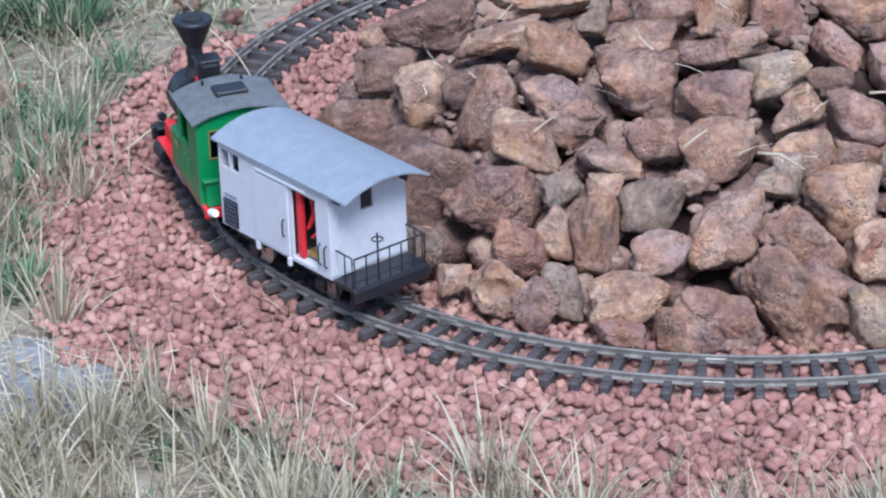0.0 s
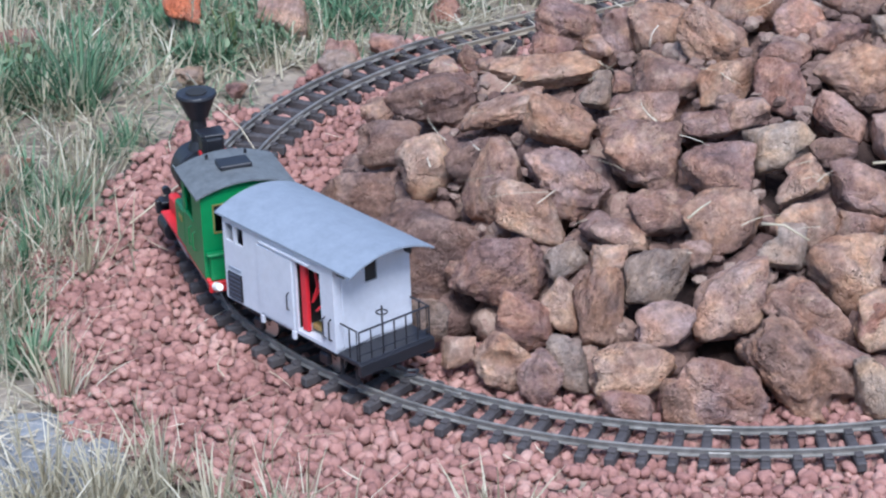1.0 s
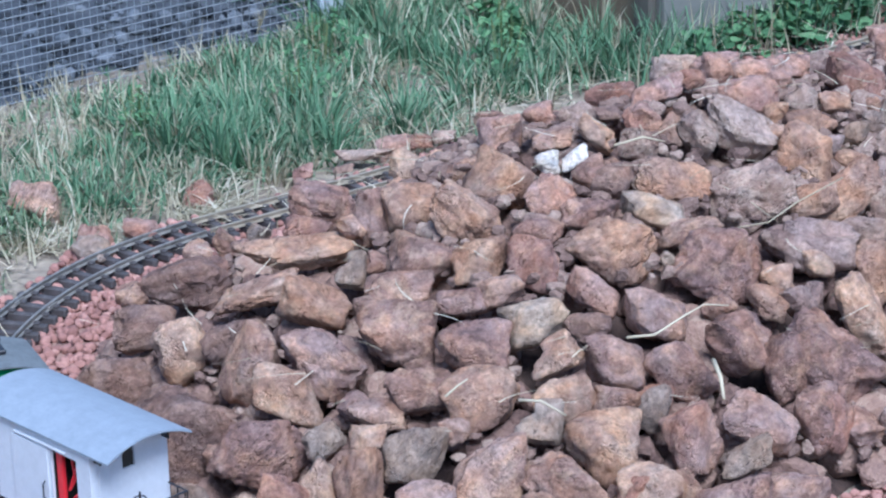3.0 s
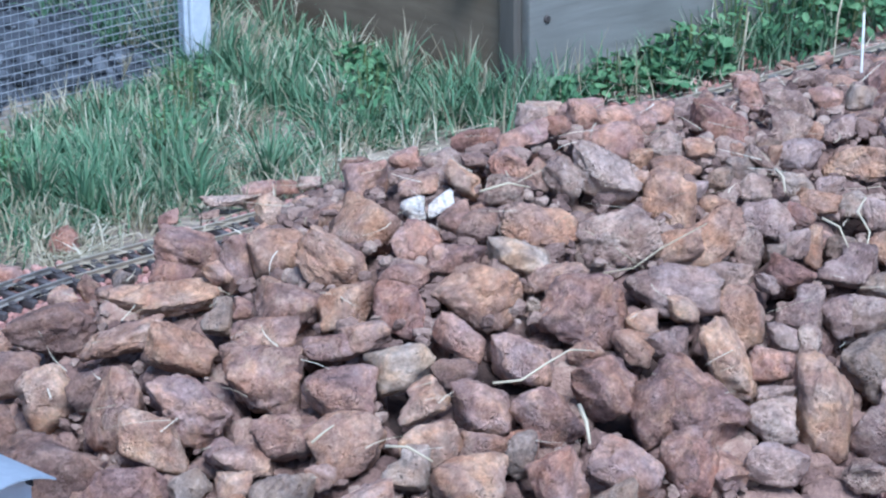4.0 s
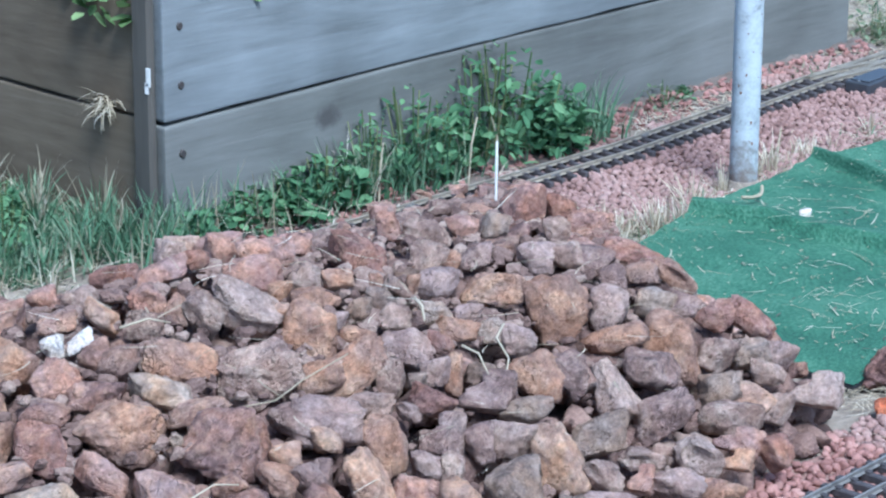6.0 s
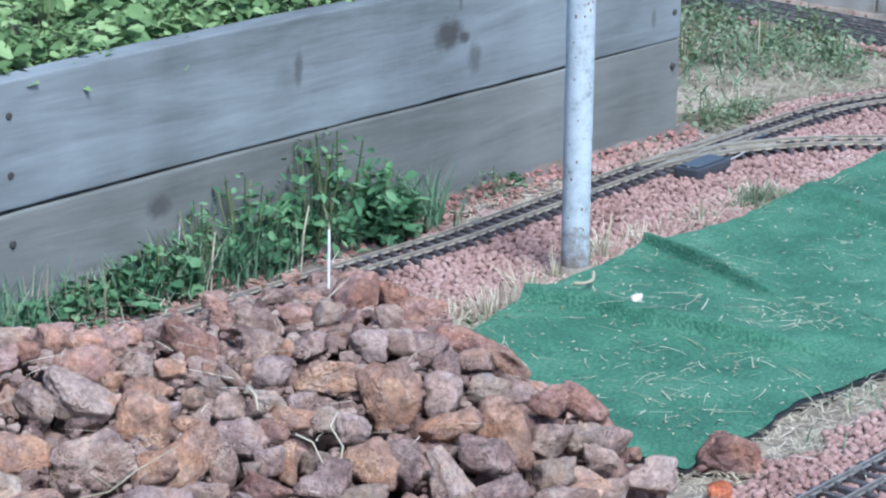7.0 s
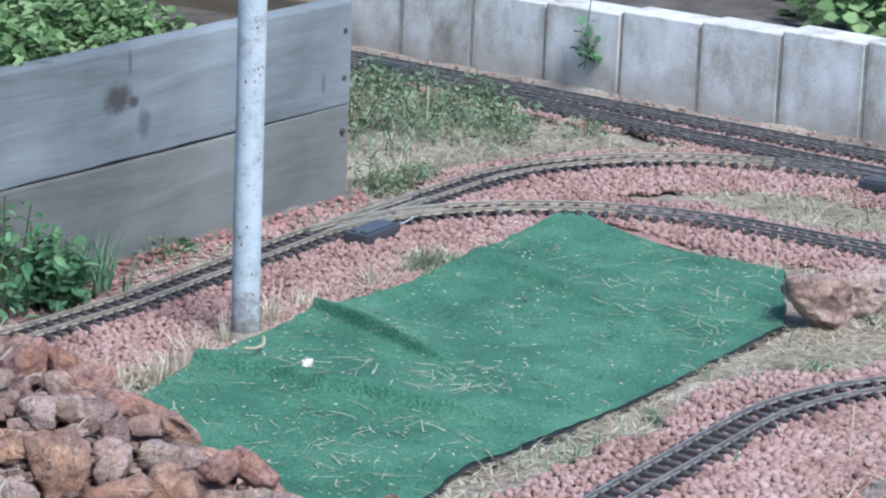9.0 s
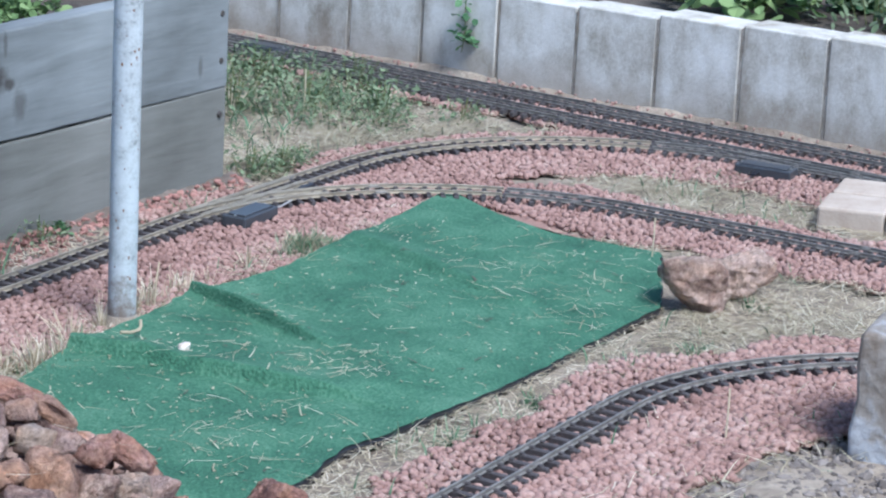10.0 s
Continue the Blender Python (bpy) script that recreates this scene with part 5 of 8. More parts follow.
def turf_height(x, y):
    z = -0.012 + 0.004 * fbm(x, y, 7, 3) + 0.002 * fbm(x, y, 22, 1)
    z = z + ridge(x, y, (1.640, 0.30), (1.668, 0.05), 0.045, 0.017, 0.003) + ridge(x, y, (1.662, 0.11), (1.712, -0.25), 0.045, 0.017, 0.003) + ridge(x, y, (2.060, 0.31), (1.905, -0.08), 0.035, 0.028, 0.006)
    seam = 1.648 + 0.06 * np.clip((0.27 - y) / 0.5, 0, 1) ** 1.5 + 0.003 * np.sin(y * 23)
    z = z + 0.010 * np.clip((x - seam) / 0.003, 0, 1) * np.clip((y + 0.33) / 0.1, 0, 1) * np.clip(1.0 - (x - seam) / 0.5, 0, 1)
    z = z + ridge(x, y, (2.55, 0.27), (2.35, -0.2), 0.05, 0.018, 0.02)
    return z


NS, NT = 560, 120
S, T = np.meshgrid(np.linspace(0, 1, NS), np.linspace(0, 1, NT))
lo_, hi_ = edge_at(LOW, S), edge_at(TOP, S)
TX = lo_[..., 0] * (1 - T) + hi_[..., 0] * T
TY = lo_[..., 1] * (1 - T) + hi_[..., 1] * T
TX -= 0.066 * np.sin(np.pi * T) * S ** 8
rim = np.minimum(np.minimum(S, 1 - S) * 20, np.minimum(T, 1 - T) * 10)
TY += 0.004 * fbm(TX * 3, S * 9, 9) * (rim < 0.5)
tz = turf_height(TX, TY)
ti = np.arange(TX.size).reshape(TX.shape)
a, b, c, d = ti[:-1, :-1].ravel(), ti[:-1, 1:].ravel(), ti[1:, 1:].ravel(), ti[1:, :-1].ravel()
turf = thing("turf", "creased sheet of green artificial turf lying on the ground", "artificial turf")
pile_ = big_mesh("turf_sheet", np.stack([TX.ravel(), TY.ravel(), tz.ravel()], 1), np.concatenate([np.stack([a, b, c], 1), np.stack([a, c, d], 1)]), M_CARPET, True)
pile_.parent = turf
# short green fibres give the sheet its nap
loop = list(ti[0, :]) + list(ti[1:, -1]) + list(ti[-1, -2::-1]) + list(ti[-2:0:-1, 0])
P3 = np.stack([TX.ravel(), TY.ravel(), tz.ravel()], 1)
cen = P3.mean(0)
bv, bf = [], []
for k, i in enumerate(loop):
    p = P3[i]
    o = (p - cen)[:2]
    o = o / np.linalg.norm(o) * (0.001 + 0.009 * max(0.0, math.sin(k * 0.011 + 0.4)) ** 2)
    bv += [(p[0] - o[0], p[1] - o[1], p[2] - 0.002), (p[0] + o[0], p[1] + o[1], p[2] - 0.003), (p[0] + o[0], p[1] + o[1], p[2] - 0.012)]
for k in range(len(loop)):
    q = (k + 1) % len(loop)
    bf += [(3 * k, 3 * q, 3 * q + 1, 3 * k + 1), (3 * k + 1, 3 * q + 1, 3 * q + 2, 3 * k + 2)]
mesh_ob("turf_backing", bv, bf, M_BLACK, False, turf)
tagged(turf.children[-1], "black latex backing at the frayed edge")

# ---------------------------------------------------------------- wire fence
fence = thing("wire_fence", "welded wire mesh fence panel with a white square end post", "fence")
part("post", box(0.040, 0.040, 1.3, (0.715, 1.30, 0.6), 0.003), M_WHITE, fence, "white square post")
part("post_rail", box(0.008, 0.006, 1.2, (0.690, 1.29, 0.6), 0.001), M_WHITE, fence, "white clamping strip")
part("post", box(0.044, 0.040, 1.3, (-0.045, 1.315, 0.6), 0.003), M_WHITE, fence, "white square post")
fv, ff = [], []


def bar(p, q, r):
    v, f = tube_points([p, q], r, 4)
    n0 = len(fv)
    fv.extend(v)
    ff.extend([tuple(i + n0 for i in t) for t in f])


for k in range(190):
    x = 0.685 - 0.0135 * k
    bar((x, 1.295, -0.03), (x + 0.004 * math.sin(k), 1.295, 0.80), 0.00048)
for k in range(62):
    z = -0.02 + 0.0135 * k
    bar((0.69, 1.2962, z), (-1.92, 1.2962, z + 0.012), 0.00085)
wire = mesh_ob("wire_mesh", fv, ff, M_WIRE, False, fence)

# grey stony yard behind the fence
M_YARD = material("grey_yard", [(0.25, (0.026, 0.029, 0.035)), (0.5, (0.060, 0.066, 0.077)), (0.75, (0.11, 0.118, 0.132))], scale=9, bump=0.7, bump_scale=90, dist=0.008, obj=False)
yx, yy = np.meshgrid(np.arange(-2.6, 0.95, 0.05), np.arange(1.32, 3.6, 0.05))
yz = -0.030 + 0.006 * fbm(yx, yy, 11) + 0.012 * np.clip((yy - 1.34) / 0.2, 0, 1)
yi = np.arange(yx.size).reshape(yx.shape)
a, b, c, d = yi[:-1, :-1].ravel(), yi[:-1, 1:].ravel(), yi[1:, 1:].ravel(), yi[1:, :-1].ravel()
yard = big_mesh("yard_floor", np.stack([yx.ravel(), yy.ravel(), yz.ravel()], 1), np.concatenate([np.stack([a, b, c], 1), np.stack([a, c, d], 1)]), M_YARD, True)
tagged(yard, "grey stony yard behind the wire fence", "ground", kind="structure")
rng = np.random.default_rng(77)
n = 5000
qx, qy = rng.uniform(-2.2, 0.92, n), rng.uniform(1.34, 3.2, n)
qv, qt = scatter_lumps(rng, qx, qy, -0.014 + 0.006 * fbm(qx, qy, 11), rng.uniform(0.005, 0.016, n), sub=1)
M_GREYSTONE = material("grey_stones", [(0.1, (0.024, 0.027, 0.033)), (0.5, (0.062, 0.069, 0.080)), (0.9, (0.165, 0.178, 0.198))], scale=9, spread=0.8, per="island", obj=False)
ys = big_mesh("yard_gravel", qv, qt, M_GREYSTONE, False)
tagged(ys, "loose grey stones behind the wire fence", "gravel", kind="stuff")

# ---------------------------------------------------------------- grass, straw and weeds


def leaf_material(name, stops, rough=0.75):
    """Blade colour varied blade by blade, slightly translucent."""
    m = bpy.data.materials.new(name)
    m.use_nodes = True
    nt = m.node_tree
    N, L = nt.nodes.new, nt.links.new
    b = nt.nodes["Principled BSDF"]
    b.inputs["Roughness"].default_value, b.inputs["Specular IOR Level"].default_value = rough, 0.25
    geo, nz = N("ShaderNodeNewGeometry"), N("ShaderNodeTexNoise")
    nz.inputs["Scale"].default_value, nz.inputs["Detail"].default_value = 7.0, 4
    L(geo.outputs["Position"], nz.inputs["Vector"])
    k = N("ShaderNodeMath")
    k.operation = "MULTIPLY_ADD"
    L(nz.outputs[0], k.inputs[0])
    k.inputs[1].default_value = 0.7
    L(geo.outputs["Random Per Island"], k.inputs[2])
    k2 = N("ShaderNodeMath")
    k2.operation = "MULTIPLY_ADD"
    L(k.outputs[0], k2.inputs[0])
    k2.inputs[1].default_value, k2.inputs[2].default_value = 0.75, -0.14
    ramp = N("ShaderNodeValToRGB")
    el = ramp.color_ramp.elements
    while len(el) < len(stops):
        el.new(0.5)
    for e, (p, c) in zip(el, stops):
        e.position, e.color = p, (*c, 1)
    L(k2.outputs[0], ramp.inputs[0])
    L(ramp.outputs[0], b.inputs["Base Color"])
    tr, mx = N("ShaderNodeBsdfTranslucent"), N("ShaderNodeMixShader")
    L(ramp.outputs[0], tr.inputs["Color"])
    mx.inputs[0].default_value = 0.25
    L(b.outputs[0], mx.inputs[1])
    L(tr.outputs[0], mx.inputs[2])
    L(mx.outputs[0], nt.nodes["Material Output"].inputs["Surface"])
    return m


M_GREEN = leaf_material("green_blades", [(0.05, (0.048, 0.105, 0.056)), (0.4, (0.105, 0.205, 0.115)), (0.7, (0.18, 0.28, 0.165)), (0.95, (0.36, 0.38, 0.26))])
M_STRAW = leaf_material("dry_straw", [(0.05, (0.23, 0.185, 0.115)), (0.4, (0.475, 0.405, 0.285)), (0.75, (0.66, 0.59, 0.445)), (0.95, (0.78, 0.73, 0.60))])
M_HAY = leaf_material("standing_dry_grass", [(0.05, (0.165, 0.140, 0.088)), (0.4, (0.35, 0.31, 0.21)), (0.75, (0.52, 0.475, 0.35)), (0.95, (0.70, 0.66, 0.54))])
M_WEED = leaf_material("weed_leaves", [(0.05, (0.040, 0.095, 0.045)), (0.45, (0.085, 0.185, 0.085)), (0.8, (0.16, 0.28, 0.135))])
M_WEED2 = leaf_material("sunlit_weed_leaves", [(0.05, (0.07, 0.105, 0.058)), (0.45, (0.15, 0.205, 0.115)), (0.8, (0.27, 0.33, 0.20))])
M_WEED3 = leaf_material("yellow_green_leaves", [(0.05, (0.065, 0.115, 0.042)), (0.45, (0.15, 0.235, 0.09)), (0.8, (0.27, 0.37, 0.16))])
M_STEM = leaf_material("weed_stems", [(0.1, (0.07, 0.12, 0.04)), (0.9, (0.24, 0.26, 0.12))])


def blades(rng, x, y, z, length, width, lean, curl, seg=4, bend=0.0, az=None):
    """Curved tapering ribbons rooted at x, y, z; lean is how far they start from upright, curl how far they bend over."""
    n = len(x)
    az = rng.uniform(0, 2 * np.pi, n) if az is None else az
    dx, dy = np.cos(az), np.sin(az)
    px, py, pz = x.copy(), y.copy(), z.copy()
    rows = []
    tw = az + np.pi / 2 + rng.uniform(-0.6, 0.6, n)
    wx, wy = np.cos(tw), np.sin(tw)
    for k in range(seg + 1):
        f = k / seg
        w = width * (1 - f) ** 0.7 * 0.5 + 0.00012
        rows.append(np.stack([np.stack([px - wx * w, py - wy * w, pz], -1), np.stack([px + wx * w, py + wy * w, pz], -1)], 1))
        a = lean + curl * f
        az = az + bend / seg
        dx, dy = np.cos(az), np.sin(az)
        step = length / seg
        px, py, pz = px + np.sin(a) * dx * step, py + np.sin(a) * dy * step, pz + np.cos(a) * step
    v = np.stack(rows, 1).reshape(n, -1, 3)
    per = 2 * (seg + 1)
    t = []
    for k in range(seg):
        i = 2 * k
        t += [(i, i + 1, i + 3), (i, i + 3, i + 2)]
    tris = (np.array(t)[None] + (np.arange(n) * per)[:, None, None]).reshape(-1, 3)
    return v.reshape(-1, 3), tris


def gather(chunks):
    off, vs, ts = 0, [], []
    for v, t in chunks:
        vs.append(v)
        ts.append(t + off)
        off += len(v)
    return np.concatenate(vs), np.concatenate(ts)


def clumped(rng, n, x0, x1, y0, y1, ok, spread=0.03, per=14):
    """Root places in tufts inside a rectangle where ok(x, y) holds."""
    m = max(1, n // per)
    cx, cy = rng.uniform(x0, x1, m * 3), rng.uniform(y0, y1, m * 3)
    g = ok(cx, cy)
    cx, cy = cx[g][:m], cy[g][:m]
    x = (cx[:, None] + rng.normal(0, spread, (len(cx), per))).ravel()
    y = (cy[:, None] + rng.normal(0, spread, (len(cx), per))).ravel()
    return x, y


def clear_of_track(x, y):
    """Keeps roots off the rails and the pebbles."""
    r = np.hypot(x, y)
    ring = (x < 0) & (r > 0.55) & (r < 0.69)
    back = (x >= 0) & (np.abs(y - 0.60) < 0.06)
    inside = (x > -0.3) & (x < 1.3) & (y < 0.6) & (y > -0.75)
    return ~(ring | back | inside)


rng = np.random.default_rng(31)
green, dry, straw_clumps = [], [], []


def add(to, x, y, h0, h1, w, lean, curl, z=-0.03, least=0.0):
    n = len(x)
    to.append(blades(rng, x, y, np.full(n, z), rng.uniform(h0, h1, n), rng.uniform(0.6, 1.3, n) * w, rng.uniform(least, lean, n), rng.uniform(0.2, curl, n)))


def tufts(to, n, x0, x1, y0, y1, ok, per, spread, h0, h1, w, out=0.75, curl=1.6, z=-0.032):
    """Separate tufts whose blades fan outwards from a root; tall and low tufts stand in drifts."""
    cx, cy = rng.uniform(x0, x1, n * 4), rng.uniform(y0, y1, n * 4)
    g = ok(cx, cy)
    cx, cy = cx[g][:n], cy[g][:n]
    m = len(cx)
    big = np.clip(0.85 + 0.30 * fbm(cx, cy, 7.0, 3.0) + rng.normal(0, 0.20, m), 0.35, 1.5) * (1 - 0.45 * np.clip((cy - 1.02) / 0.2, 0, 1) * (cx < 0.62))
    cnt = np.maximum(4, (per * big * rng.uniform(0.6, 1.3, m)).astype(int))
    k = np.repeat(np.arange(m), cnt)
    q = len(k)
    az = rng.uniform(0, 2 * np.pi, q)
    rad = np.abs(rng.normal(0, spread, q)) * big[k]
    x, y = cx[k] + rad * np.cos(az), cy[k] + rad * np.sin(az)
    lean = np.clip(rad / spread * 0.45 + rng.normal(0, 0.25, q), 0, 1.5) * out
    v, t = blades(rng, x, y, np.full(q, z), rng.uniform(h0, h1, q) * big[k], rng.uniform(0.55, 1.3, q) * w, lean, rng.uniform(0.1, curl, q) * rng.uniform(0.4, 1, q), 5, rng.normal(0, 0.3, q), az)
    to.append((v, t))


def foxtails(to, n, x0, x1, y0, y1, ok, h0, h1):
    """Dry stalks ending in a fuzzy head of fine awns."""
    x, y = rng.uniform(x0, x1, n * 4), rng.uniform(y0, y1, n * 4)
    g = ok(x, y)
    x, y = x[g][:n], y[g][:n]
    m = len(x)
    h, az, le = rng.uniform(h0, h1, m), rng.uniform(0, 2 * np.pi, m), rng.uniform(0.05, 0.5, m)
    to.append(blades(rng, x, y, np.full(m, -0.03), h, np.full(m, 0.0016), le, 0.2 * le, 4, 0.0, az))
    k = np.repeat(np.arange(m), 34)
    q = len(k)
    f = rng.uniform(0.55, 1.0, q)
    hx = x[k] + np.sin(le[k] * 1.1) * np.cos(az[k]) * h[k] * f
    hy = y[k] + np.sin(le[k] * 1.1) * np.sin(az[k]) * h[k] * f
    hz = -0.03 + np.cos(le[k] * 1.1) * h[k] * f
    to.append(blades(rng, hx, hy, hz, rng.uniform(0.012, 0.030, q), np.full(q, 0.0011), rng.uniform(0.1, 0.7, q), rng.uniform(0, 0.4, q), 3))


# verge between the back track and the fence: tall green tufts near the plank wall, lower and drier towards the curve
verge = lambda x, y: (y > 0.735 + 0.05 * fbm(x, y, 8)) & (y < 1.29) & (x < 0.97)
thick = lambda x, y: verge(x, y) & (y > 0.80 + 0.05 * fbm(x, y, 11, 4)) & (fbm(x, y, 5.5, 1.0) > -0.55)
tufts(green, 330, 0.15, 0.97, 0.76, 1.29, thick, 44, 0.022, 0.035, 0.085, 0.0050, 1.3, 2.4)
tufts(green, 360, -1.3, 0.30, 0.74, 1.29, thick, 36, 0.020, 0.025, 0.060, 0.0046, 1.3, 2.4)
tufts(dry, 150, -1.3, 0.97, 0.70, 1.29, verge, 34, 0.026, 0.03, 0.075, 0.0034, 1.5, 2.0)
foxtails(dry, 34, -1.2, 0.97, 0.76, 1.28, verge, 0.06, 0.13)
x, y = clumped(rng, 7500, -1.3, 0.97, 0.66, 1.30, lambda x, y: (y > 0.69) & (x < 0.97), 0.035, 40)
add(dry, x, y, 0.02, 0.07, 0.0030, 1.75, 0.7, -0.028)
x, y = clumped(rng, 5000, -1.3, 0.97, 0.70, 1.30, verge, 0.035, 30)
add(green, x, y, 0.02, 0.06, 0.0036, 1.7, 1.2, -0.030)
# dry and green growth along the foot of the fence
foot = lambda x, y: x < 0.72
tufts(dry, 90, -1.6, 0.74, 1.24, 1.36, foot, 30, 0.022, 0.014, 0.042, 0.0032, 1.4)
tufts(green, 40, -1.6, 0.74, 1.24, 1.36, foot, 26, 0.018, 0.018, 0.048, 0.0040, 1.2)
# verge at the outside of the curve: mostly straw, standing and lodged
rim = lambda x, y: (np.hypot(x, y) > 0.88 + 0.05 * fbm(x, y, 9, 2) - 0.09 * (y > 0.25)) & (x < -0.05) & ((x + 0.97) ** 2 + (y + 0.04) ** 2 > 0.115 ** 2) & ~((y > 0.66))
tufts(dry, 300, -1.5, -0.2, -1.2, 0.75, lambda x, y: rim(x, y) & (rng.uniform(0, 1, len(x)) > 0.9 * np.clip((y - 0.1) / 0.4, 0, 0.75)), 50, 0.017, 0.045, 0.105, 0.0036, 0.9, 1.5)
foxtails(dry, 230, -1.4, -0.2, -1.1, 0.72, rim, 0.055, 0.115)
x, y = clumped(rng, 9000, -1.5, -0.2, -1.2, 0.75, rim, 0.035, 30)
add(dry, x, y, 0.04, 0.11, 0.0026, 1.7, 0.6)
upper = lambda x, y: rim(x, y) & (y > 0.02)
tufts(green, 130, -1.5, -0.3, 0.0, 0.75, upper, 40, 0.018, 0.04, 0.085, 0.0042)
lower = lambda x, y: rim(x, y) & (y <= 0.05)
tufts(green, 40, -1.5, -0.3, -1.2, 0.1, lower, 24, 0.016, 0.025, 0.06, 0.0034)
# far side of the verge, mostly green
far_rim = lambda x, y: (y > 0.45) & (np.hypot(x, y) > 0.86) & ((y > 0.74) | (x < -0.62))
tufts(green, 150, -1.9, -0.45, 0.45, 1.3, far_rim, 50, 0.022, 0.05, 0.11, 0.0044)
tufts(dry, 90, -1.9, -0.45, 0.45, 1.3, far_rim, 40, 0.022, 0.05, 0.11, 0.0034)
# between the fence post and the side of the plank wall
gap = lambda x, y: (x > 0.70) & (x < 0.985)
tufts(green, 120, 0.70, 0.985, 1.0, 2.3, gap, 40, 0.018, 0.05, 0.115, 0.0050, 1.1, 2.2)
tufts(dry, 36, 0.70, 0.985, 0.84, 2.3, gap, 34, 0.016, 0.06, 0.13, 0.0036)
foxtails(dry, 5, 0.72, 0.975, 0.86, 1.4, gap, 0.07, 0.12)
# strip along the foot of the plank wall
zone = lambda x, y: (y > 0.68) & (y < 0.80)
x, y = clumped(rng, 1300, 0.85, 2.0, 0.68, 0.80, zone, 0.018)
add(green, x, y, 0.04, 0.13, 0.004, 0.4, 1.2)
x, y = clumped(rng, 110, 0.85, 1.95, 0.66, 0.78, zone, 0.02)
add(dry, x, y, 0.05, 0.14, 0.003, 0.3, 0.9)
# beyond the end of the plank wall
zone = lambda x, y: (y > 0.68 + 0.25 * np.clip(x - 3.0, 0, 1)) & (x < 3.80 + 0.09 * y)
x, y = clumped(rng, 3000, 2.82, 3.9, 0.66, 2.2, zone, 0.035)
add(dry, x, y, 0.02, 0.075, 0.0026, 1.62, 0.5, -0.022, 0.9)
x, y = clumped(rng, 2200, 3.05, 3.9, 0.86, 2.2, zone, 0.03)
add(green, x, y, 0.02, 0.075, 0.005, 1.3, 1.6)
# scattered tufts round the turf, the pole and the bare ground by the branch
for tx, ty, s, ng, nd in ((1.80, 0.25, 0.03, 5, 70), (1.88, 0.31, 0.03, 5, 50), (1.50, 0.27, 0.05, 50, 190), (1.40, 0.25, 0.04, 20, 130), (1.72, 0.26, 0.04, 5, 120), (1.60, 0.24, 0.04, 20, 110), (1.66, 0.30, 0.03, 5, 80), (2.445, 0.315, 0.026, 160, 60), (2.40, 0.30, 0.020, 60, 110), (2.49, 0.30, 0.018, 40, 110), (2.245, 0.30, 0.03, 4, 170), (2.62, 0.27, 0.03, 4, 120), (1.95, 0.315, 0.03, 4, 170), (1.86, 0.245, 0.02, 4, 120), (2.28, 0.30, 0.04, 10, 60), (1.62, -0.42, 0.04, 30, 60), (1.78, -0.42, 0.04, 12, 60), (1.40, -0.46, 0.04, 6, 60), (2.2, -0.44, 0.06, 12, 80), (2.45, -0.5, 0.08, 10, 260), (2.6, -0.62, 0.09, 8, 300), (2.8, -0.4, 0.06, 10, 90), (3.45, 0.64, 0.06, 8, 260), (3.56, 0.55, 0.05, 8, 200), (3.32, 0.73, 0.06, 8, 260), (3.62, 0.45, 0.04, 5, 120), (3.18, 0.74, 0.06, 10, 220), (3.02, 0.78, 0.06, 10, 220), (3.25, -0.10, 0.08, 20, 260), (3.35, 0.02, 0.06, 15, 160), (3.28, -0.28, 0.06, 40, 160), (3.45, -0.05, 0.05, 15, 140), (3.3, 0.1, 0.07, 15, 70), (1.72, -0.80, 0.07, 10, 120), (1.95, -0.84, 0.07, 6, 100), (2.15, -0.88, 0.07, 6, 90), (1.55, -0.86, 0.08, 12, 90), (2.55, 0.66, 0.03, 30, 40), (1.28, 0.26, 0.04, 10, 80), (-0.62, -0.72, 0.05, 10, 120), (-0.40, -0.93, 0.06, 10, 160), (0.06, 0.70, 0.025, 10, 220), (-0.10, 0.72, 0.03, 40, 120), (-0.35, 0.70, 0.04, 60, 120), (-0.5, 0.62, 0.04, 60, 160)):
    x, y = rng.normal(tx, s, ng), rng.normal(ty, s, ng)
    add(green, x, y, 0.02, 0.05, 0.003, 1.4, 1.7, -0.026)
    x, y = rng.normal(tx, s, nd), rng.normal(ty, s, nd)
    add(dry, x, y, 0.02, 0.075, 0.0022, 1.65, 0.35, -0.020, 1.15)

everywhere = lambda x, y: x < 9
for tx, ty, n in ((1.50, 0.33, 3), (1.52, 0.295, 5), (1.56, 0.27, 5), (1.60, 0.265, 4), (1.44, 0.265, 4), (1.70, 0.295, 2), (1.79, 0.31, 3), (1.93, 0.325, 3), (2.01, 0.34, 3), (2.06, 0.335, 4), (2.13, 0.336, 2), (2.26, 0.325, 2)):
    tufts(straw_clumps, n, tx - 0.022, tx + 0.022, ty - 0.014, ty + 0.014, everywhere, 26, 0.012, 0.028, 0.066, 0.0028, 1.1, 1.0)
for tx, ty, n in ((2.42, 0.314, 5), (2.38, 0.33, 3), (2.46, 0.308, 4)):
    tufts(green, n, tx - 0.03, tx + 0.03, ty - 0.012, ty + 0.012, everywhere, 20, 0.012, 0.025, 0.055, 0.0034, 1.3, 1.8)
    tufts(straw_clumps, n, tx - 0.03, tx + 0.03, ty - 0.012, ty + 0.012, everywhere, 34, 0.012, 0.025, 0.060, 0.0030, 1.3, 1.6)
for tx, ty in ((2.07, -0.49), (2.21, -0.50), (2.33, -0.53), (2.62, -0.50), (1.88, -0.46), (1.70, -0.44)):
    tufts(green, 4, tx - 0.06, tx + 0.06, ty - 0.02, ty + 0.02, everywhere, 24, 0.014, 0.014, 0.032, 0.0034, 1.5, 2.0)
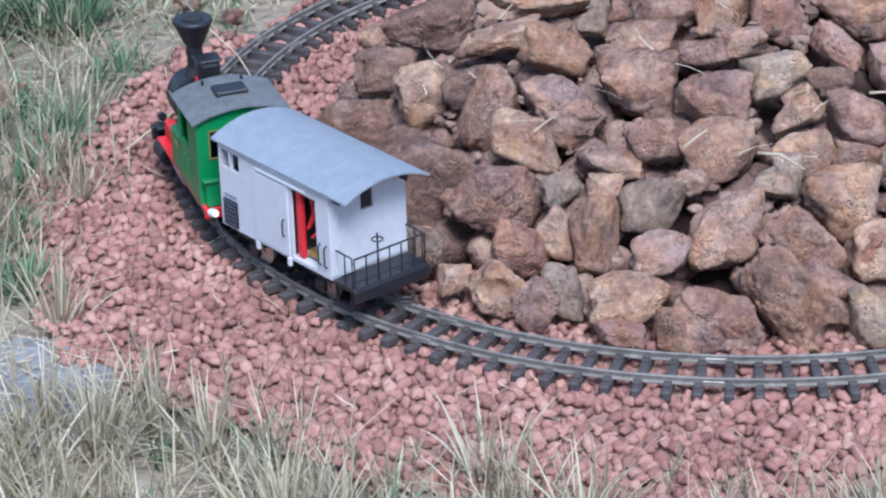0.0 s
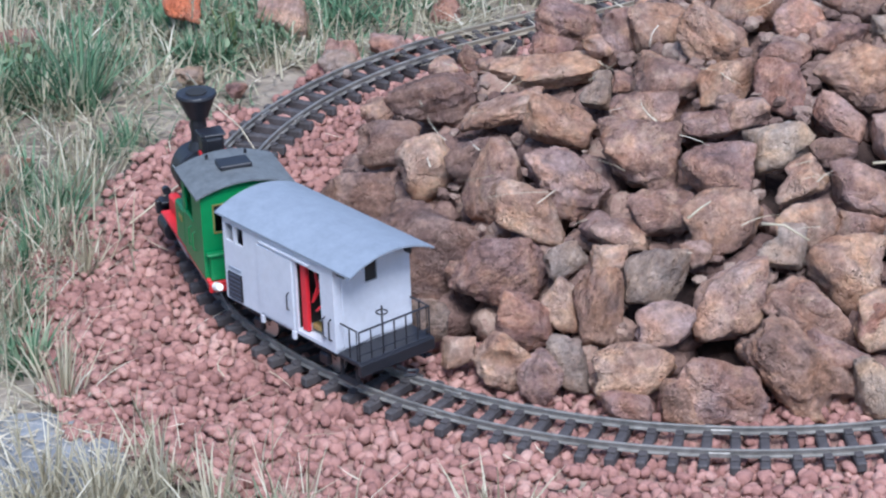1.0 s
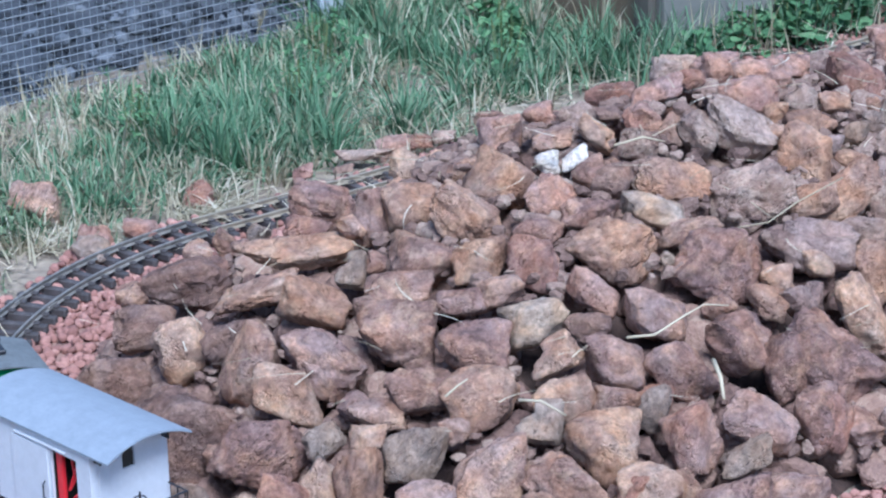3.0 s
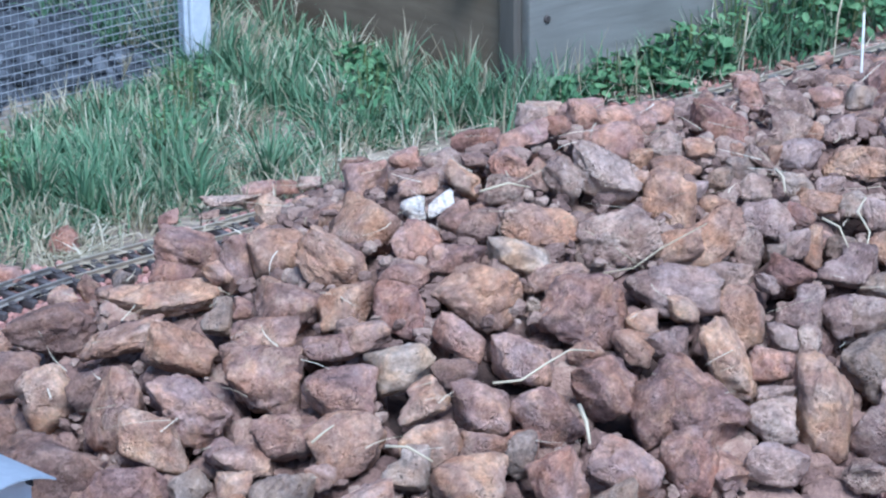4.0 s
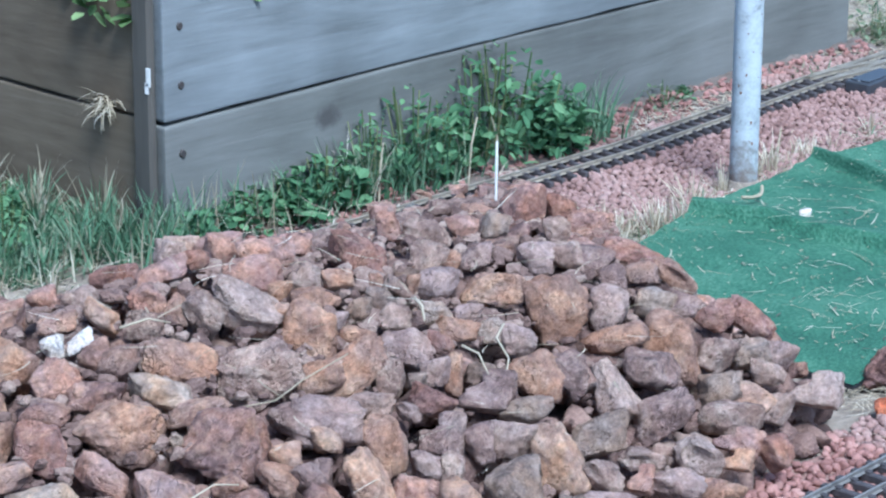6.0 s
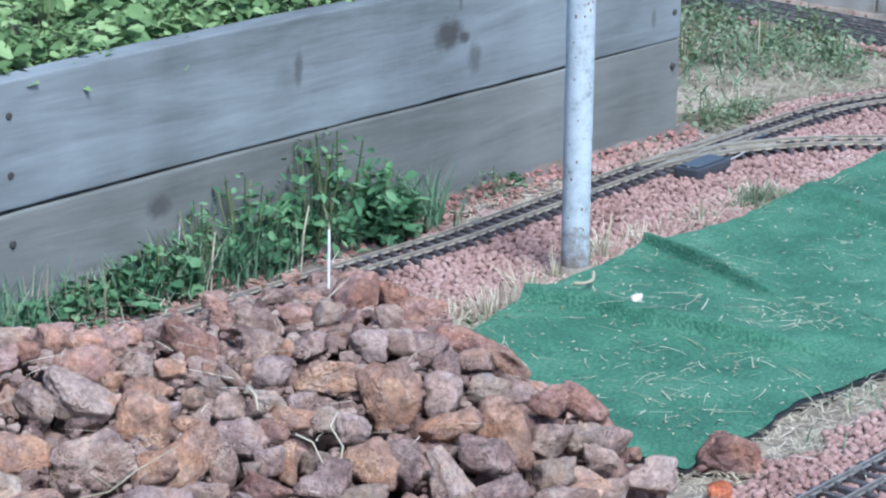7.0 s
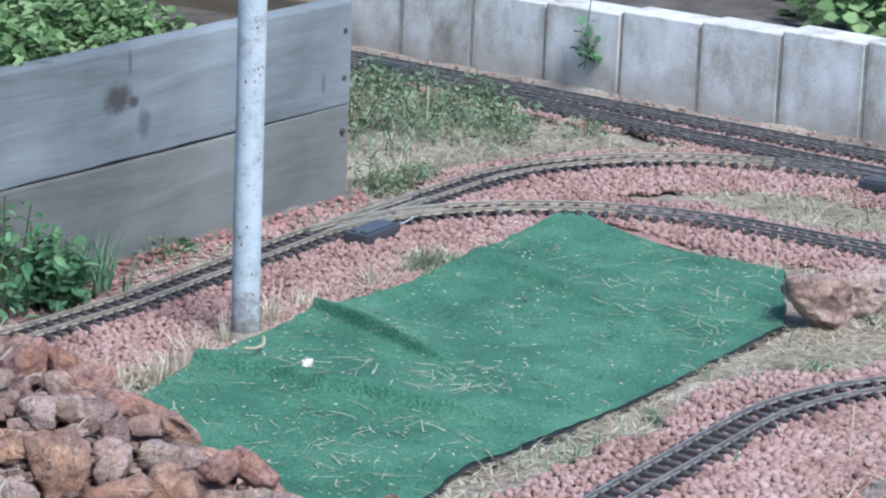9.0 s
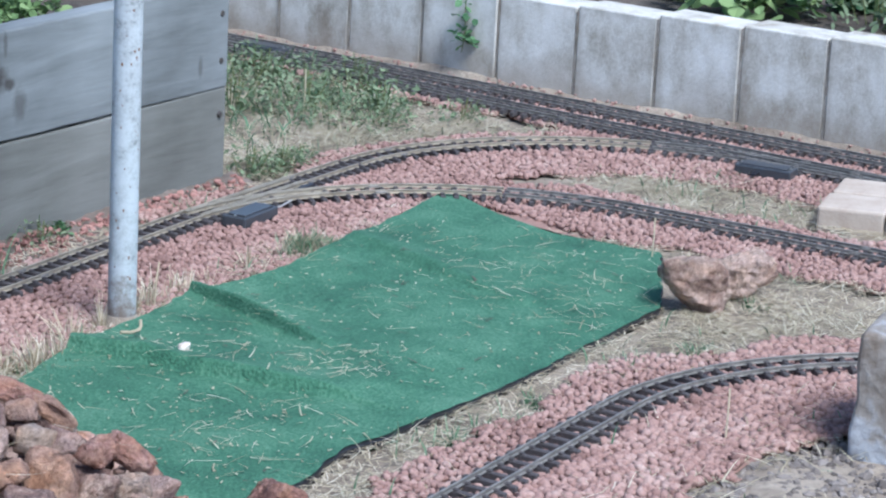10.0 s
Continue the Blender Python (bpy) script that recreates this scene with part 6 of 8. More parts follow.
sv, st_ = gather(straw_clumps)
tagged(big_mesh("straw_clumps", sv, st_, M_STRAW, True), "pale dry straw clumps at the edge of the turf", "dry grass", kind="stuff")
gv, gt = gather(green)
tagged(big_mesh("green_grass", gv, gt, M_GREEN, True), "green grass growing in tufts along the track and fence", "grass", kind="stuff")
dv, dt = gather(dry)
tagged(big_mesh("dry_grass", dv, dt, M_HAY, True), "dry straw-coloured grass lying and standing in tufts", "dry grass", kind="stuff")


def litter(name, n, x0, x1, y0, y1, zf, ok, l0, l1, w, label, mat=None):
    """Loose straws lying flat."""
    x, y = rng.uniform(x0, x1, n), rng.uniform(y0, y1, n)
    g = ok(x, y)
    x, y = x[g], y[g]
    z = zf(x, y)
    v, t = blades(rng, x, y, z, rng.uniform(l0, l1, len(x)), rng.uniform(0.6, 1.4, len(x)) * w, np.full(len(x), 1.5), rng.uniform(-0.05, 0.12, len(x)), 4, rng.normal(0, 0.55, len(x)))
    tagged(big_mesh(name, v, t, mat or M_STRAW, False), label, "straw", kind="stuff")


litter("straw_on_turf", 720, 1.3, 2.85, -0.36, 0.26, lambda x, y: turf_height(x, y) + 0.003, lambda x, y: fbm(x, y, 5.0, 8.0) > rng.uniform(-0.25, 0.6, len(x)) + 0.35 * np.clip(y / 0.2, -0.6, 1), 0.008, 0.070, 0.0014, "straws and dry bits scattered on the green turf")
litter("chaff_on_turf", 800, 1.25, 2.85, -0.38, 0.28, lambda x, y: turf_height(x, y) + 0.003, lambda x, y: on_turf(x, y, 0.01), 0.002, 0.010, 0.0034, "pale chaff and crumbs on the green turf")
litter("dark_twigs", 70, 1.25, 2.85, -0.38, 0.28, lambda x, y: turf_height(x, y) + 0.003, lambda x, y: on_turf(x, y, 0.01), 0.006, 0.030, 0.0034, "dark twigs and crumbs of earth on the green turf", M_DARKSOIL)
litter("straw_patch", 420, 1.62, 2.02, -0.32, 0.0, lambda x, y: turf_height(x, y) + 0.004, lambda x, y: np.hypot((x - 1.83) / 0.17, (y + 0.16) / 0.13) < rng.uniform(0.1, 1.0, len(x)), 0.008, 0.045, 0.0015, "loose heap of dry straw on the turf")
litter("straw_on_gravel", 420, -0.9, 2.4, -0.95, 0.5, lambda x, y: 0 * x - 0.010, lambda x, y: bed_mask(x, y) & (pile(x, y) < 0.04), 0.012, 0.06, 0.0018, "single dry straws lying on the red gravel")
litter("straw_on_soil", 17000, 2.3, 3.7, -1.1, 0.2, lambda x, y: 0 * x - 0.019, lambda x, y: (~bed_mask(x, y)) & ((y < -0.40) | (x > 2.80 + 0.27 * (y + 0.235))), 0.02, 0.07, 0.0018, "matted dry straw covering the bare soil")
litter("straw_by_front_track", 8000, 1.1, 2.3, -1.1, -0.36, lambda x, y: 0 * x - 0.019, lambda x, y: (~bed_mask(x, y)) & ((y > -0.72) | (fbm(x, y, 9, 2) > 0.42)), 0.02, 0.06, 0.0018, "dry straw on the soil beside the front track")
litter("straw_by_plank_wall", 9000, 2.0, 3.75, 0.62, 1.4, lambda x, y: 0 * x - 0.019, lambda x, y: (~bed_mask(x, y)), 0.02, 0.07, 0.0018, "dry straw on the soil by the plank wall")
litter("straw_under_verge", 5200, -1.4, 0.95, -1.1, 1.25, lambda x, y: 0 * x - 0.022, lambda x, y: (~bed_mask(x, y)) & clear_of_track(x, y) & ((y > 0.68) | (np.hypot(x, y) > 0.8)), 0.03, 0.09, 0.0022, "fallen dry straw among the grass of the verge")
litter("straw_by_turf_edge", 1500, 1.28, 2.95, 0.15, 0.42, lambda x, y: 0 * x - 0.016, lambda x, y: (y > np.interp(x, [p[0] for p in TOP], [p[1] for p in TOP]) + 0.004) & (fbm(x, y, 14, 6) > 0.05 + 6 * (y - 0.33)), 0.015, 0.06, 0.0018, "dry straw between the gravel and the turf")
litter("straw_on_slab", 500, -1.12, -0.84, -0.2, 0.12, lambda x, y: 0 * x - 0.016, lambda x, y: np.hypot((x + 0.995) / 0.12, (y + 0.03) / 0.15) < 1, 0.015, 0.07, 0.0018, "dry straw blown over the flat grey stone")
litter("dry_bits_on_heap", 260, -0.4, 1.25, -0.5, 0.4, lambda x, y: pile(x, y) + 0.018, lambda x, y: pile(x, y) > 0.08, 0.02, 0.085, 0.0017, "thin dry straws caught between the rocks")


def leaves_mesh(name, seed, n, w, d, h, size, mat, round_=True):
    """A leafy clump: many small folded leaves on a loose dome."""
    g = np.random.default_rng(seed)
    V, T = [], []
    for k in range(n):
        a, rr = g.uniform(0, 2 * np.pi), np.sqrt(g.uniform(0, 1))
        hh = h * g.uniform(0.15, 1.0) * (1 - 0.45 * rr ** 2)
        c = np.array([w / 2 * rr * np.cos(a), d / 2 * rr * np.sin(a), hh])
        yaw, pit, rol = g.uniform(0, 2 * np.pi), g.uniform(-0.9, 0.5), g.uniform(-0.6, 0.6)
        f = np.array([np.cos(yaw) * np.cos(pit), np.sin(yaw) * np.cos(pit), np.sin(pit)])
        s = np.array([-np.sin(yaw) * np.cos(rol), np.cos(yaw) * np.cos(rol), np.sin(rol)])
        up = np.cross(f, s)
        L_ = size * g.uniform(0.6, 1.4)
        W_ = L_ * (0.45 if round_ else 0.22)
        b0 = len(V)
        V += [c, c + f * L_ * 0.35 + s * W_ + up * W_ * 0.25, c + f * L_ * 0.75 + s * W_ * 0.8 + up * W_ * 0.2, c + f * L_, c + f * L_ * 0.75 - s * W_ * 0.8 + up * W_ * 0.2, c + f * L_ * 0.35 - s * W_ + up * W_ * 0.25, c + f * L_ * 0.5]
        T += [(b0, b0 + 1, b0 + 6), (b0 + 1, b0 + 2, b0 + 6), (b0 + 2, b0 + 3, b0 + 6), (b0 + 3, b0 + 4, b0 + 6), (b0 + 4, b0 + 5, b0 + 6), (b0 + 5, b0, b0 + 6)]
    me = bpy.data.meshes.new(name)
    me.from_pydata([tuple(q) for q in V], [], T)
    me.update()
    me.materials.append(mat)
    return me


def stems_mesh(seed, n, w, h):
    g = random.Random(seed)
    bm = bmesh.new()
    for k in range(n):
        a, r = g.uniform(0, 6.28), g.uniform(0, w / 2)
        x, y = r * math.cos(a), r * math.sin(a)
        tube([(x * 0.3, y * 0.3, -0.01), (x * 0.7, y * 0.7, h * 0.45), (x, y, h * g.uniform(0.7, 1.0))], 0.0011, 5, bm)
    me = bpy.data.meshes.new("stems")
    bm.to_mesh(me)
    bm.free()
    me.materials.append(M_STEM)
    return me


def weed_kind(seed, n, w, d, h, size, mat, round_=True, stems=9):
    return leaves_mesh("leaves", seed, n, w, d, h, size, mat, round_), stems_mesh(seed, stems, min(w, d) * 0.8, h)


WEEDS = [weed_kind(1, 170, 0.16, 0.10, 0.11, 0.020, M_WEED), weed_kind(2, 130, 0.13, 0.10, 0.08, 0.024, M_WEED), weed_kind(3, 200, 0.17, 0.11, 0.15, 0.017, M_WEED, False), weed_kind(4, 220, 0.26, 0.24, 0.10, 0.030, M_WEED3), weed_kind(5, 260, 0.28, 0.24, 0.13, 0.020, M_WEED2, False), weed_kind(6, 120, 0.15, 0.15, 0.07, 0.015, M_WEED2, False), weed_kind(7, 260, 0.28, 0.24, 0.13, 0.024, M_WEED3, False)]


def weed(x, y, z, kind, scale, turn, group, label):
    e = thing("weed", label, "plant", group)
    e.matrix_basis = pose(x, y, z, 0, 0, turn) @ Matrix.Scale(scale, 4)
    for nm, me in zip(("foliage", "stem"), WEEDS[kind]):
        o = tagged(new(nm, me), kind="stuff")
        o.parent = e


LBL_A = "leafy green weed growing at the foot of the plank wall"
for x, y, k, s, t in ((1.02, 0.735, 1, 0.9, 10), (1.12, 0.74, 0, 0.8, 200), (1.21, 0.735, 1, 1.0, 60), (1.30, 0.74, 0, 1.0, 140), (1.40, 0.735, 2, 1.0, 20), (1.50, 0.73, 2, 1.2, 80), (1.58, 0.735, 0, 1.2, 10), (1.66, 0.725, 2, 1.4, 250), (1.73, 0.725, 2, 1.45, 100), (1.80, 0.72, 0, 1.35, 300), (1.86, 0.72, 1, 1.1, 40), (2.17, 0.725, 5, 0.75, 0), (2.24, 0.73, 1, 0.45, 70)):
    weed(x, y, -0.03, k, s, t, "weeds along the plank wall", LBL_A)
LBL_B = "low leafy plant spreading over the raised garden bed"
r_ = random.Random(12)
for i in range(34):
    x, y = 1.10 + 0.165 * (i % 9) + r_.uniform(-0.05, 0.05), 0.93 + 0.21 * (i // 9) + r_.uniform(-0.05, 0.05)
    if x > 2.35:
        continue
    weed(x, y, 0.315, (3, 6)[i % 2], r_.uniform(0.8, 1.15), r_.uniform(0, 360), "plants of the raised bed", LBL_B)
for x, y, s in ((1.25, 0.92, 0.7), (1.5, 0.91, 0.6), (1.72, 0.91, 0.75), (1.95, 0.90, 0.7), (2.20, 0.86, 0.5), (2.36, 0.93, 0.7), (2.42, 1.1, 0.8), (2.5, 1.3, 0.8), (2.30, 1.05, 0.8)):
    weed(x, y, 0.335, 3, s, 90, "plants of the raised bed", "trailing leafy plant hanging over the plank edge")
LBL_C = "straggling green weed in dry ground behind the track"
for x, y, k, s, t in ((2.88, 0.74, 5, 1.0, 0), (2.97, 0.72, 5, 0.8, 80), (3.06, 0.72, 5, 0.6, 150), (3.05, 1.15, 5, 1.2, 30), (3.2, 1.25, 4, 0.6, 220), (3.35, 1.1, 5, 1.3, 10), (3.5, 1.0, 5, 1.3, 100), (3.6, 0.85, 5, 1.2, 190), (3.45, 1.35, 4, 0.6, 60), (3.7, 1.25, 5, 1.2, 20), (3.65, 1.5, 4, 0.6, 300), (3.3, 1.5, 5, 1.4, 90), (3.62, 0.66, 5, 0.9, 45), (3.1, 1.6, 4, 0.7, 0), (3.43, 0.74, 4, 0.55, 20), (3.38, 0.86, 4, 0.6, 70), (3.52, 0.82, 4, 0.6, 140), (3.60, 0.95, 4, 0.65, 200), (3.40, 1.0, 4, 0.6, 310), (3.66, 1.1, 4, 0.7, 33), (3.55, 1.2, 4, 0.7, 99), (3.75, 1.33, 4, 0.6, 10), (2.98, 0.70, 4, 0.4, 0), (2.90, 0.70, 4, 0.35, 77), (3.80, 1.05, 5, 1.1, 5), (2.44, 0.325, 5, 0.55, 15), (2.40, 0.305, 5, 0.4, 60), (2.50, 0.30, 5, 0.4, 160), (2.24, 0.37, 5, 0.22, 160)):
    weed(x, y, -0.03, k, s, t, "weeds behind the branch track", LBL_C)
LBL_D = "leafy dark garden plant behind the concrete wall"
for i in range(34):
    weed(4.25 + r_.uniform(0.05, 0.6), 0.55 - 0.07 * i + r_.uniform(-0.05, 0.05), 0.18, (1, 3, 4)[i % 3], r_.uniform(0.9, 1.6), r_.uniform(0, 360), "plants behind the concrete wall", LBL_D)
LBL_E = "coarse green weed among the verge grass"
for x, y, k, s in ((-1.0, 0.85, 4, 0.6), (-0.75, 0.95, 2, 0.8), (-0.5, 0.9, 5, 1.0), (0.4, 0.95, 2, 0.7), (0.75, 0.9, 2, 0.8), (0.85, 1.05, 0, 0.9), (-0.2, 0.85, 5, 0.9), (0.15, 1.0, 2, 0.7), (0.55, 1.1, 2, 0.8)):
    weed(x, y, -0.03, k, s, x * 300, "weeds of the verge", LBL_E)

# withered plant hanging out of the joint of the side planks, and a scrap of white paint on the batten
rng = np.random.default_rng(57)
hn = 60
hx, hy = np.full(hn, 0.994), 0.926 + rng.normal(0, 0.010, hn)
hz = 0.172 + rng.normal(0, 0.010, hn)
hv, ht = blades(rng, hx, hy, hz, rng.uniform(0.02, 0.065, hn), rng.uniform(0.0016, 0.0042, hn), rng.uniform(0.6, 1.8, hn), rng.uniform(0.8, 1.9, hn), 5, 0.0, rng.normal(math.pi, 0.7, hn))
tagged(big_mesh("withered_plant", hv, ht, M_STRAW, True), "withered dry plant hanging from the joint of the planks", "dry plant")
bm = box(0.0016, 0.010, 0.030, (0, 0, 0), 0.0004)
box(0.0016, 0.008, 0.018, (0, 0.004, -0.018), 0.0004, bm)
scrap = part("paint_scrap", bm, M_LENS_WHITE, corner_post)
scrap.matrix_basis = corner_post.matrix_basis.inverted() @ pose(0.9812, 0.815, 0.241)

# creeper hanging down the concrete wall
creeper = thing("creeper", "green creeper stem hanging down the concrete wall", "plant", at=(4.0, 0.865, 0.2))
part("stem", tube([(-0.01, 0.0, 0.03), (-0.014, 0.004, -0.04), (-0.016, 0.0, -0.10), (-0.015, 0.008, -0.15)], 0.0015, 5), M_STEM, creeper)
lv = new("leaves", leaves_mesh("leaves", 44, 46, 0.05, 0.05, 0.15, 0.020, M_WEED))
lv.parent = creeper
lv.matrix_basis = pose(-0.02, 0, -0.155)

# tall seed stalks standing by themselves
for x, y, h, l in ((1.56, 0.66, 0.085, 0.3), (1.66, 0.68, 0.07, -0.2), (1.36, 0.68, 0.08, 0.2), (1.94, 0.30, 0.06, 0.3), (3.42, 0.95, 0.08, 0.1), (1.92, -0.78, 0.06, 0.2), (2.80, -0.22, 0.06, 0.2)):
    st = part("dry_stalk", tube([(0, 0, -0.03), (l * h * 0.3, 0, h * 0.5), (l * h, 0.004, h)], 0.0016, 5), M_STRAW)
    st.location = (x, y, 0)
    tagged(st, "single pale dry stalk standing in the ground", "dry stalk", "dry stalks")

stake = part("thin_stake", tube([(0.990, 0.107, 0.166), (0.991, 0.107, 0.272)], 0.0019, 6), M_LENS_WHITE)
tagged(stake, "thin white-painted stake standing among the rocks", "stake")

# ---------------------------------------------------------------- the model train
M_CARWHITE = plain("lavender_white_paint", (0.50, 0.51, 0.555), rough=0.5, wear=0.06)
M_ROOFGREY = plain("slate_grey_roof_paint", (0.215, 0.245, 0.29), rough=0.6, wear=0.1)
M_LOCOGREEN = plain("loco_green_paint", (0.010, 0.175, 0.052), rough=0.38, wear=0.1)
M_LOCORED = plain("loco_red_paint", (0.52, 0.018, 0.022), rough=0.4, wear=0.1)
M_CABROOF = plain("weathered_cab_roof", (0.115, 0.125, 0.130), rough=0.65, wear=0.25)
M_SATIN = plain("satin_black", (0.014, 0.014, 0.018), rough=0.4, wear=0.2)
M_SMOKED = plain("dark_interior", (0.02, 0.018, 0.016), rough=0.6)
M_STEEL = plain("bright_steel", (0.55, 0.54, 0.52), rough=0.3, metal=0.9)
M_GOLD = plain("brass_plate", (0.45, 0.34, 0.12), rough=0.4, metal=0.7)
M_LENS = plain("white_lamp_lens", (0.9, 0.88, 0.8), rough=0.2)
M_CABLE = plain("red_cable", (0.55, 0.02, 0.03), rough=0.4)
M_PRINT = plain("dark_print", (0.06, 0.07, 0.10), rough=0.6)


def lamp_glow(name, c, power):
    m = plain(name, c, rough=0.3)
    b = m.node_tree.nodes["Principled BSDF"]
    b.inputs["Emission Color"].default_value = (*c, 1)
    b.inputs["Emission Strength"].default_value = power
    return m


M_LIT = lamp_glow("lit_headlamp", (1.0, 0.97, 0.88), 4.0)


def panel(w, h, t, holes=()):
    """An upright wall in the x-z plane, from x 0 to w and z 0 to h, with rectangular openings (x0, x1, z0, z1)."""
    xs = sorted({0, w, *[q for k in holes for q in k[:2]]})
    zs = sorted({0, h, *[q for k in holes for q in k[2:]]})
    bm = bmesh.new()
    cells = {}
    solid = lambda i, j: 0 <= i < len(xs) - 1 and 0 <= j < len(zs) - 1 and not any(a < (xs[i] + xs[i + 1]) / 2 < b and c < (zs[j] + zs[j + 1]) / 2 < d for a, b, c, d in holes)

    def vert(i, j, s):
        if (i, j, s) not in cells:
            cells[(i, j, s)] = bm.verts.new((xs[i], s * t / 2, zs[j]))
        return cells[(i, j, s)]

    for i in range(len(xs) - 1):
        for j in range(len(zs) - 1):
            if not solid(i, j):
                continue
            for s in (-1, 1):
                q = [vert(i, j, s), vert(i + 1, j, s), vert(i + 1, j + 1, s), vert(i, j + 1, s)]
                bm.faces.new(q if s < 0 else q[::-1])
            for (di, dj), (p, q) in (((-1, 0), ((i, j), (i, j + 1))), ((1, 0), ((i + 1, j + 1), (i + 1, j))), ((0, -1), ((i + 1, j), (i, j))), ((0, 1), ((i, j + 1), (i + 1, j + 1)))):
                if not solid(i + di, j + dj):
                    bm.faces.new([vert(*p, -1), vert(*q, -1), vert(*q, 1), vert(*p, 1)])
    bmesh.ops.recalc_face_normals(bm, faces=bm.faces)
    return bm


def arch_roof(length, width, rise, thick, n=14):
    """A shallow barrel roof along x, eaves at z 0."""
    bm = bmesh.new()
    rows = []
    for x in (0, length):
        top, low = [], []
        for k in range(n + 1):
            s = -1 + 2 * k / n
            z = rise * (1 - s * s)
            top.append(bm.verts.new((x, s * width / 2, z + thick)))
            low.append(bm.verts.new((x, s * width / 2, z)))
        rows.append((top, low))
    (t0, l0), (t1, l1) = rows
    for k in range(n):
        bm.faces.new((t0[k], t1[k], t1[k + 1], t0[k + 1]))
        bm.faces.new((l0[k + 1], l1[k + 1], l1[k], l0[k]))
        bm.faces.new((t0[k], t0[k + 1], l0[k + 1], l0[k]))
        bm.faces.new((t1[k + 1], t1[k], l1[k], l1[k + 1]))
    bm.faces.new((t0[0], l0[0], l1[0], t1[0]))
    bm.faces.new((t0[n], t1[n], l1[n], l0[n]))
    bmesh.ops.recalc_face_normals(bm, faces=bm.faces)
    return bm


def gable(width, rise, t, n=14):
    """The low arched end piece under a barrel roof, in the y-z plane."""
    bm = bmesh.new()
    f, b = [], []
    for k in range(n + 1):
        s = -1 + 2 * k / n
        z = rise * (1 - s * s)
        f.append((bm.verts.new((t / 2, s * width / 2, 0)), bm.verts.new((t / 2, s * width / 2, z + 1e-4))))
        b.append((bm.verts.new((-t / 2, s * width / 2, 0)), bm.verts.new((-t / 2, s * width / 2, z + 1e-4))))
    for k in range(n):
        bm.faces.new((f[k][0], f[k + 1][0], f[k + 1][1], f[k][1]))
        bm.faces.new((b[k + 1][0], b[k][0], b[k][1], b[k + 1][1]))
    bmesh.ops.recalc_face_normals(bm, faces=bm.faces)
    return bm


def wheel(parent, x, y, r, tyre, centre, spokes=8):
    """A flanged spoked wheel, with its axle along y."""
    w = part("wheel", cyl(r + 0.002, r + 0.002, 0.0015, (0, 0, -0.0025), seg=28), tyre, parent)
    w.matrix_basis = pose(x, y, r, 90 if y > 0 else -90)
    part("tyre", cyl(r, r * 0.985, 0.005, (0, 0, 0), seg=28), tyre, w)
    bm = cyl(r * 0.25, r * 0.25, 0.0075, (0, 0, 0.0005), seg=14)
    for k in range(spokes):
        box(r * 0.75, 0.0022, 0.002, (r * 0.42 * math.cos(k * 6.283 / spokes), r * 0.42 * math.sin(k * 6.283 / spokes), 0.0028), 0, bm, Matrix.Rotation(k * 6.283 / spokes, 4, "Z"))
    part("spokes", bm, centre, w)
    return w


def hand_rail(parent, pts, r=0.0011, mat=None, name="handrail"):
    return part(name, tube(pts, r, 6), mat or M_SATIN, parent)


# goods van: origin under the middle of its roof, x forward
van = thing("goods_van", "white model goods van, grey roof, open side door", "model railway wagon")
van.matrix_basis = pose(-0.615, -0.065, 0, 0, 0, 96.0)
BW, FLOOR, EAVE, RISE = 0.098, 0.040, 0.138, 0.011
X0, X1 = -0.080, 0.110
BH = EAVE - FLOOR
BL = X1 - X0
# side with the open door (left of travel)
s_ = part("side_wall", panel(BL, BH, 0.003, [(0.022, 0.064, 0.004, 0.083), (BL - 0.018, BL - 0.004, 0.069, 0.089), (BL - 0.036, BL - 0.022, 0.069, 0.089)]), M_CARWHITE, van)
s_.matrix_basis = pose(X0, BW / 2, FLOOR)
o_ = part("side_wall", panel(BL, BH, 0.003, [(BL - 0.018, BL - 0.006, 0.069, 0.089), (BL - 0.034, BL - 0.022, 0.069, 0.089)]), M_CARWHITE, van)
o_.matrix_basis = pose(X0, -BW / 2, FLOOR)
e_ = part("end_wall", panel(BW - 0.003, BH, 0.003, [(0.040, 0.056, 0.066, 0.088)]), M_CARWHITE, van)
e_.matrix_basis = pose(X0 + 0.0015, -BW / 2 + 0.0015, FLOOR, 0, 0, 90)
e_ = part("end_wall", panel(BW - 0.003, BH, 0.003), M_CARWHITE, van)
e_.matrix_basis = pose(X1 - 0.0015, -BW / 2 + 0.0015, FLOOR, 0, 0, 90)
for gx in (X0 + 0.002, X1 - 0.002):
    g_ = part("gable", gable(BW, RISE, 0.003), M_CARWHITE, van)
    g_.matrix_basis = pose(gx, 0, EAVE)
rf = part("roof", arch_roof(0.232, 0.110, RISE + 0.003, 0.0022), M_ROOFGREY, van, "slate grey barrel roof", False)
rf.matrix_basis = pose(-0.116, 0, EAVE - 0.001)
part("floor", box(BL, BW, 0.004, ((X0 + X1) / 2, 0, FLOOR + 0.001)), M_CARWHITE, van)
part("inner_lining", box(0.10, 0.002, 0.09, (0.06, 0.030, FLOOR + 0.048)), M_SMOKED, van, "dark inner lining")
part("inner_partition", box(0.002, 0.090, 0.092, (-0.010, 0, FLOOR + 0.048)), M_SMOKED, van)
part("inner_back", box(0.066, 0.002, 0.092, (-0.044, -0.040, FLOOR + 0.048)), M_SMOKED, van)
part("red_door_edge", box(0.010, 0.005, 0.078, (X0 + 0.0575, BW / 2 - 0.006, FLOOR + 0.043), 0.001), M_CABLE, van, "bright red post inside the doorway")
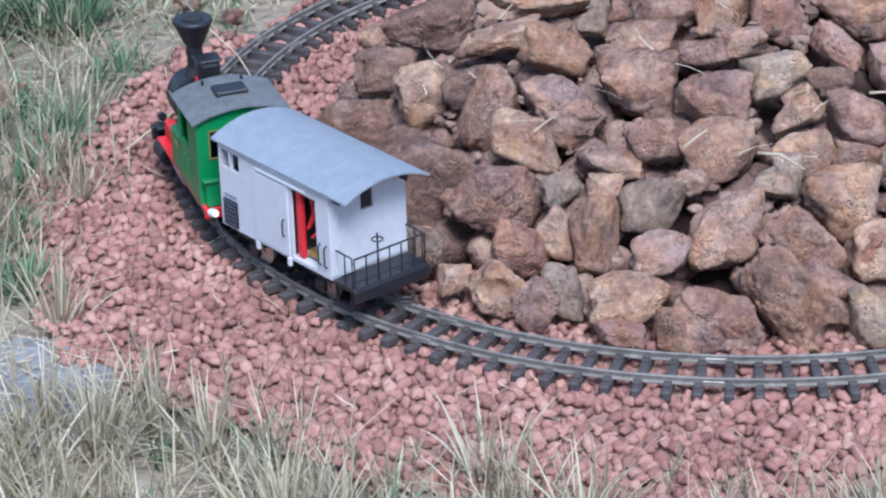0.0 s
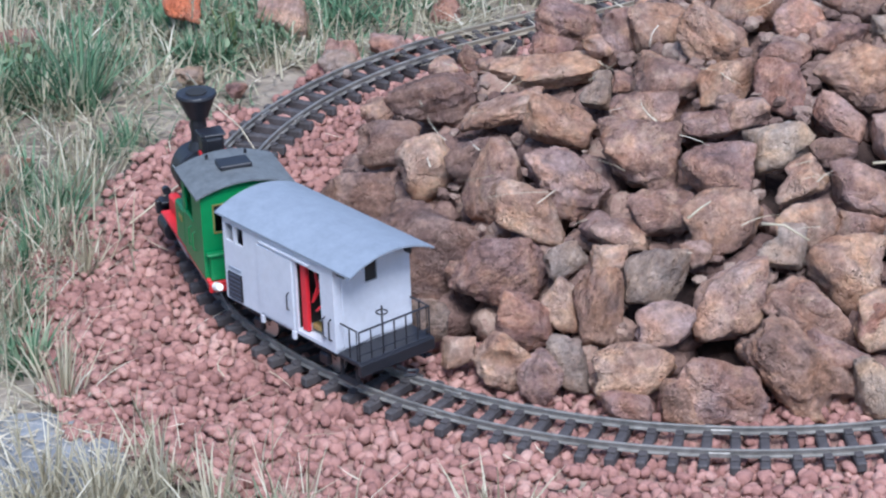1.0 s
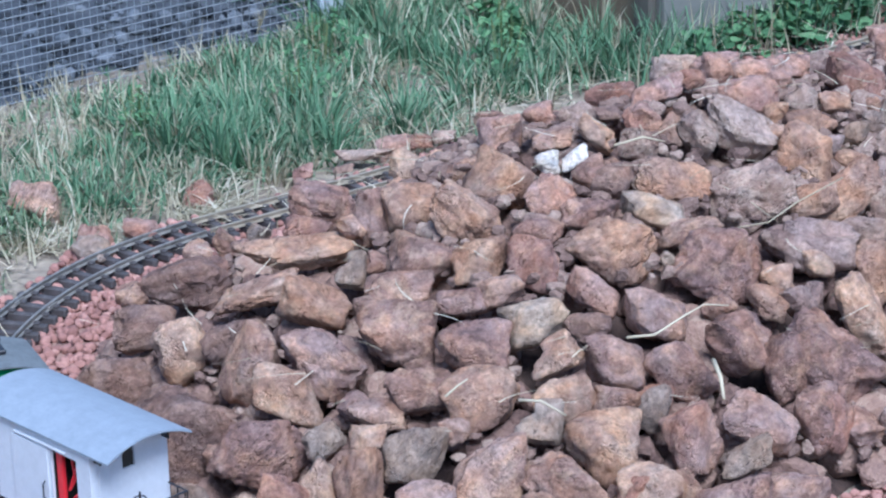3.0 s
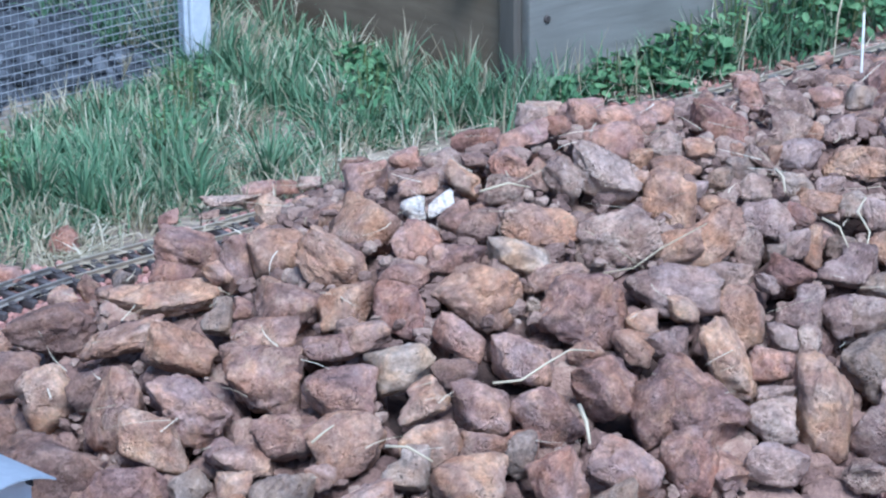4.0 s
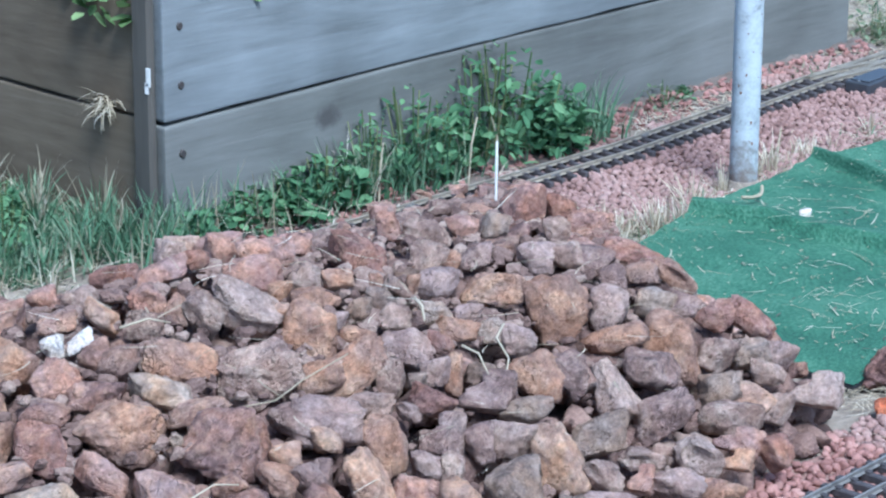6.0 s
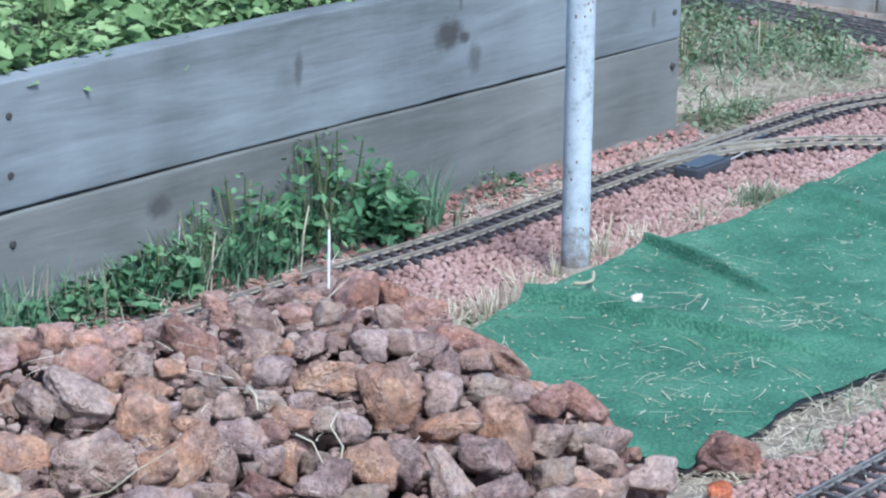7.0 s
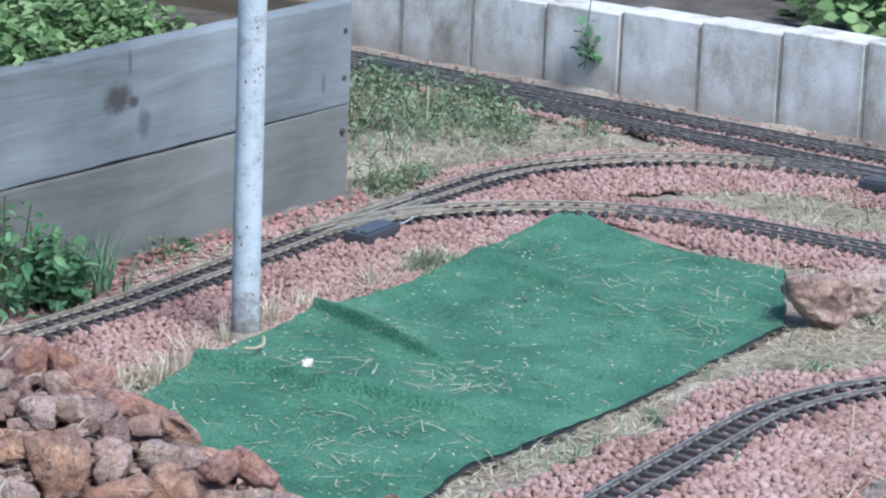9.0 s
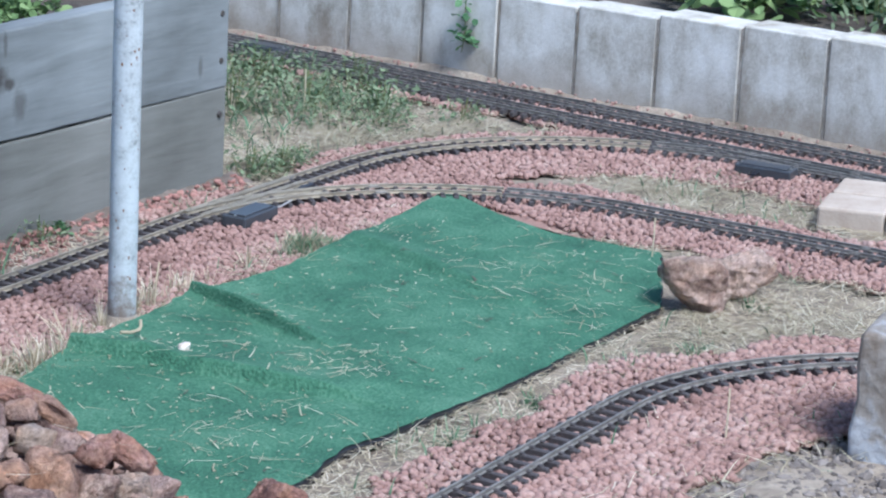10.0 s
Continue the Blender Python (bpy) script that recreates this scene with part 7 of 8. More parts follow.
part("cable", tube([(-0.03, 0.035, FLOOR + 0.072), (-0.036, 0.036, FLOOR + 0.05), (-0.030, 0.040, FLOOR + 0.038), (-0.042, 0.034, FLOOR + 0.075)], 0.0016, 6), M_CABLE, van, "looped red cable")
part("cable", tube([(-0.045, 0.030, FLOOR + 0.075), (-0.050, 0.036, FLOOR + 0.045), (-0.036, 0.040, FLOOR + 0.030)], 0.0016, 6), M_CABLE, van, "looped red cable")
part("white_bag", cyl(0.009, 0.006, 0.014, (-0.047, 0.030, FLOOR + 0.030), seg=10, bevel=0.002), M_LENS, van, "crumpled white bundle")
part("yellow_battery", box(0.018, 0.009, 0.007, (-0.036, 0.036, FLOOR + 0.010), 0.0015), M_GOLD, van, "small yellow pack")
# closed sliding door and its rail on the other side
part("sliding_door", box(0.056, 0.002, 0.082, (0.015, -BW / 2 - 0.0024, FLOOR + 0.044), 0.0006), M_CARWHITE, van)
part("door_rail", box(0.085, 0.003, 0.0025, (0.025, -BW / 2 - 0.003, FLOOR + 0.087), 0.0005), M_CARWHITE, van)
part("door_rail", box(0.085, 0.003, 0.0025, (0.0, BW / 2 + 0.003, FLOOR + 0.087), 0.0005), M_CARWHITE, van)
part("door_panel", box(0.060, 0.002, 0.080, (0.018, BW / 2 + 0.0024, FLOOR + 0.043), 0.0006), M_CARWHITE, van, "white sliding door pushed open")
part("door_handle", tube([(-0.006, BW / 2 + 0.004, FLOOR + 0.025), (-0.006, BW / 2 + 0.007, FLOOR + 0.027), (-0.006, BW / 2 + 0.007, FLOOR + 0.043), (-0.006, BW / 2 + 0.004, FLOOR + 0.045)], 0.0008, 5), M_SATIN, van)
for sx, sz, w, h in ((0.010, 0.050, 0.008, 0.006), (0.008, 0.041, 0.004, 0.005), (0.015, 0.041, 0.006, 0.005)):
    part("painted_mark", box(w, 0.0006, h, (sx, -BW / 2 - 0.0037, FLOOR + sz)), M_PRINT, van)
part("painted_mark", box(0.034, 0.0006, 0.003, (0.035, -BW / 2 - 0.0018, FLOOR + 0.072)), M_ROOFGREY, van)
for sd in (-1, 1):
    part("vent_grille", box(0.024, 0.003, 0.031, (X1 - 0.018, sd * (BW / 2 + 0.002), FLOOR + 0.018), 0.0006), M_SATIN, van, "black vent panel")
    part("painted_mark", box(0.022, 0.0006, 0.003, (X1 - 0.018, sd * (BW / 2 + 0.0018), FLOOR + 0.038)), M_ROOFGREY, van)
    for k in range(6):
        box_ = part("vent_slat", box(0.022, 0.001, 0.002, (X1 - 0.018, sd * (BW / 2 + 0.0038), FLOOR + 0.006 + 0.005 * k)), M_PRINT, van)
    part("sole_bar", box(0.225, 0.005, 0.010, (-0.003, sd * 0.036, FLOOR - 0.007), 0.001), M_SATIN, van, "black sole bar")
    for gx in (X0 + 0.010, X0 - 0.001 + 0.02):
        hand_rail(van, [(X0 + 0.006 if gx < X0 + 0.015 else X0 + 0.016, sd * (BW / 2 + 0.0015), FLOOR + 0.012), (X0 + 0.006 if gx < X0 + 0.015 else X0 + 0.016, sd * (BW / 2 + 0.005), FLOOR + 0.015), (X0 + 0.006 if gx < X0 + 0.015 else X0 + 0.016, sd * (BW / 2 + 0.005), FLOOR + 0.034), (X0 + 0.006 if gx < X0 + 0.015 else X0 + 0.016, sd * (BW / 2 + 0.0015), FLOOR + 0.037)], 0.0009)
    for ax in (-0.045, 0.070):
        part("axle_box", box(0.016, 0.007, 0.014, (ax, sd * 0.038, 0.018), 0.002), M_SATIN, van)
        part("leaf_spring", box(0.040, 0.003, 0.004, (ax, sd * 0.038, 0.028), 0.001), M_SATIN, van)
        wheel(van, ax, sd * 0.0235, 0.0145, M_STEEL, M_SATIN)
    part("step", box(0.030, 0.010, 0.0015, (X0 - 0.015, sd * 0.046, 0.014)), M_SATIN, van, "black footstep")
    part("step_hanger", box(0.0015, 0.004, 0.022, (X0 - 0.028, sd * 0.045, 0.024)), M_SATIN, van)
    part("step_hanger", box(0.0015, 0.004, 0.022, (X0 - 0.002, sd * 0.045, 0.024)), M_SATIN, van)
    part("roof_bracket", box(0.012, 0.003, 0.010, (X0 - 0.006, sd * 0.044, EAVE - 0.007), 0.001), M_SATIN, van, "black roof bracket")
    part("bottom_catch", box(0.006, 0.004, 0.010, (0.045, sd * (BW / 2 + 0.002), FLOOR - 0.003), 0.001), M_CARWHITE, van)
    part("bottom_catch", box(0.006, 0.004, 0.010, (-0.010, sd * (BW / 2 + 0.002), FLOOR - 0.003), 0.001), M_CARWHITE, van)
    # railing of the end platform
    part("railing", tube([(X0 - 0.004, sd * 0.046, FLOOR + 0.034), (X0 - 0.030, sd * 0.046, FLOOR + 0.034), (X0 - 0.030, sd * 0.046, FLOOR)], 0.0011, 6), M_SATIN, van)
    part("railing", tube([(X0 - 0.018, sd * 0.046, FLOOR), (X0 - 0.018, sd * 0.046, FLOOR + 0.034)], 0.0009, 6), M_SATIN, van)
part("end_platform", box(0.036, BW, 0.005, (X0 - 0.018, 0, FLOOR - 0.002), 0.001), M_SATIN, van, "black end platform")
part("buffer_beam", box(0.006, BW, 0.014, (X0 - 0.036, 0, FLOOR - 0.008), 0.001), M_SATIN, van)
part("railing", tube([(X0 - 0.034, -0.046, FLOOR + 0.034), (X0 - 0.034, 0.046, FLOOR + 0.034)], 0.0011, 6), M_SATIN, van)
part("railing", tube([(X0 - 0.034, -0.046, FLOOR + 0.008), (X0 - 0.034, 0.046, FLOOR + 0.008)], 0.0009, 6), M_SATIN, van)
for k in range(7):
    y = -0.046 + 0.092 * k / 6
    part("baluster", tube([(X0 - 0.034, y, FLOOR), (X0 - 0.034, y, FLOOR + 0.034)], 0.0009, 6), M_SATIN, van)
part("brake_column", tube([(X0 - 0.030, 0.012, FLOOR), (X0 - 0.030, 0.012, FLOOR + 0.052)], 0.0012, 6), M_SATIN, van)
part("brake_wheel", tube([(X0 - 0.030 + 0.006 * math.cos(a), 0.012 + 0.006 * math.sin(a), FLOOR + 0.045) for a in np.linspace(0, 6.283, 13)], 0.0009, 5), M_SATIN, van)
part("end_door", box(0.0015, 0.028, 0.080, (X0 - 0.0006, 0.026, FLOOR + 0.042), 0.0004), M_CARWHITE, van)
part("window_pane", box(0.001, 0.015, 0.021, (X0 + 0.003, -0.001, FLOOR + 0.077)), M_SMOKED, van, "dark end window")
part("coupler", tube([(X0 - 0.036, 0, 0.022), (X0 - 0.052, 0, 0.022), (X0 - 0.060, 0.009, 0.022), (X0 - 0.066, 0, 0.022), (X0 - 0.060, -0.009, 0.022), (X0 - 0.052, 0, 0.022)], 0.0018, 6), M_SATIN, van)
part("coupler", tube([(X1, 0, 0.022), (X1 + 0.016, 0, 0.022), (X1 + 0.024, 0.008, 0.022), (X1 + 0.030, 0, 0.022)], 0.0018, 6), M_SATIN, van)
part("under_box", box(0.050, 0.030, 0.014, (0.012, 0, 0.026), 0.002), M_SATIN, van)

# tank locomotive: origin under the back edge of the cab roof, x forward
loco = thing("steam_locomotive", "green and red model steam locomotive with flared black chimney", "model locomotive")
loco.matrix_basis = pose(-0.628, 0.071, 0, 0, 0, 75.5)
CW, CF, CE = 0.098, 0.043, 0.138
cab_s = [(0.040, 0.072, 0.052, 0.088)]
for sd in (-1, 1):
    w_ = part("cab_side", panel(0.082, CE - CF, 0.003, cab_s), M_LOCOGREEN, loco)
    w_.matrix_basis = pose(0.004, sd * CW / 2, CF)
    part("side_tank", box(0.040, 0.018, 0.046, (0.106, sd * (CW / 2 - 0.0075), CF + 0.0235), 0.002), M_LOCOGREEN, loco)
    part("window_trim", tube([(0.043, sd * (CW / 2 + 0.0018), CF + 0.052), (0.077, sd * (CW / 2 + 0.0018), CF + 0.052)], 0.001, 5), M_LOCOGREEN, loco)
    for hx in (0.036, 0.052):
        hand_rail(loco, [(hx, sd * (CW / 2 + 0.001), CF + 0.020), (hx, sd * (CW / 2 + 0.005), CF + 0.022), (hx, sd * (CW / 2 + 0.005), CF + 0.041), (hx, sd * (CW / 2 + 0.001), CF + 0.043)], 0.0009, M_LOCOGREEN)
    part("maker_plate", box(0.014, 0.001, 0.006, (0.100, sd * (CW / 2 + 0.0022), CF + 0.034), 0.0003), M_GOLD, loco, "small brass plate")
    part("running_board", box(0.205, 0.014, 0.004, (0.100, sd * 0.043, CF - 0.002), 0.0008), M_LOCORED, loco, "red running board")
    part("frame_plate", box(0.190, 0.003, 0.020, (0.110, sd * 0.029, 0.030), 0.0008), M_LOCORED, loco, "red frame plate")
    part("saddle_plate", box(0.076, 0.012, 0.020, (0.165, sd * 0.034, CF + 0.010), 0.002), M_LOCORED, loco)
    for ax in (0.055, 0.125):
        wheel(loco, ax, sd * 0.0255, 0.0180, M_SATIN, M_LOCORED, 10)
        part("counterweight", cyl(0.006, 0.006, 0.003, (ax, sd * 0.0315, 0.012), Matrix.Rotation(radians(90), 4, "X"), 14), M_LOCORED, loco)
    part("connecting_rod", box(0.076, 0.003, 0.004, (0.090, sd * 0.036, 0.014), 0.0008), M_STEEL, loco, "bright connecting rod")
    part("piston_rod", box(0.075, 0.003, 0.003, (0.158, sd * 0.040, 0.020), 0.0006, None, Matrix.Rotation(radians(-5), 4, "Y")), M_STEEL, loco)
    part("cylinder", cyl(0.0125, 0.0125, 0.034, (0.200, sd * 0.040, 0.024), Matrix.Rotation(radians(90), 4, "Y"), 20, None, 0.001), M_SATIN, loco)
    part("slide_bar", box(0.040, 0.003, 0.0025, (0.166, sd * 0.040, 0.027), 0.0004), M_STEEL, loco)
    part("front_step", box(0.016, 0.012, 0.0015, (0.228, sd * 0.038, 0.014)), M_SATIN, loco)
    part("spectacle", cyl(0.007, 0.007, 0.002, (0.0865, sd * 0.030, CE - 0.014), Matrix.Rotation(radians(90), 4, "Y"), 16), M_SMOKED, loco, "dark round cab window")
    hand_rail(loco, [(0.10, sd * 0.0325, 0.098), (0.20, sd * 0.0325, 0.098)], 0.0009, M_STEEL)
    part("whistle", cyl(0.0022, 0.0016, 0.007, (0.078, sd * 0.022, CE + 0.014), seg=8), M_SATIN, loco)
wb = part("cab_back", panel(CW - 0.003, CE - CF, 0.003, [(0.012, 0.034, 0.052, 0.084), (CW - 0.037, CW - 0.015, 0.052, 0.084)]), M_LOCOGREEN, loco)
wb.matrix_basis = pose(0.0055, -CW / 2 + 0.0015, CF, 0, 0, 90)
wf = part("cab_front", panel(CW - 0.003, CE - CF, 0.003), M_LOCOGREEN, loco)
wf.matrix_basis = pose(0.0845, -CW / 2 + 0.0015, CF, 0, 0, 90)
for gx in (0.006, 0.084):
    g_ = part("cab_gable", gable(CW, 0.0115, 0.003), M_LOCOGREEN, loco)
    g_.matrix_basis = pose(gx, 0, CE)
for yy_ in (-0.0255, 0.0255):
    for dy, dz, wy, wz in ((0, 0.052, 0.024, 0.0015), (0, 0.084, 0.024, 0.0015), (-0.0115, 0.068, 0.0015, 0.034), (0.0115, 0.068, 0.0015, 0.034)):
        part("window_frame", box(0.0015, wy, wz, (0.0036, yy_ + dy, CF + dz)), M_GOLD, loco, "thin brass window frame")
cr = part("cab_roof", arch_roof(0.094, 0.112, 0.013, 0.002), M_CABROOF, loco, "grey weathered barrel roof")
cr.matrix_basis = pose(-0.002, 0, CE - 0.0005)
part("roof_hatch", box(0.026, 0.036, 0.005, (0.046, 0, CE + 0.0165), 0.0012), M_SATIN, loco, "black roof vent hatch")
part("rear_ledge", box(0.010, CW, 0.004, (-0.003, 0, CF + 0.030), 0.001), M_LOCOGREEN, loco)
part("cab_bunker", box(0.008, CW - 0.006, 0.030, (-0.001, 0, CF + 0.014), 0.0015), M_LOCOGREEN, loco)
part("rear_beam", box(0.007, CW, 0.012, (-0.003, 0, CF - 0.008), 0.001), M_LOCORED, loco, "red buffer beam")
part("tail_lamp", cyl(0.004, 0.004, 0.008, (-0.010, 0, CF + 0.050), Matrix.Rotation(radians(90), 4, "Y"), 12), M_SATIN, loco)
part("cab_floor", box(0.080, CW - 0.006, 0.004, (0.045, 0, CF + 0.004)), M_SMOKED, loco)
part("backhead", cyl(0.028, 0.028, 0.008, (0.078, 0, CF + 0.040), Matrix.Rotation(radians(90), 4, "Y"), 20), M_SMOKED, loco)
for gy, gz in ((-0.010, 0.058), (0.008, 0.055), (0.000, 0.045)):
    part("gauge", cyl(0.004, 0.004, 0.002, (0.073, gy, CF + gz), Matrix.Rotation(radians(90), 4, "Y"), 12), M_LENS, loco, "white pressure gauge")
part("boiler", cyl(0.030, 0.030, 0.100, (0.140, 0, 0.086), Matrix.Rotation(radians(90), 4, "Y"), 32, None, 0.001), M_SATIN, loco, "black boiler", True)
part("smokebox", cyl(0.0315, 0.0315, 0.034, (0.202, 0, 0.086), Matrix.Rotation(radians(90), 4, "Y"), 32, None, 0.002), M_SATIN, loco)
part("smokebox_door", cyl(0.026, 0.020, 0.006, (0.222, 0, 0.086), Matrix.Rotation(radians(90), 4, "Y"), 28, None, 0.001), M_SATIN, loco)
for bx_ in (0.115, 0.150, 0.184):
    part("boiler_band", cyl(0.0308, 0.0308, 0.003, (bx_, 0, 0.086), Matrix.Rotation(radians(90), 4, "Y"), 32), M_SATIN, loco)
part("sand_dome", box(0.024, 0.026, 0.044, (0.140, 0, 0.132), 0.005, seg=2), M_SATIN, loco, "tall black sand dome")
part("dome_lid", box(0.027, 0.029, 0.003, (0.140, 0, 0.155), 0.001), M_SATIN, loco)
for sd in (-1, 1):
    part("red_cap", cyl(0.0055, 0.005, 0.002, (0.140, sd * 0.0135, 0.130), Matrix.Rotation(radians(90), 4, "X"), 16), M_CABLE, loco, "round orange-red cap")
part("steam_pipe", tube([(0.118, 0.012, 0.112), (0.118, 0.012, 0.156), (0.130, 0.012, 0.158)], 0.0018, 6), M_SATIN, loco)
part("safety_valve", cyl(0.005, 0.004, 0.020, (0.105, 0, 0.124), seg=12), M_SATIN, loco)
part("chimney_base", cyl(0.014, 0.011, 0.010, (0.196, 0, 0.120), seg=20), M_SATIN, loco)
part("chimney_stem", cyl(0.0095, 0.0090, 0.036, (0.196, 0, 0.139), seg=20), M_SATIN, loco)
part("chimney_funnel", cyl(0.0115, 0.0225, 0.026, (0.196, 0, 0.166), seg=28), M_SATIN, loco, "flared black chimney top")
part("chimney_rim", cyl(0.0235, 0.0225, 0.004, (0.196, 0, 0.1805), seg=28, bevel=0.001), M_SATIN, loco)
part("chimney_mouth", cyl(0.012, 0.012, 0.001, (0.196, 0, 0.1832), seg=20), M_SMOKED, loco)
part("headlamp", cyl(0.0075, 0.0065, 0.010, (0.211, 0, 0.136), Matrix.Rotation(radians(90), 4, "Y"), 16), M_SATIN, loco)
part("headlamp_lens", cyl(0.005, 0.005, 0.001, (0.2168, 0, 0.136), Matrix.Rotation(radians(90), 4, "Y"), 14), M_LIT, loco, "lit white lamp")
part("front_beam", box(0.008, 0.096, 0.016, (0.236, 0, 0.034), 0.001), M_SATIN, loco)
part("front_platform", box(0.020, 0.090, 0.003, (0.226, 0, 0.045), 0.0006), M_SATIN, loco)
for sd in (-1, 1):
    part("beam_lamp", cyl(0.005, 0.0045, 0.008, (0.238, sd * 0.034, 0.052), Matrix.Rotation(radians(90), 4, "Y"), 14), M_SATIN, loco)
part("coupler", tube([(0.240, 0, 0.022), (0.256, 0, 0.022), (0.262, 0.008, 0.022), (0.268, 0, 0.022), (0.262, -0.008, 0.022), (0.256, 0, 0.022)], 0.0018, 6), M_SATIN, loco)
part("firebox_pan", box(0.090, 0.044, 0.016, (0.090, 0, 0.034), 0.002), M_SATIN, loco)
part("plug", cyl(0.0055, 0.004, 0.018, (-0.016, 0.042, 0.040), Matrix.Rotation(radians(-70), 4, "Y"), 10, None, 0.001), M_LENS, loco, "white cable plug")
part("link_cable", tube([(-0.024, 0.042, 0.037), (-0.030, 0.038, 0.026), (-0.038, 0.032, 0.021)], 0.0014, 5), M_SATIN, loco)

# ---------------------------------------------------------------- lesser things
# point motors, their cables
M_BOXGREY = plain("dull_black_case", (0.045, 0.050, 0.058), rough=0.4, wear=0.2)
M_GREYCABLE = plain("grey_cable", (0.35, 0.34, 0.33), rough=0.5)


def point_motor(x, y, turn, label):
    e = thing("point_motor", label, "point motor", "point motors")
    e.matrix_basis = pose(x, y, -0.012, 0, 0, turn)
    part("case", box(0.125, 0.052, 0.022, (0, 0, 0.004), 0.003, seg=2), M_BOXGREY, e)
    part("lid", box(0.105, 0.040, 0.003, (0, 0, 0.0165), 0.001), M_BOXGREY, e)
    part("lever", box(0.012, 0.030, 0.003, (0.01, 0.036, 0.004), 0.0005), M_SATIN, e)
    for sx in (-0.055, 0.055):
        part("screw", cyl(0.0028, 0.0025, 0.002, (sx, 0.0, 0.0165), seg=8), M_STEEL, e)
    return e


pm = point_motor(2.545, 0.508, 3, "flat black point motor lying on gravel beside the switch")
point_motor(3.585, -0.10, 93, "flat black point motor at the branch junction")
point_motor(3.93, 1.39, 85, "flat black point motor beside the wall track")
part("cable", tube([(0.062, -0.01, 0.006), (0.10, -0.012, 0.006), (0.16, 0.0, 0.004), (0.23, -0.028, 0.004), (0.27, -0.05, 0.004)], 0.0018, 6), M_GREYCABLE, pm, "grey cable")

# switch rails where the branches part
sw = thing("switch_rails", "brass switch blades and check rails of the track switches", "railway switch", kind="structure")
for pts in (line((2.47, 0.588), (2.84, 0.589), 12), arc(2.47, -0.03, 0.617, 90, 58, 14)):
    xy, d, _ = resample(pts, 0.02)
    rail("check_rail", xy, d, -0.0165, M_BRASS, sw)
    rail("check_rail", xy, d, 0.0165, M_BRASS, sw)
part("frog", box(0.05, 0.010, 0.007, (2.80, 0.545, -0.0045), 0.001), M_SATIN, sw)

# two rocks at the corner of the turf
rock(2.562, -0.420, 0.026, 0.142, 0.115, 0.112, -58, 5, 4, "s", "rocks by the turf", "large brown lava rock at the turf corner")
rock(2.715, -0.448, 0.020, 0.114, 0.10, 0.088, -58, -5, 9, "s", "rocks by the turf", "reddish lava rock behind another at the turf corner")
# stray rocks in the verge
for x, y, z, s, t in ((-0.47, 0.98, 0.0, 0.06, "r"), (-0.12, 0.70, -0.01, 0.05, "r"), (-0.33, 0.74, -0.005, 0.035, "w"), (0.08, 0.75, -0.01, 0.045, "r"), (-0.66, 0.62, -0.01, 0.05, "b"), (0.40, 0.72, -0.012, 0.05, "r"), (0.58, 0.73, -0.012, 0.04, "b"), (-0.30, 0.68, -0.015, 0.03, "r"), (-0.93, 0.35, -0.01, 0.045, "r"), (-0.86, 0.62, -0.01, 0.05, "r"), (-0.95, 0.22, 0.0, 0.05, "r"), (-1.02, 0.40, 0.0, 0.06, "r"), (-0.83, 0.50, -0.01, 0.05, "r"), (-0.244, 0.918, 0.02, 0.055, "R"), (-0.117, 0.857, 0.0, 0.075, "b"), (-0.068, 0.668, -0.005, 0.045, "r"), (-0.147, 0.657, -0.01, 0.05, "g")):
    rock(x, y, z, s * 1.2, s, s * 0.8, x * 500, 0, int(abs(x) * 90), t, "stray rocks in the grass", "small reddish lava rock lying in the grass", True)

# white pebble on the turf
rock(1.722, 0.084, 0.006, 0.022, 0.017, 0.017, -30, 0, 3, "W", "white pebbles", "small white pebble on the green turf", True)

# pavers
M_PAVER = material("cream_paver", [(0.3, (0.36, 0.29, 0.23)), (0.6, (0.45, 0.38, 0.315)), (0.85, (0.50, 0.44, 0.38))], scale=18, bump=0.4, bump_scale=160, dist=0.003)
for x, y, t in ((3.340, -0.405, -78), (3.480, -0.378, -78), (3.365, -0.540, -78), (3.505, -0.513, -78)):
    p_ = part("paver", box(0.135, 0.125, 0.055, (0, 0, 0), 0.006, seg=2), M_PAVER)
    p_.matrix_basis = pose(x, y, -0.006, 1.0, -1.0, t)
    tagged(p_, "cream concrete paver laid on the soil", "paver", "pavers by the branch track")

# clods and crumbs of earth on the bare ground inside the front curve
rng = np.random.default_rng(91)
n = 6500
qx, qy = rng.uniform(1.3, 2.45, n), rng.uniform(-1.35, -0.74, n)
ok_ = ~bed_mask(qx, qy)
qx, qy = qx[ok_], qy[ok_]
qv, qt = scatter_lumps(rng, qx, qy, np.full(len(qx), -0.030), rng.uniform(0.002, 0.012, len(qx)) * rng.uniform(0.4, 1.3, len(qx)), sub=1, cuts=9)
M_CLOD = material("grey_brown_clods", [(0.1, (0.09, 0.075, 0.066)), (0.5, (0.17, 0.145, 0.128)), (0.9, (0.29, 0.255, 0.23))], scale=20, spread=0.6, per="island", obj=False)
tagged(big_mesh("earth_clods", qv, qt, M_CLOD, False), "grey-brown clods of earth on bare ground", "soil", kind="stuff")

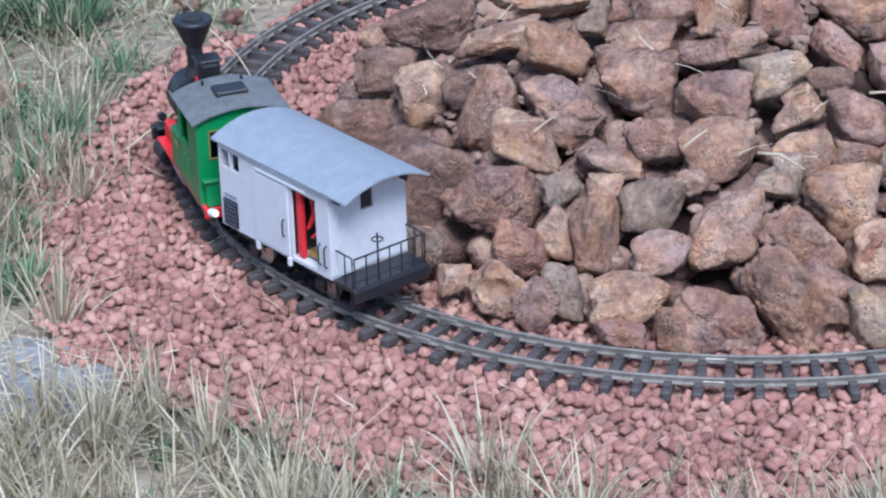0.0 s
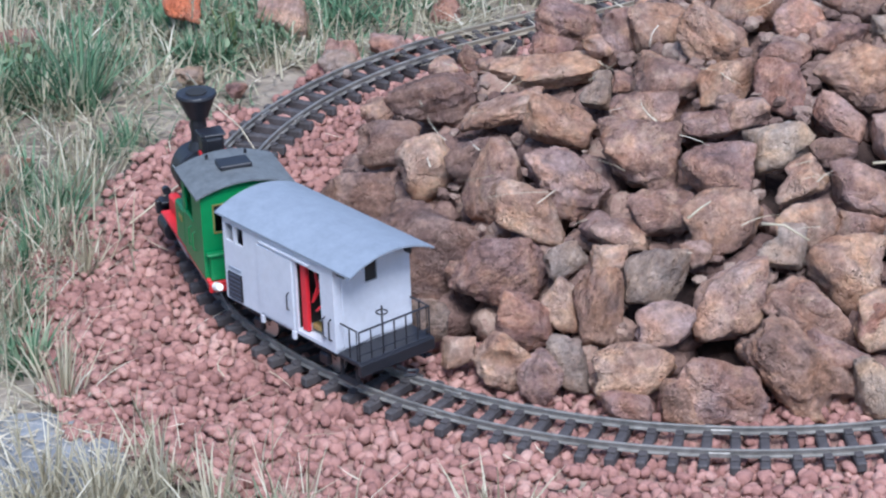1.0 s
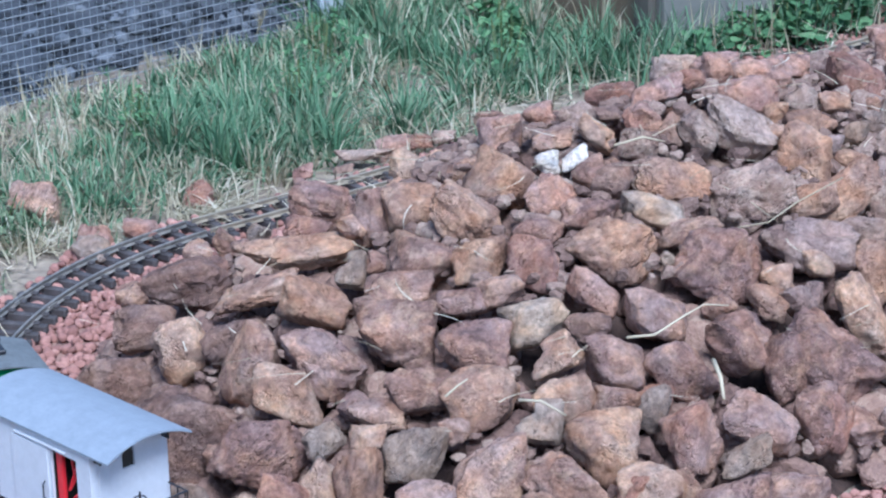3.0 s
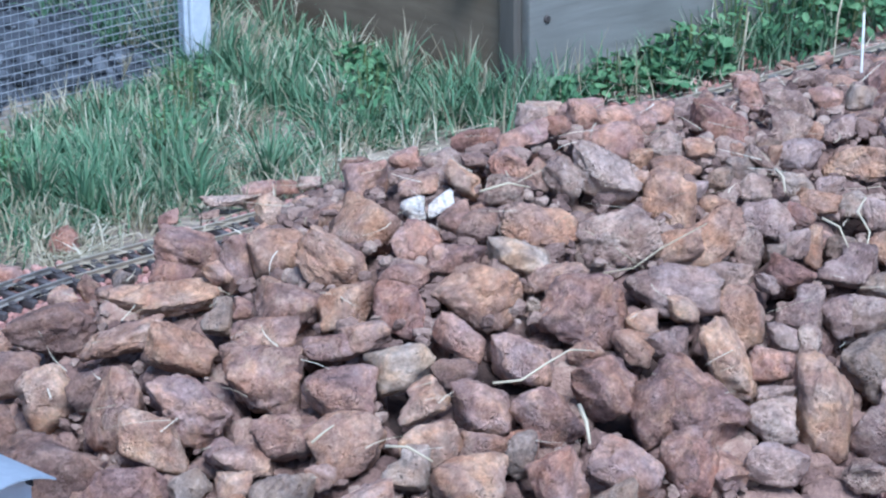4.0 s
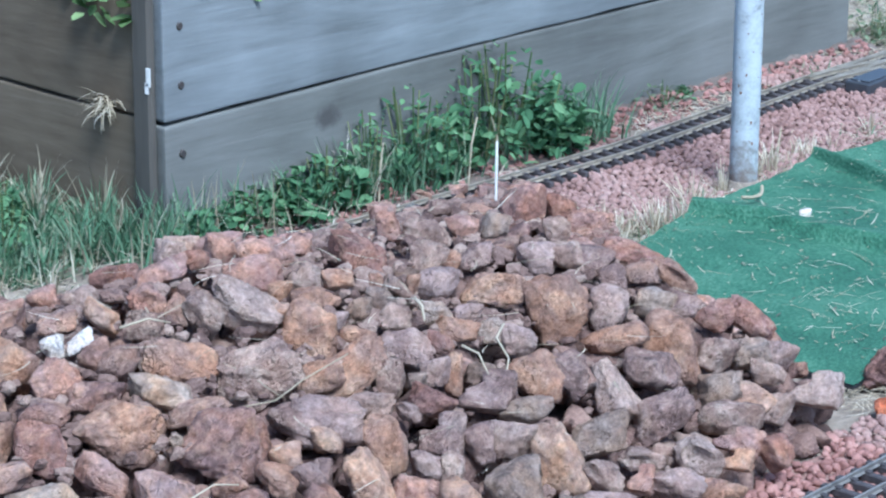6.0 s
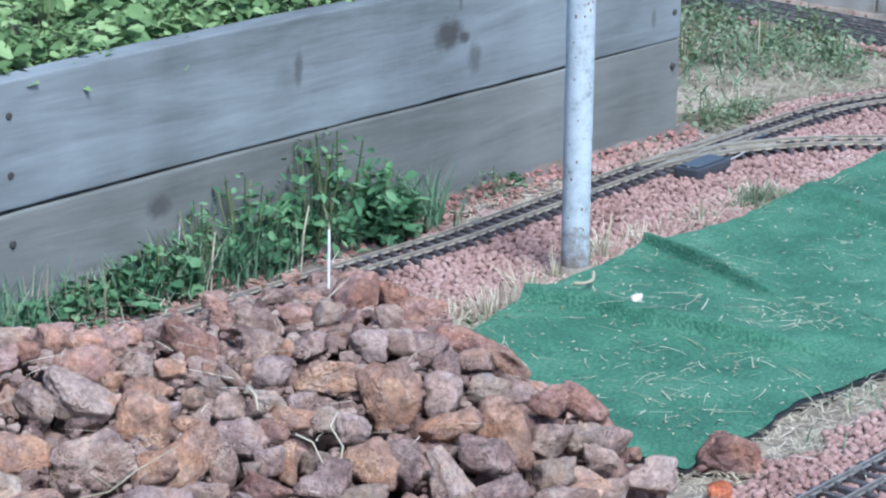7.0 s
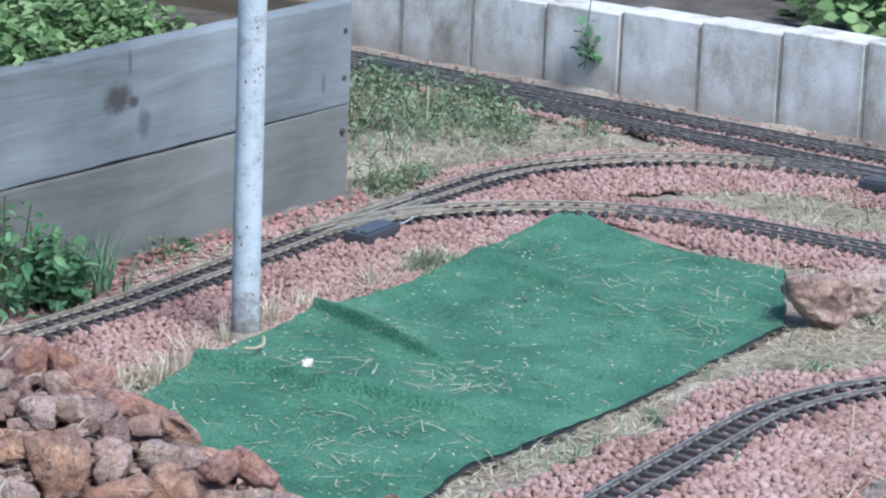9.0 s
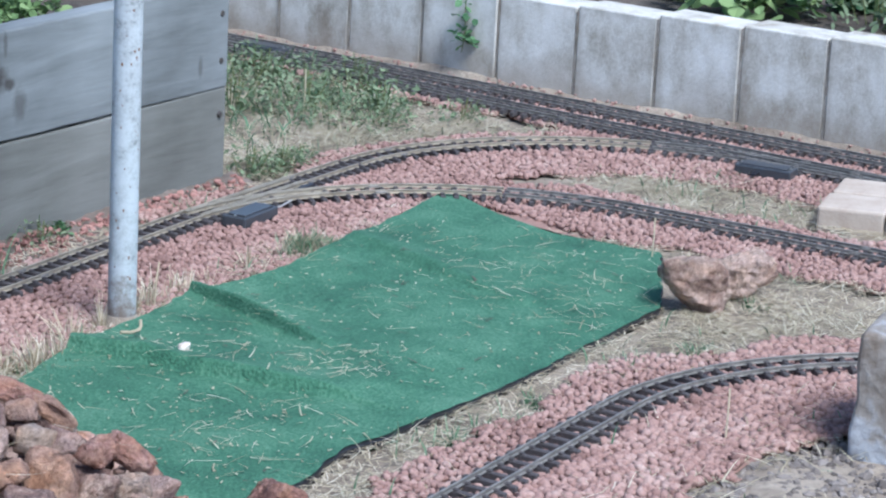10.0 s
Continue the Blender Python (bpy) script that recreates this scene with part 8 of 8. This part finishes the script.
# stone block near the front curve
M_BLOCK = material("blue_grey_stone", [(0.32, (0.14, 0.11, 0.085)), (0.48, (0.25, 0.225, 0.20)), (0.60, (0.38, 0.385, 0.40)), (0.8, (0.48, 0.50, 0.53))], scale=7, bump=0.9, bump_scale=60, dist=0.004)
bm = box(0.19, 0.15, 0.215, (0, 0, 0.0625), 0.012, seg=3)
bmesh.ops.subdivide_edges(bm, edges=bm.edges[:], cuts=3, use_grid_fill=True)
for v in bm.verts:
    v.co += Vector(noise.noise_vector(v.co * 16)) * 0.010
blk_ = part("stone_block", bm, M_BLOCK, None, smooth=True)
blk_.matrix_basis = pose(2.082, -1.018, 0, 0, 3, 8)
tagged(blk_, "upright blue-grey stone block standing in the dirt", "stone block")

# bare grey slab by the outer verge
M_SLAB = material("grey_slab", [(0.3, (0.16, 0.165, 0.17)), (0.6, (0.26, 0.27, 0.285)), (0.85, (0.36, 0.37, 0.385))], scale=14, bump=0.5, bump_scale=120, dist=0.004, obj=False)
bm = bmesh.new()
bmesh.ops.create_circle(bm, cap_ends=True, segments=26, radius=0.125)
r_ = random.Random(3)
for v in bm.verts:
    v.co *= r_.uniform(0.85, 1.12)
ret = bmesh.ops.extrude_face_region(bm, geom=bm.faces[:])
bmesh.ops.translate(bm, vec=(0, 0, 0.02), verts=[g for g in ret["geom"] if isinstance(g, bmesh.types.BMVert)])
bmesh.ops.recalc_face_normals(bm, faces=bm.faces)
sl = part("flat_stone", bm, M_SLAB)
sl.matrix_basis = pose(-0.995, -0.03, -0.040, 0, 0, 20) @ Matrix.Diagonal((0.8, 1.25, 1, 1))
tagged(sl, "flat pale grey stone half hidden by dry grass", "stone slab")

# curled white straw head and a pale straw on the turf edge
c_ = part("seed_head", tube([(1.70, 0.195, 0.016), (1.715, 0.185, 0.014), (1.735, 0.183, 0.014), (1.752, 0.192, 0.015), (1.768, 0.204, 0.018)], 0.0028, 6), M_STRAW)
tagged(c_, "curled pale dry seed head lying on the turf", "dry stalk", "dry stalks")
c_ = part("straw_stem", tube([(0.150, -0.205, 0.185), (0.21, -0.235, 0.19), (0.27, -0.22, 0.195), (0.33, -0.235, 0.215)], 0.0008, 6), M_STRAW)
tagged(c_, "long pale straw lying across the rocks", "dry stalk", "dry stalks")


def straw(pts, r, label):
    """A single long dry stalk, thinner towards its tip."""
    p = [Vector(q) for q in pts]
    v, f = tube_points(p, r, 6)
    v = [p[i // 6] + (q - p[i // 6]) * (1 - 0.5 * (i // 6) / (len(p) - 1)) for i, q in enumerate(v)]
    o = mesh_ob("straw_stem", v, f, M_STRAW, True)
    tagged(o, label, "dry stalk", "dry stalks")


CAUGHT = "pale dry stalk caught between the rocks of the heap"
straw([(-0.073, -0.308, 0.150), (-0.046, -0.323, 0.150), (-0.003, -0.320, 0.158), (0.036, -0.313, 0.160), (0.064, -0.323, 0.154)], 0.0015, CAUGHT)
straw([(-0.008, -0.375, 0.126), (-0.024, -0.403, 0.120), (-0.036, -0.421, 0.104)], 0.0030, "broad bleached dry stalk lying down the heap")
straw([(-0.281, -0.254, 0.124), (-0.265, -0.255, 0.132), (-0.251, -0.255, 0.136)], 0.0016, CAUGHT)
straw([(-0.226, -0.309, 0.122), (-0.213, -0.330, 0.124), (-0.200, -0.355, 0.112)], 0.0018, CAUGHT)
straw([(0.528, -0.160, 0.218), (0.520, -0.180, 0.214), (0.506, -0.197, 0.202)], 0.0022, "broad bleached dry stalk lying down the heap")
straw([(0.508, -0.256, 0.184), (0.517, -0.276, 0.176), (0.504, -0.303, 0.160)], 0.0016, CAUGHT)
straw([(0.590, -0.253, 0.190), (0.566, -0.262, 0.180), (0.550, -0.296, 0.166), (0.528, -0.310, 0.150)], 0.0018, "broad bleached dry stalk lying down the heap")
straw([(0.314, -0.556, 0.040), (0.361, -0.540, 0.058), (0.406, -0.524, 0.064)], 0.0022, CAUGHT)
straw([(0.140, -0.049, 0.252), (0.173, -0.062, 0.258), (0.197, -0.075, 0.250)], 0.0016, CAUGHT)
ACROSS = "long thin dry straw lying across the curved track"
straw([(-0.621, 0.370, -0.006), (-0.537, 0.412, 0.003), (-0.466, 0.453, 0.003), (-0.406, 0.482, -0.004)], 0.0012, ACROSS)
straw([(-0.361, 0.695, 0.020), (-0.382, 0.593, 0.018), (-0.380, 0.526, 0.004), (-0.396, 0.460, -0.004)], 0.0014, ACROSS)
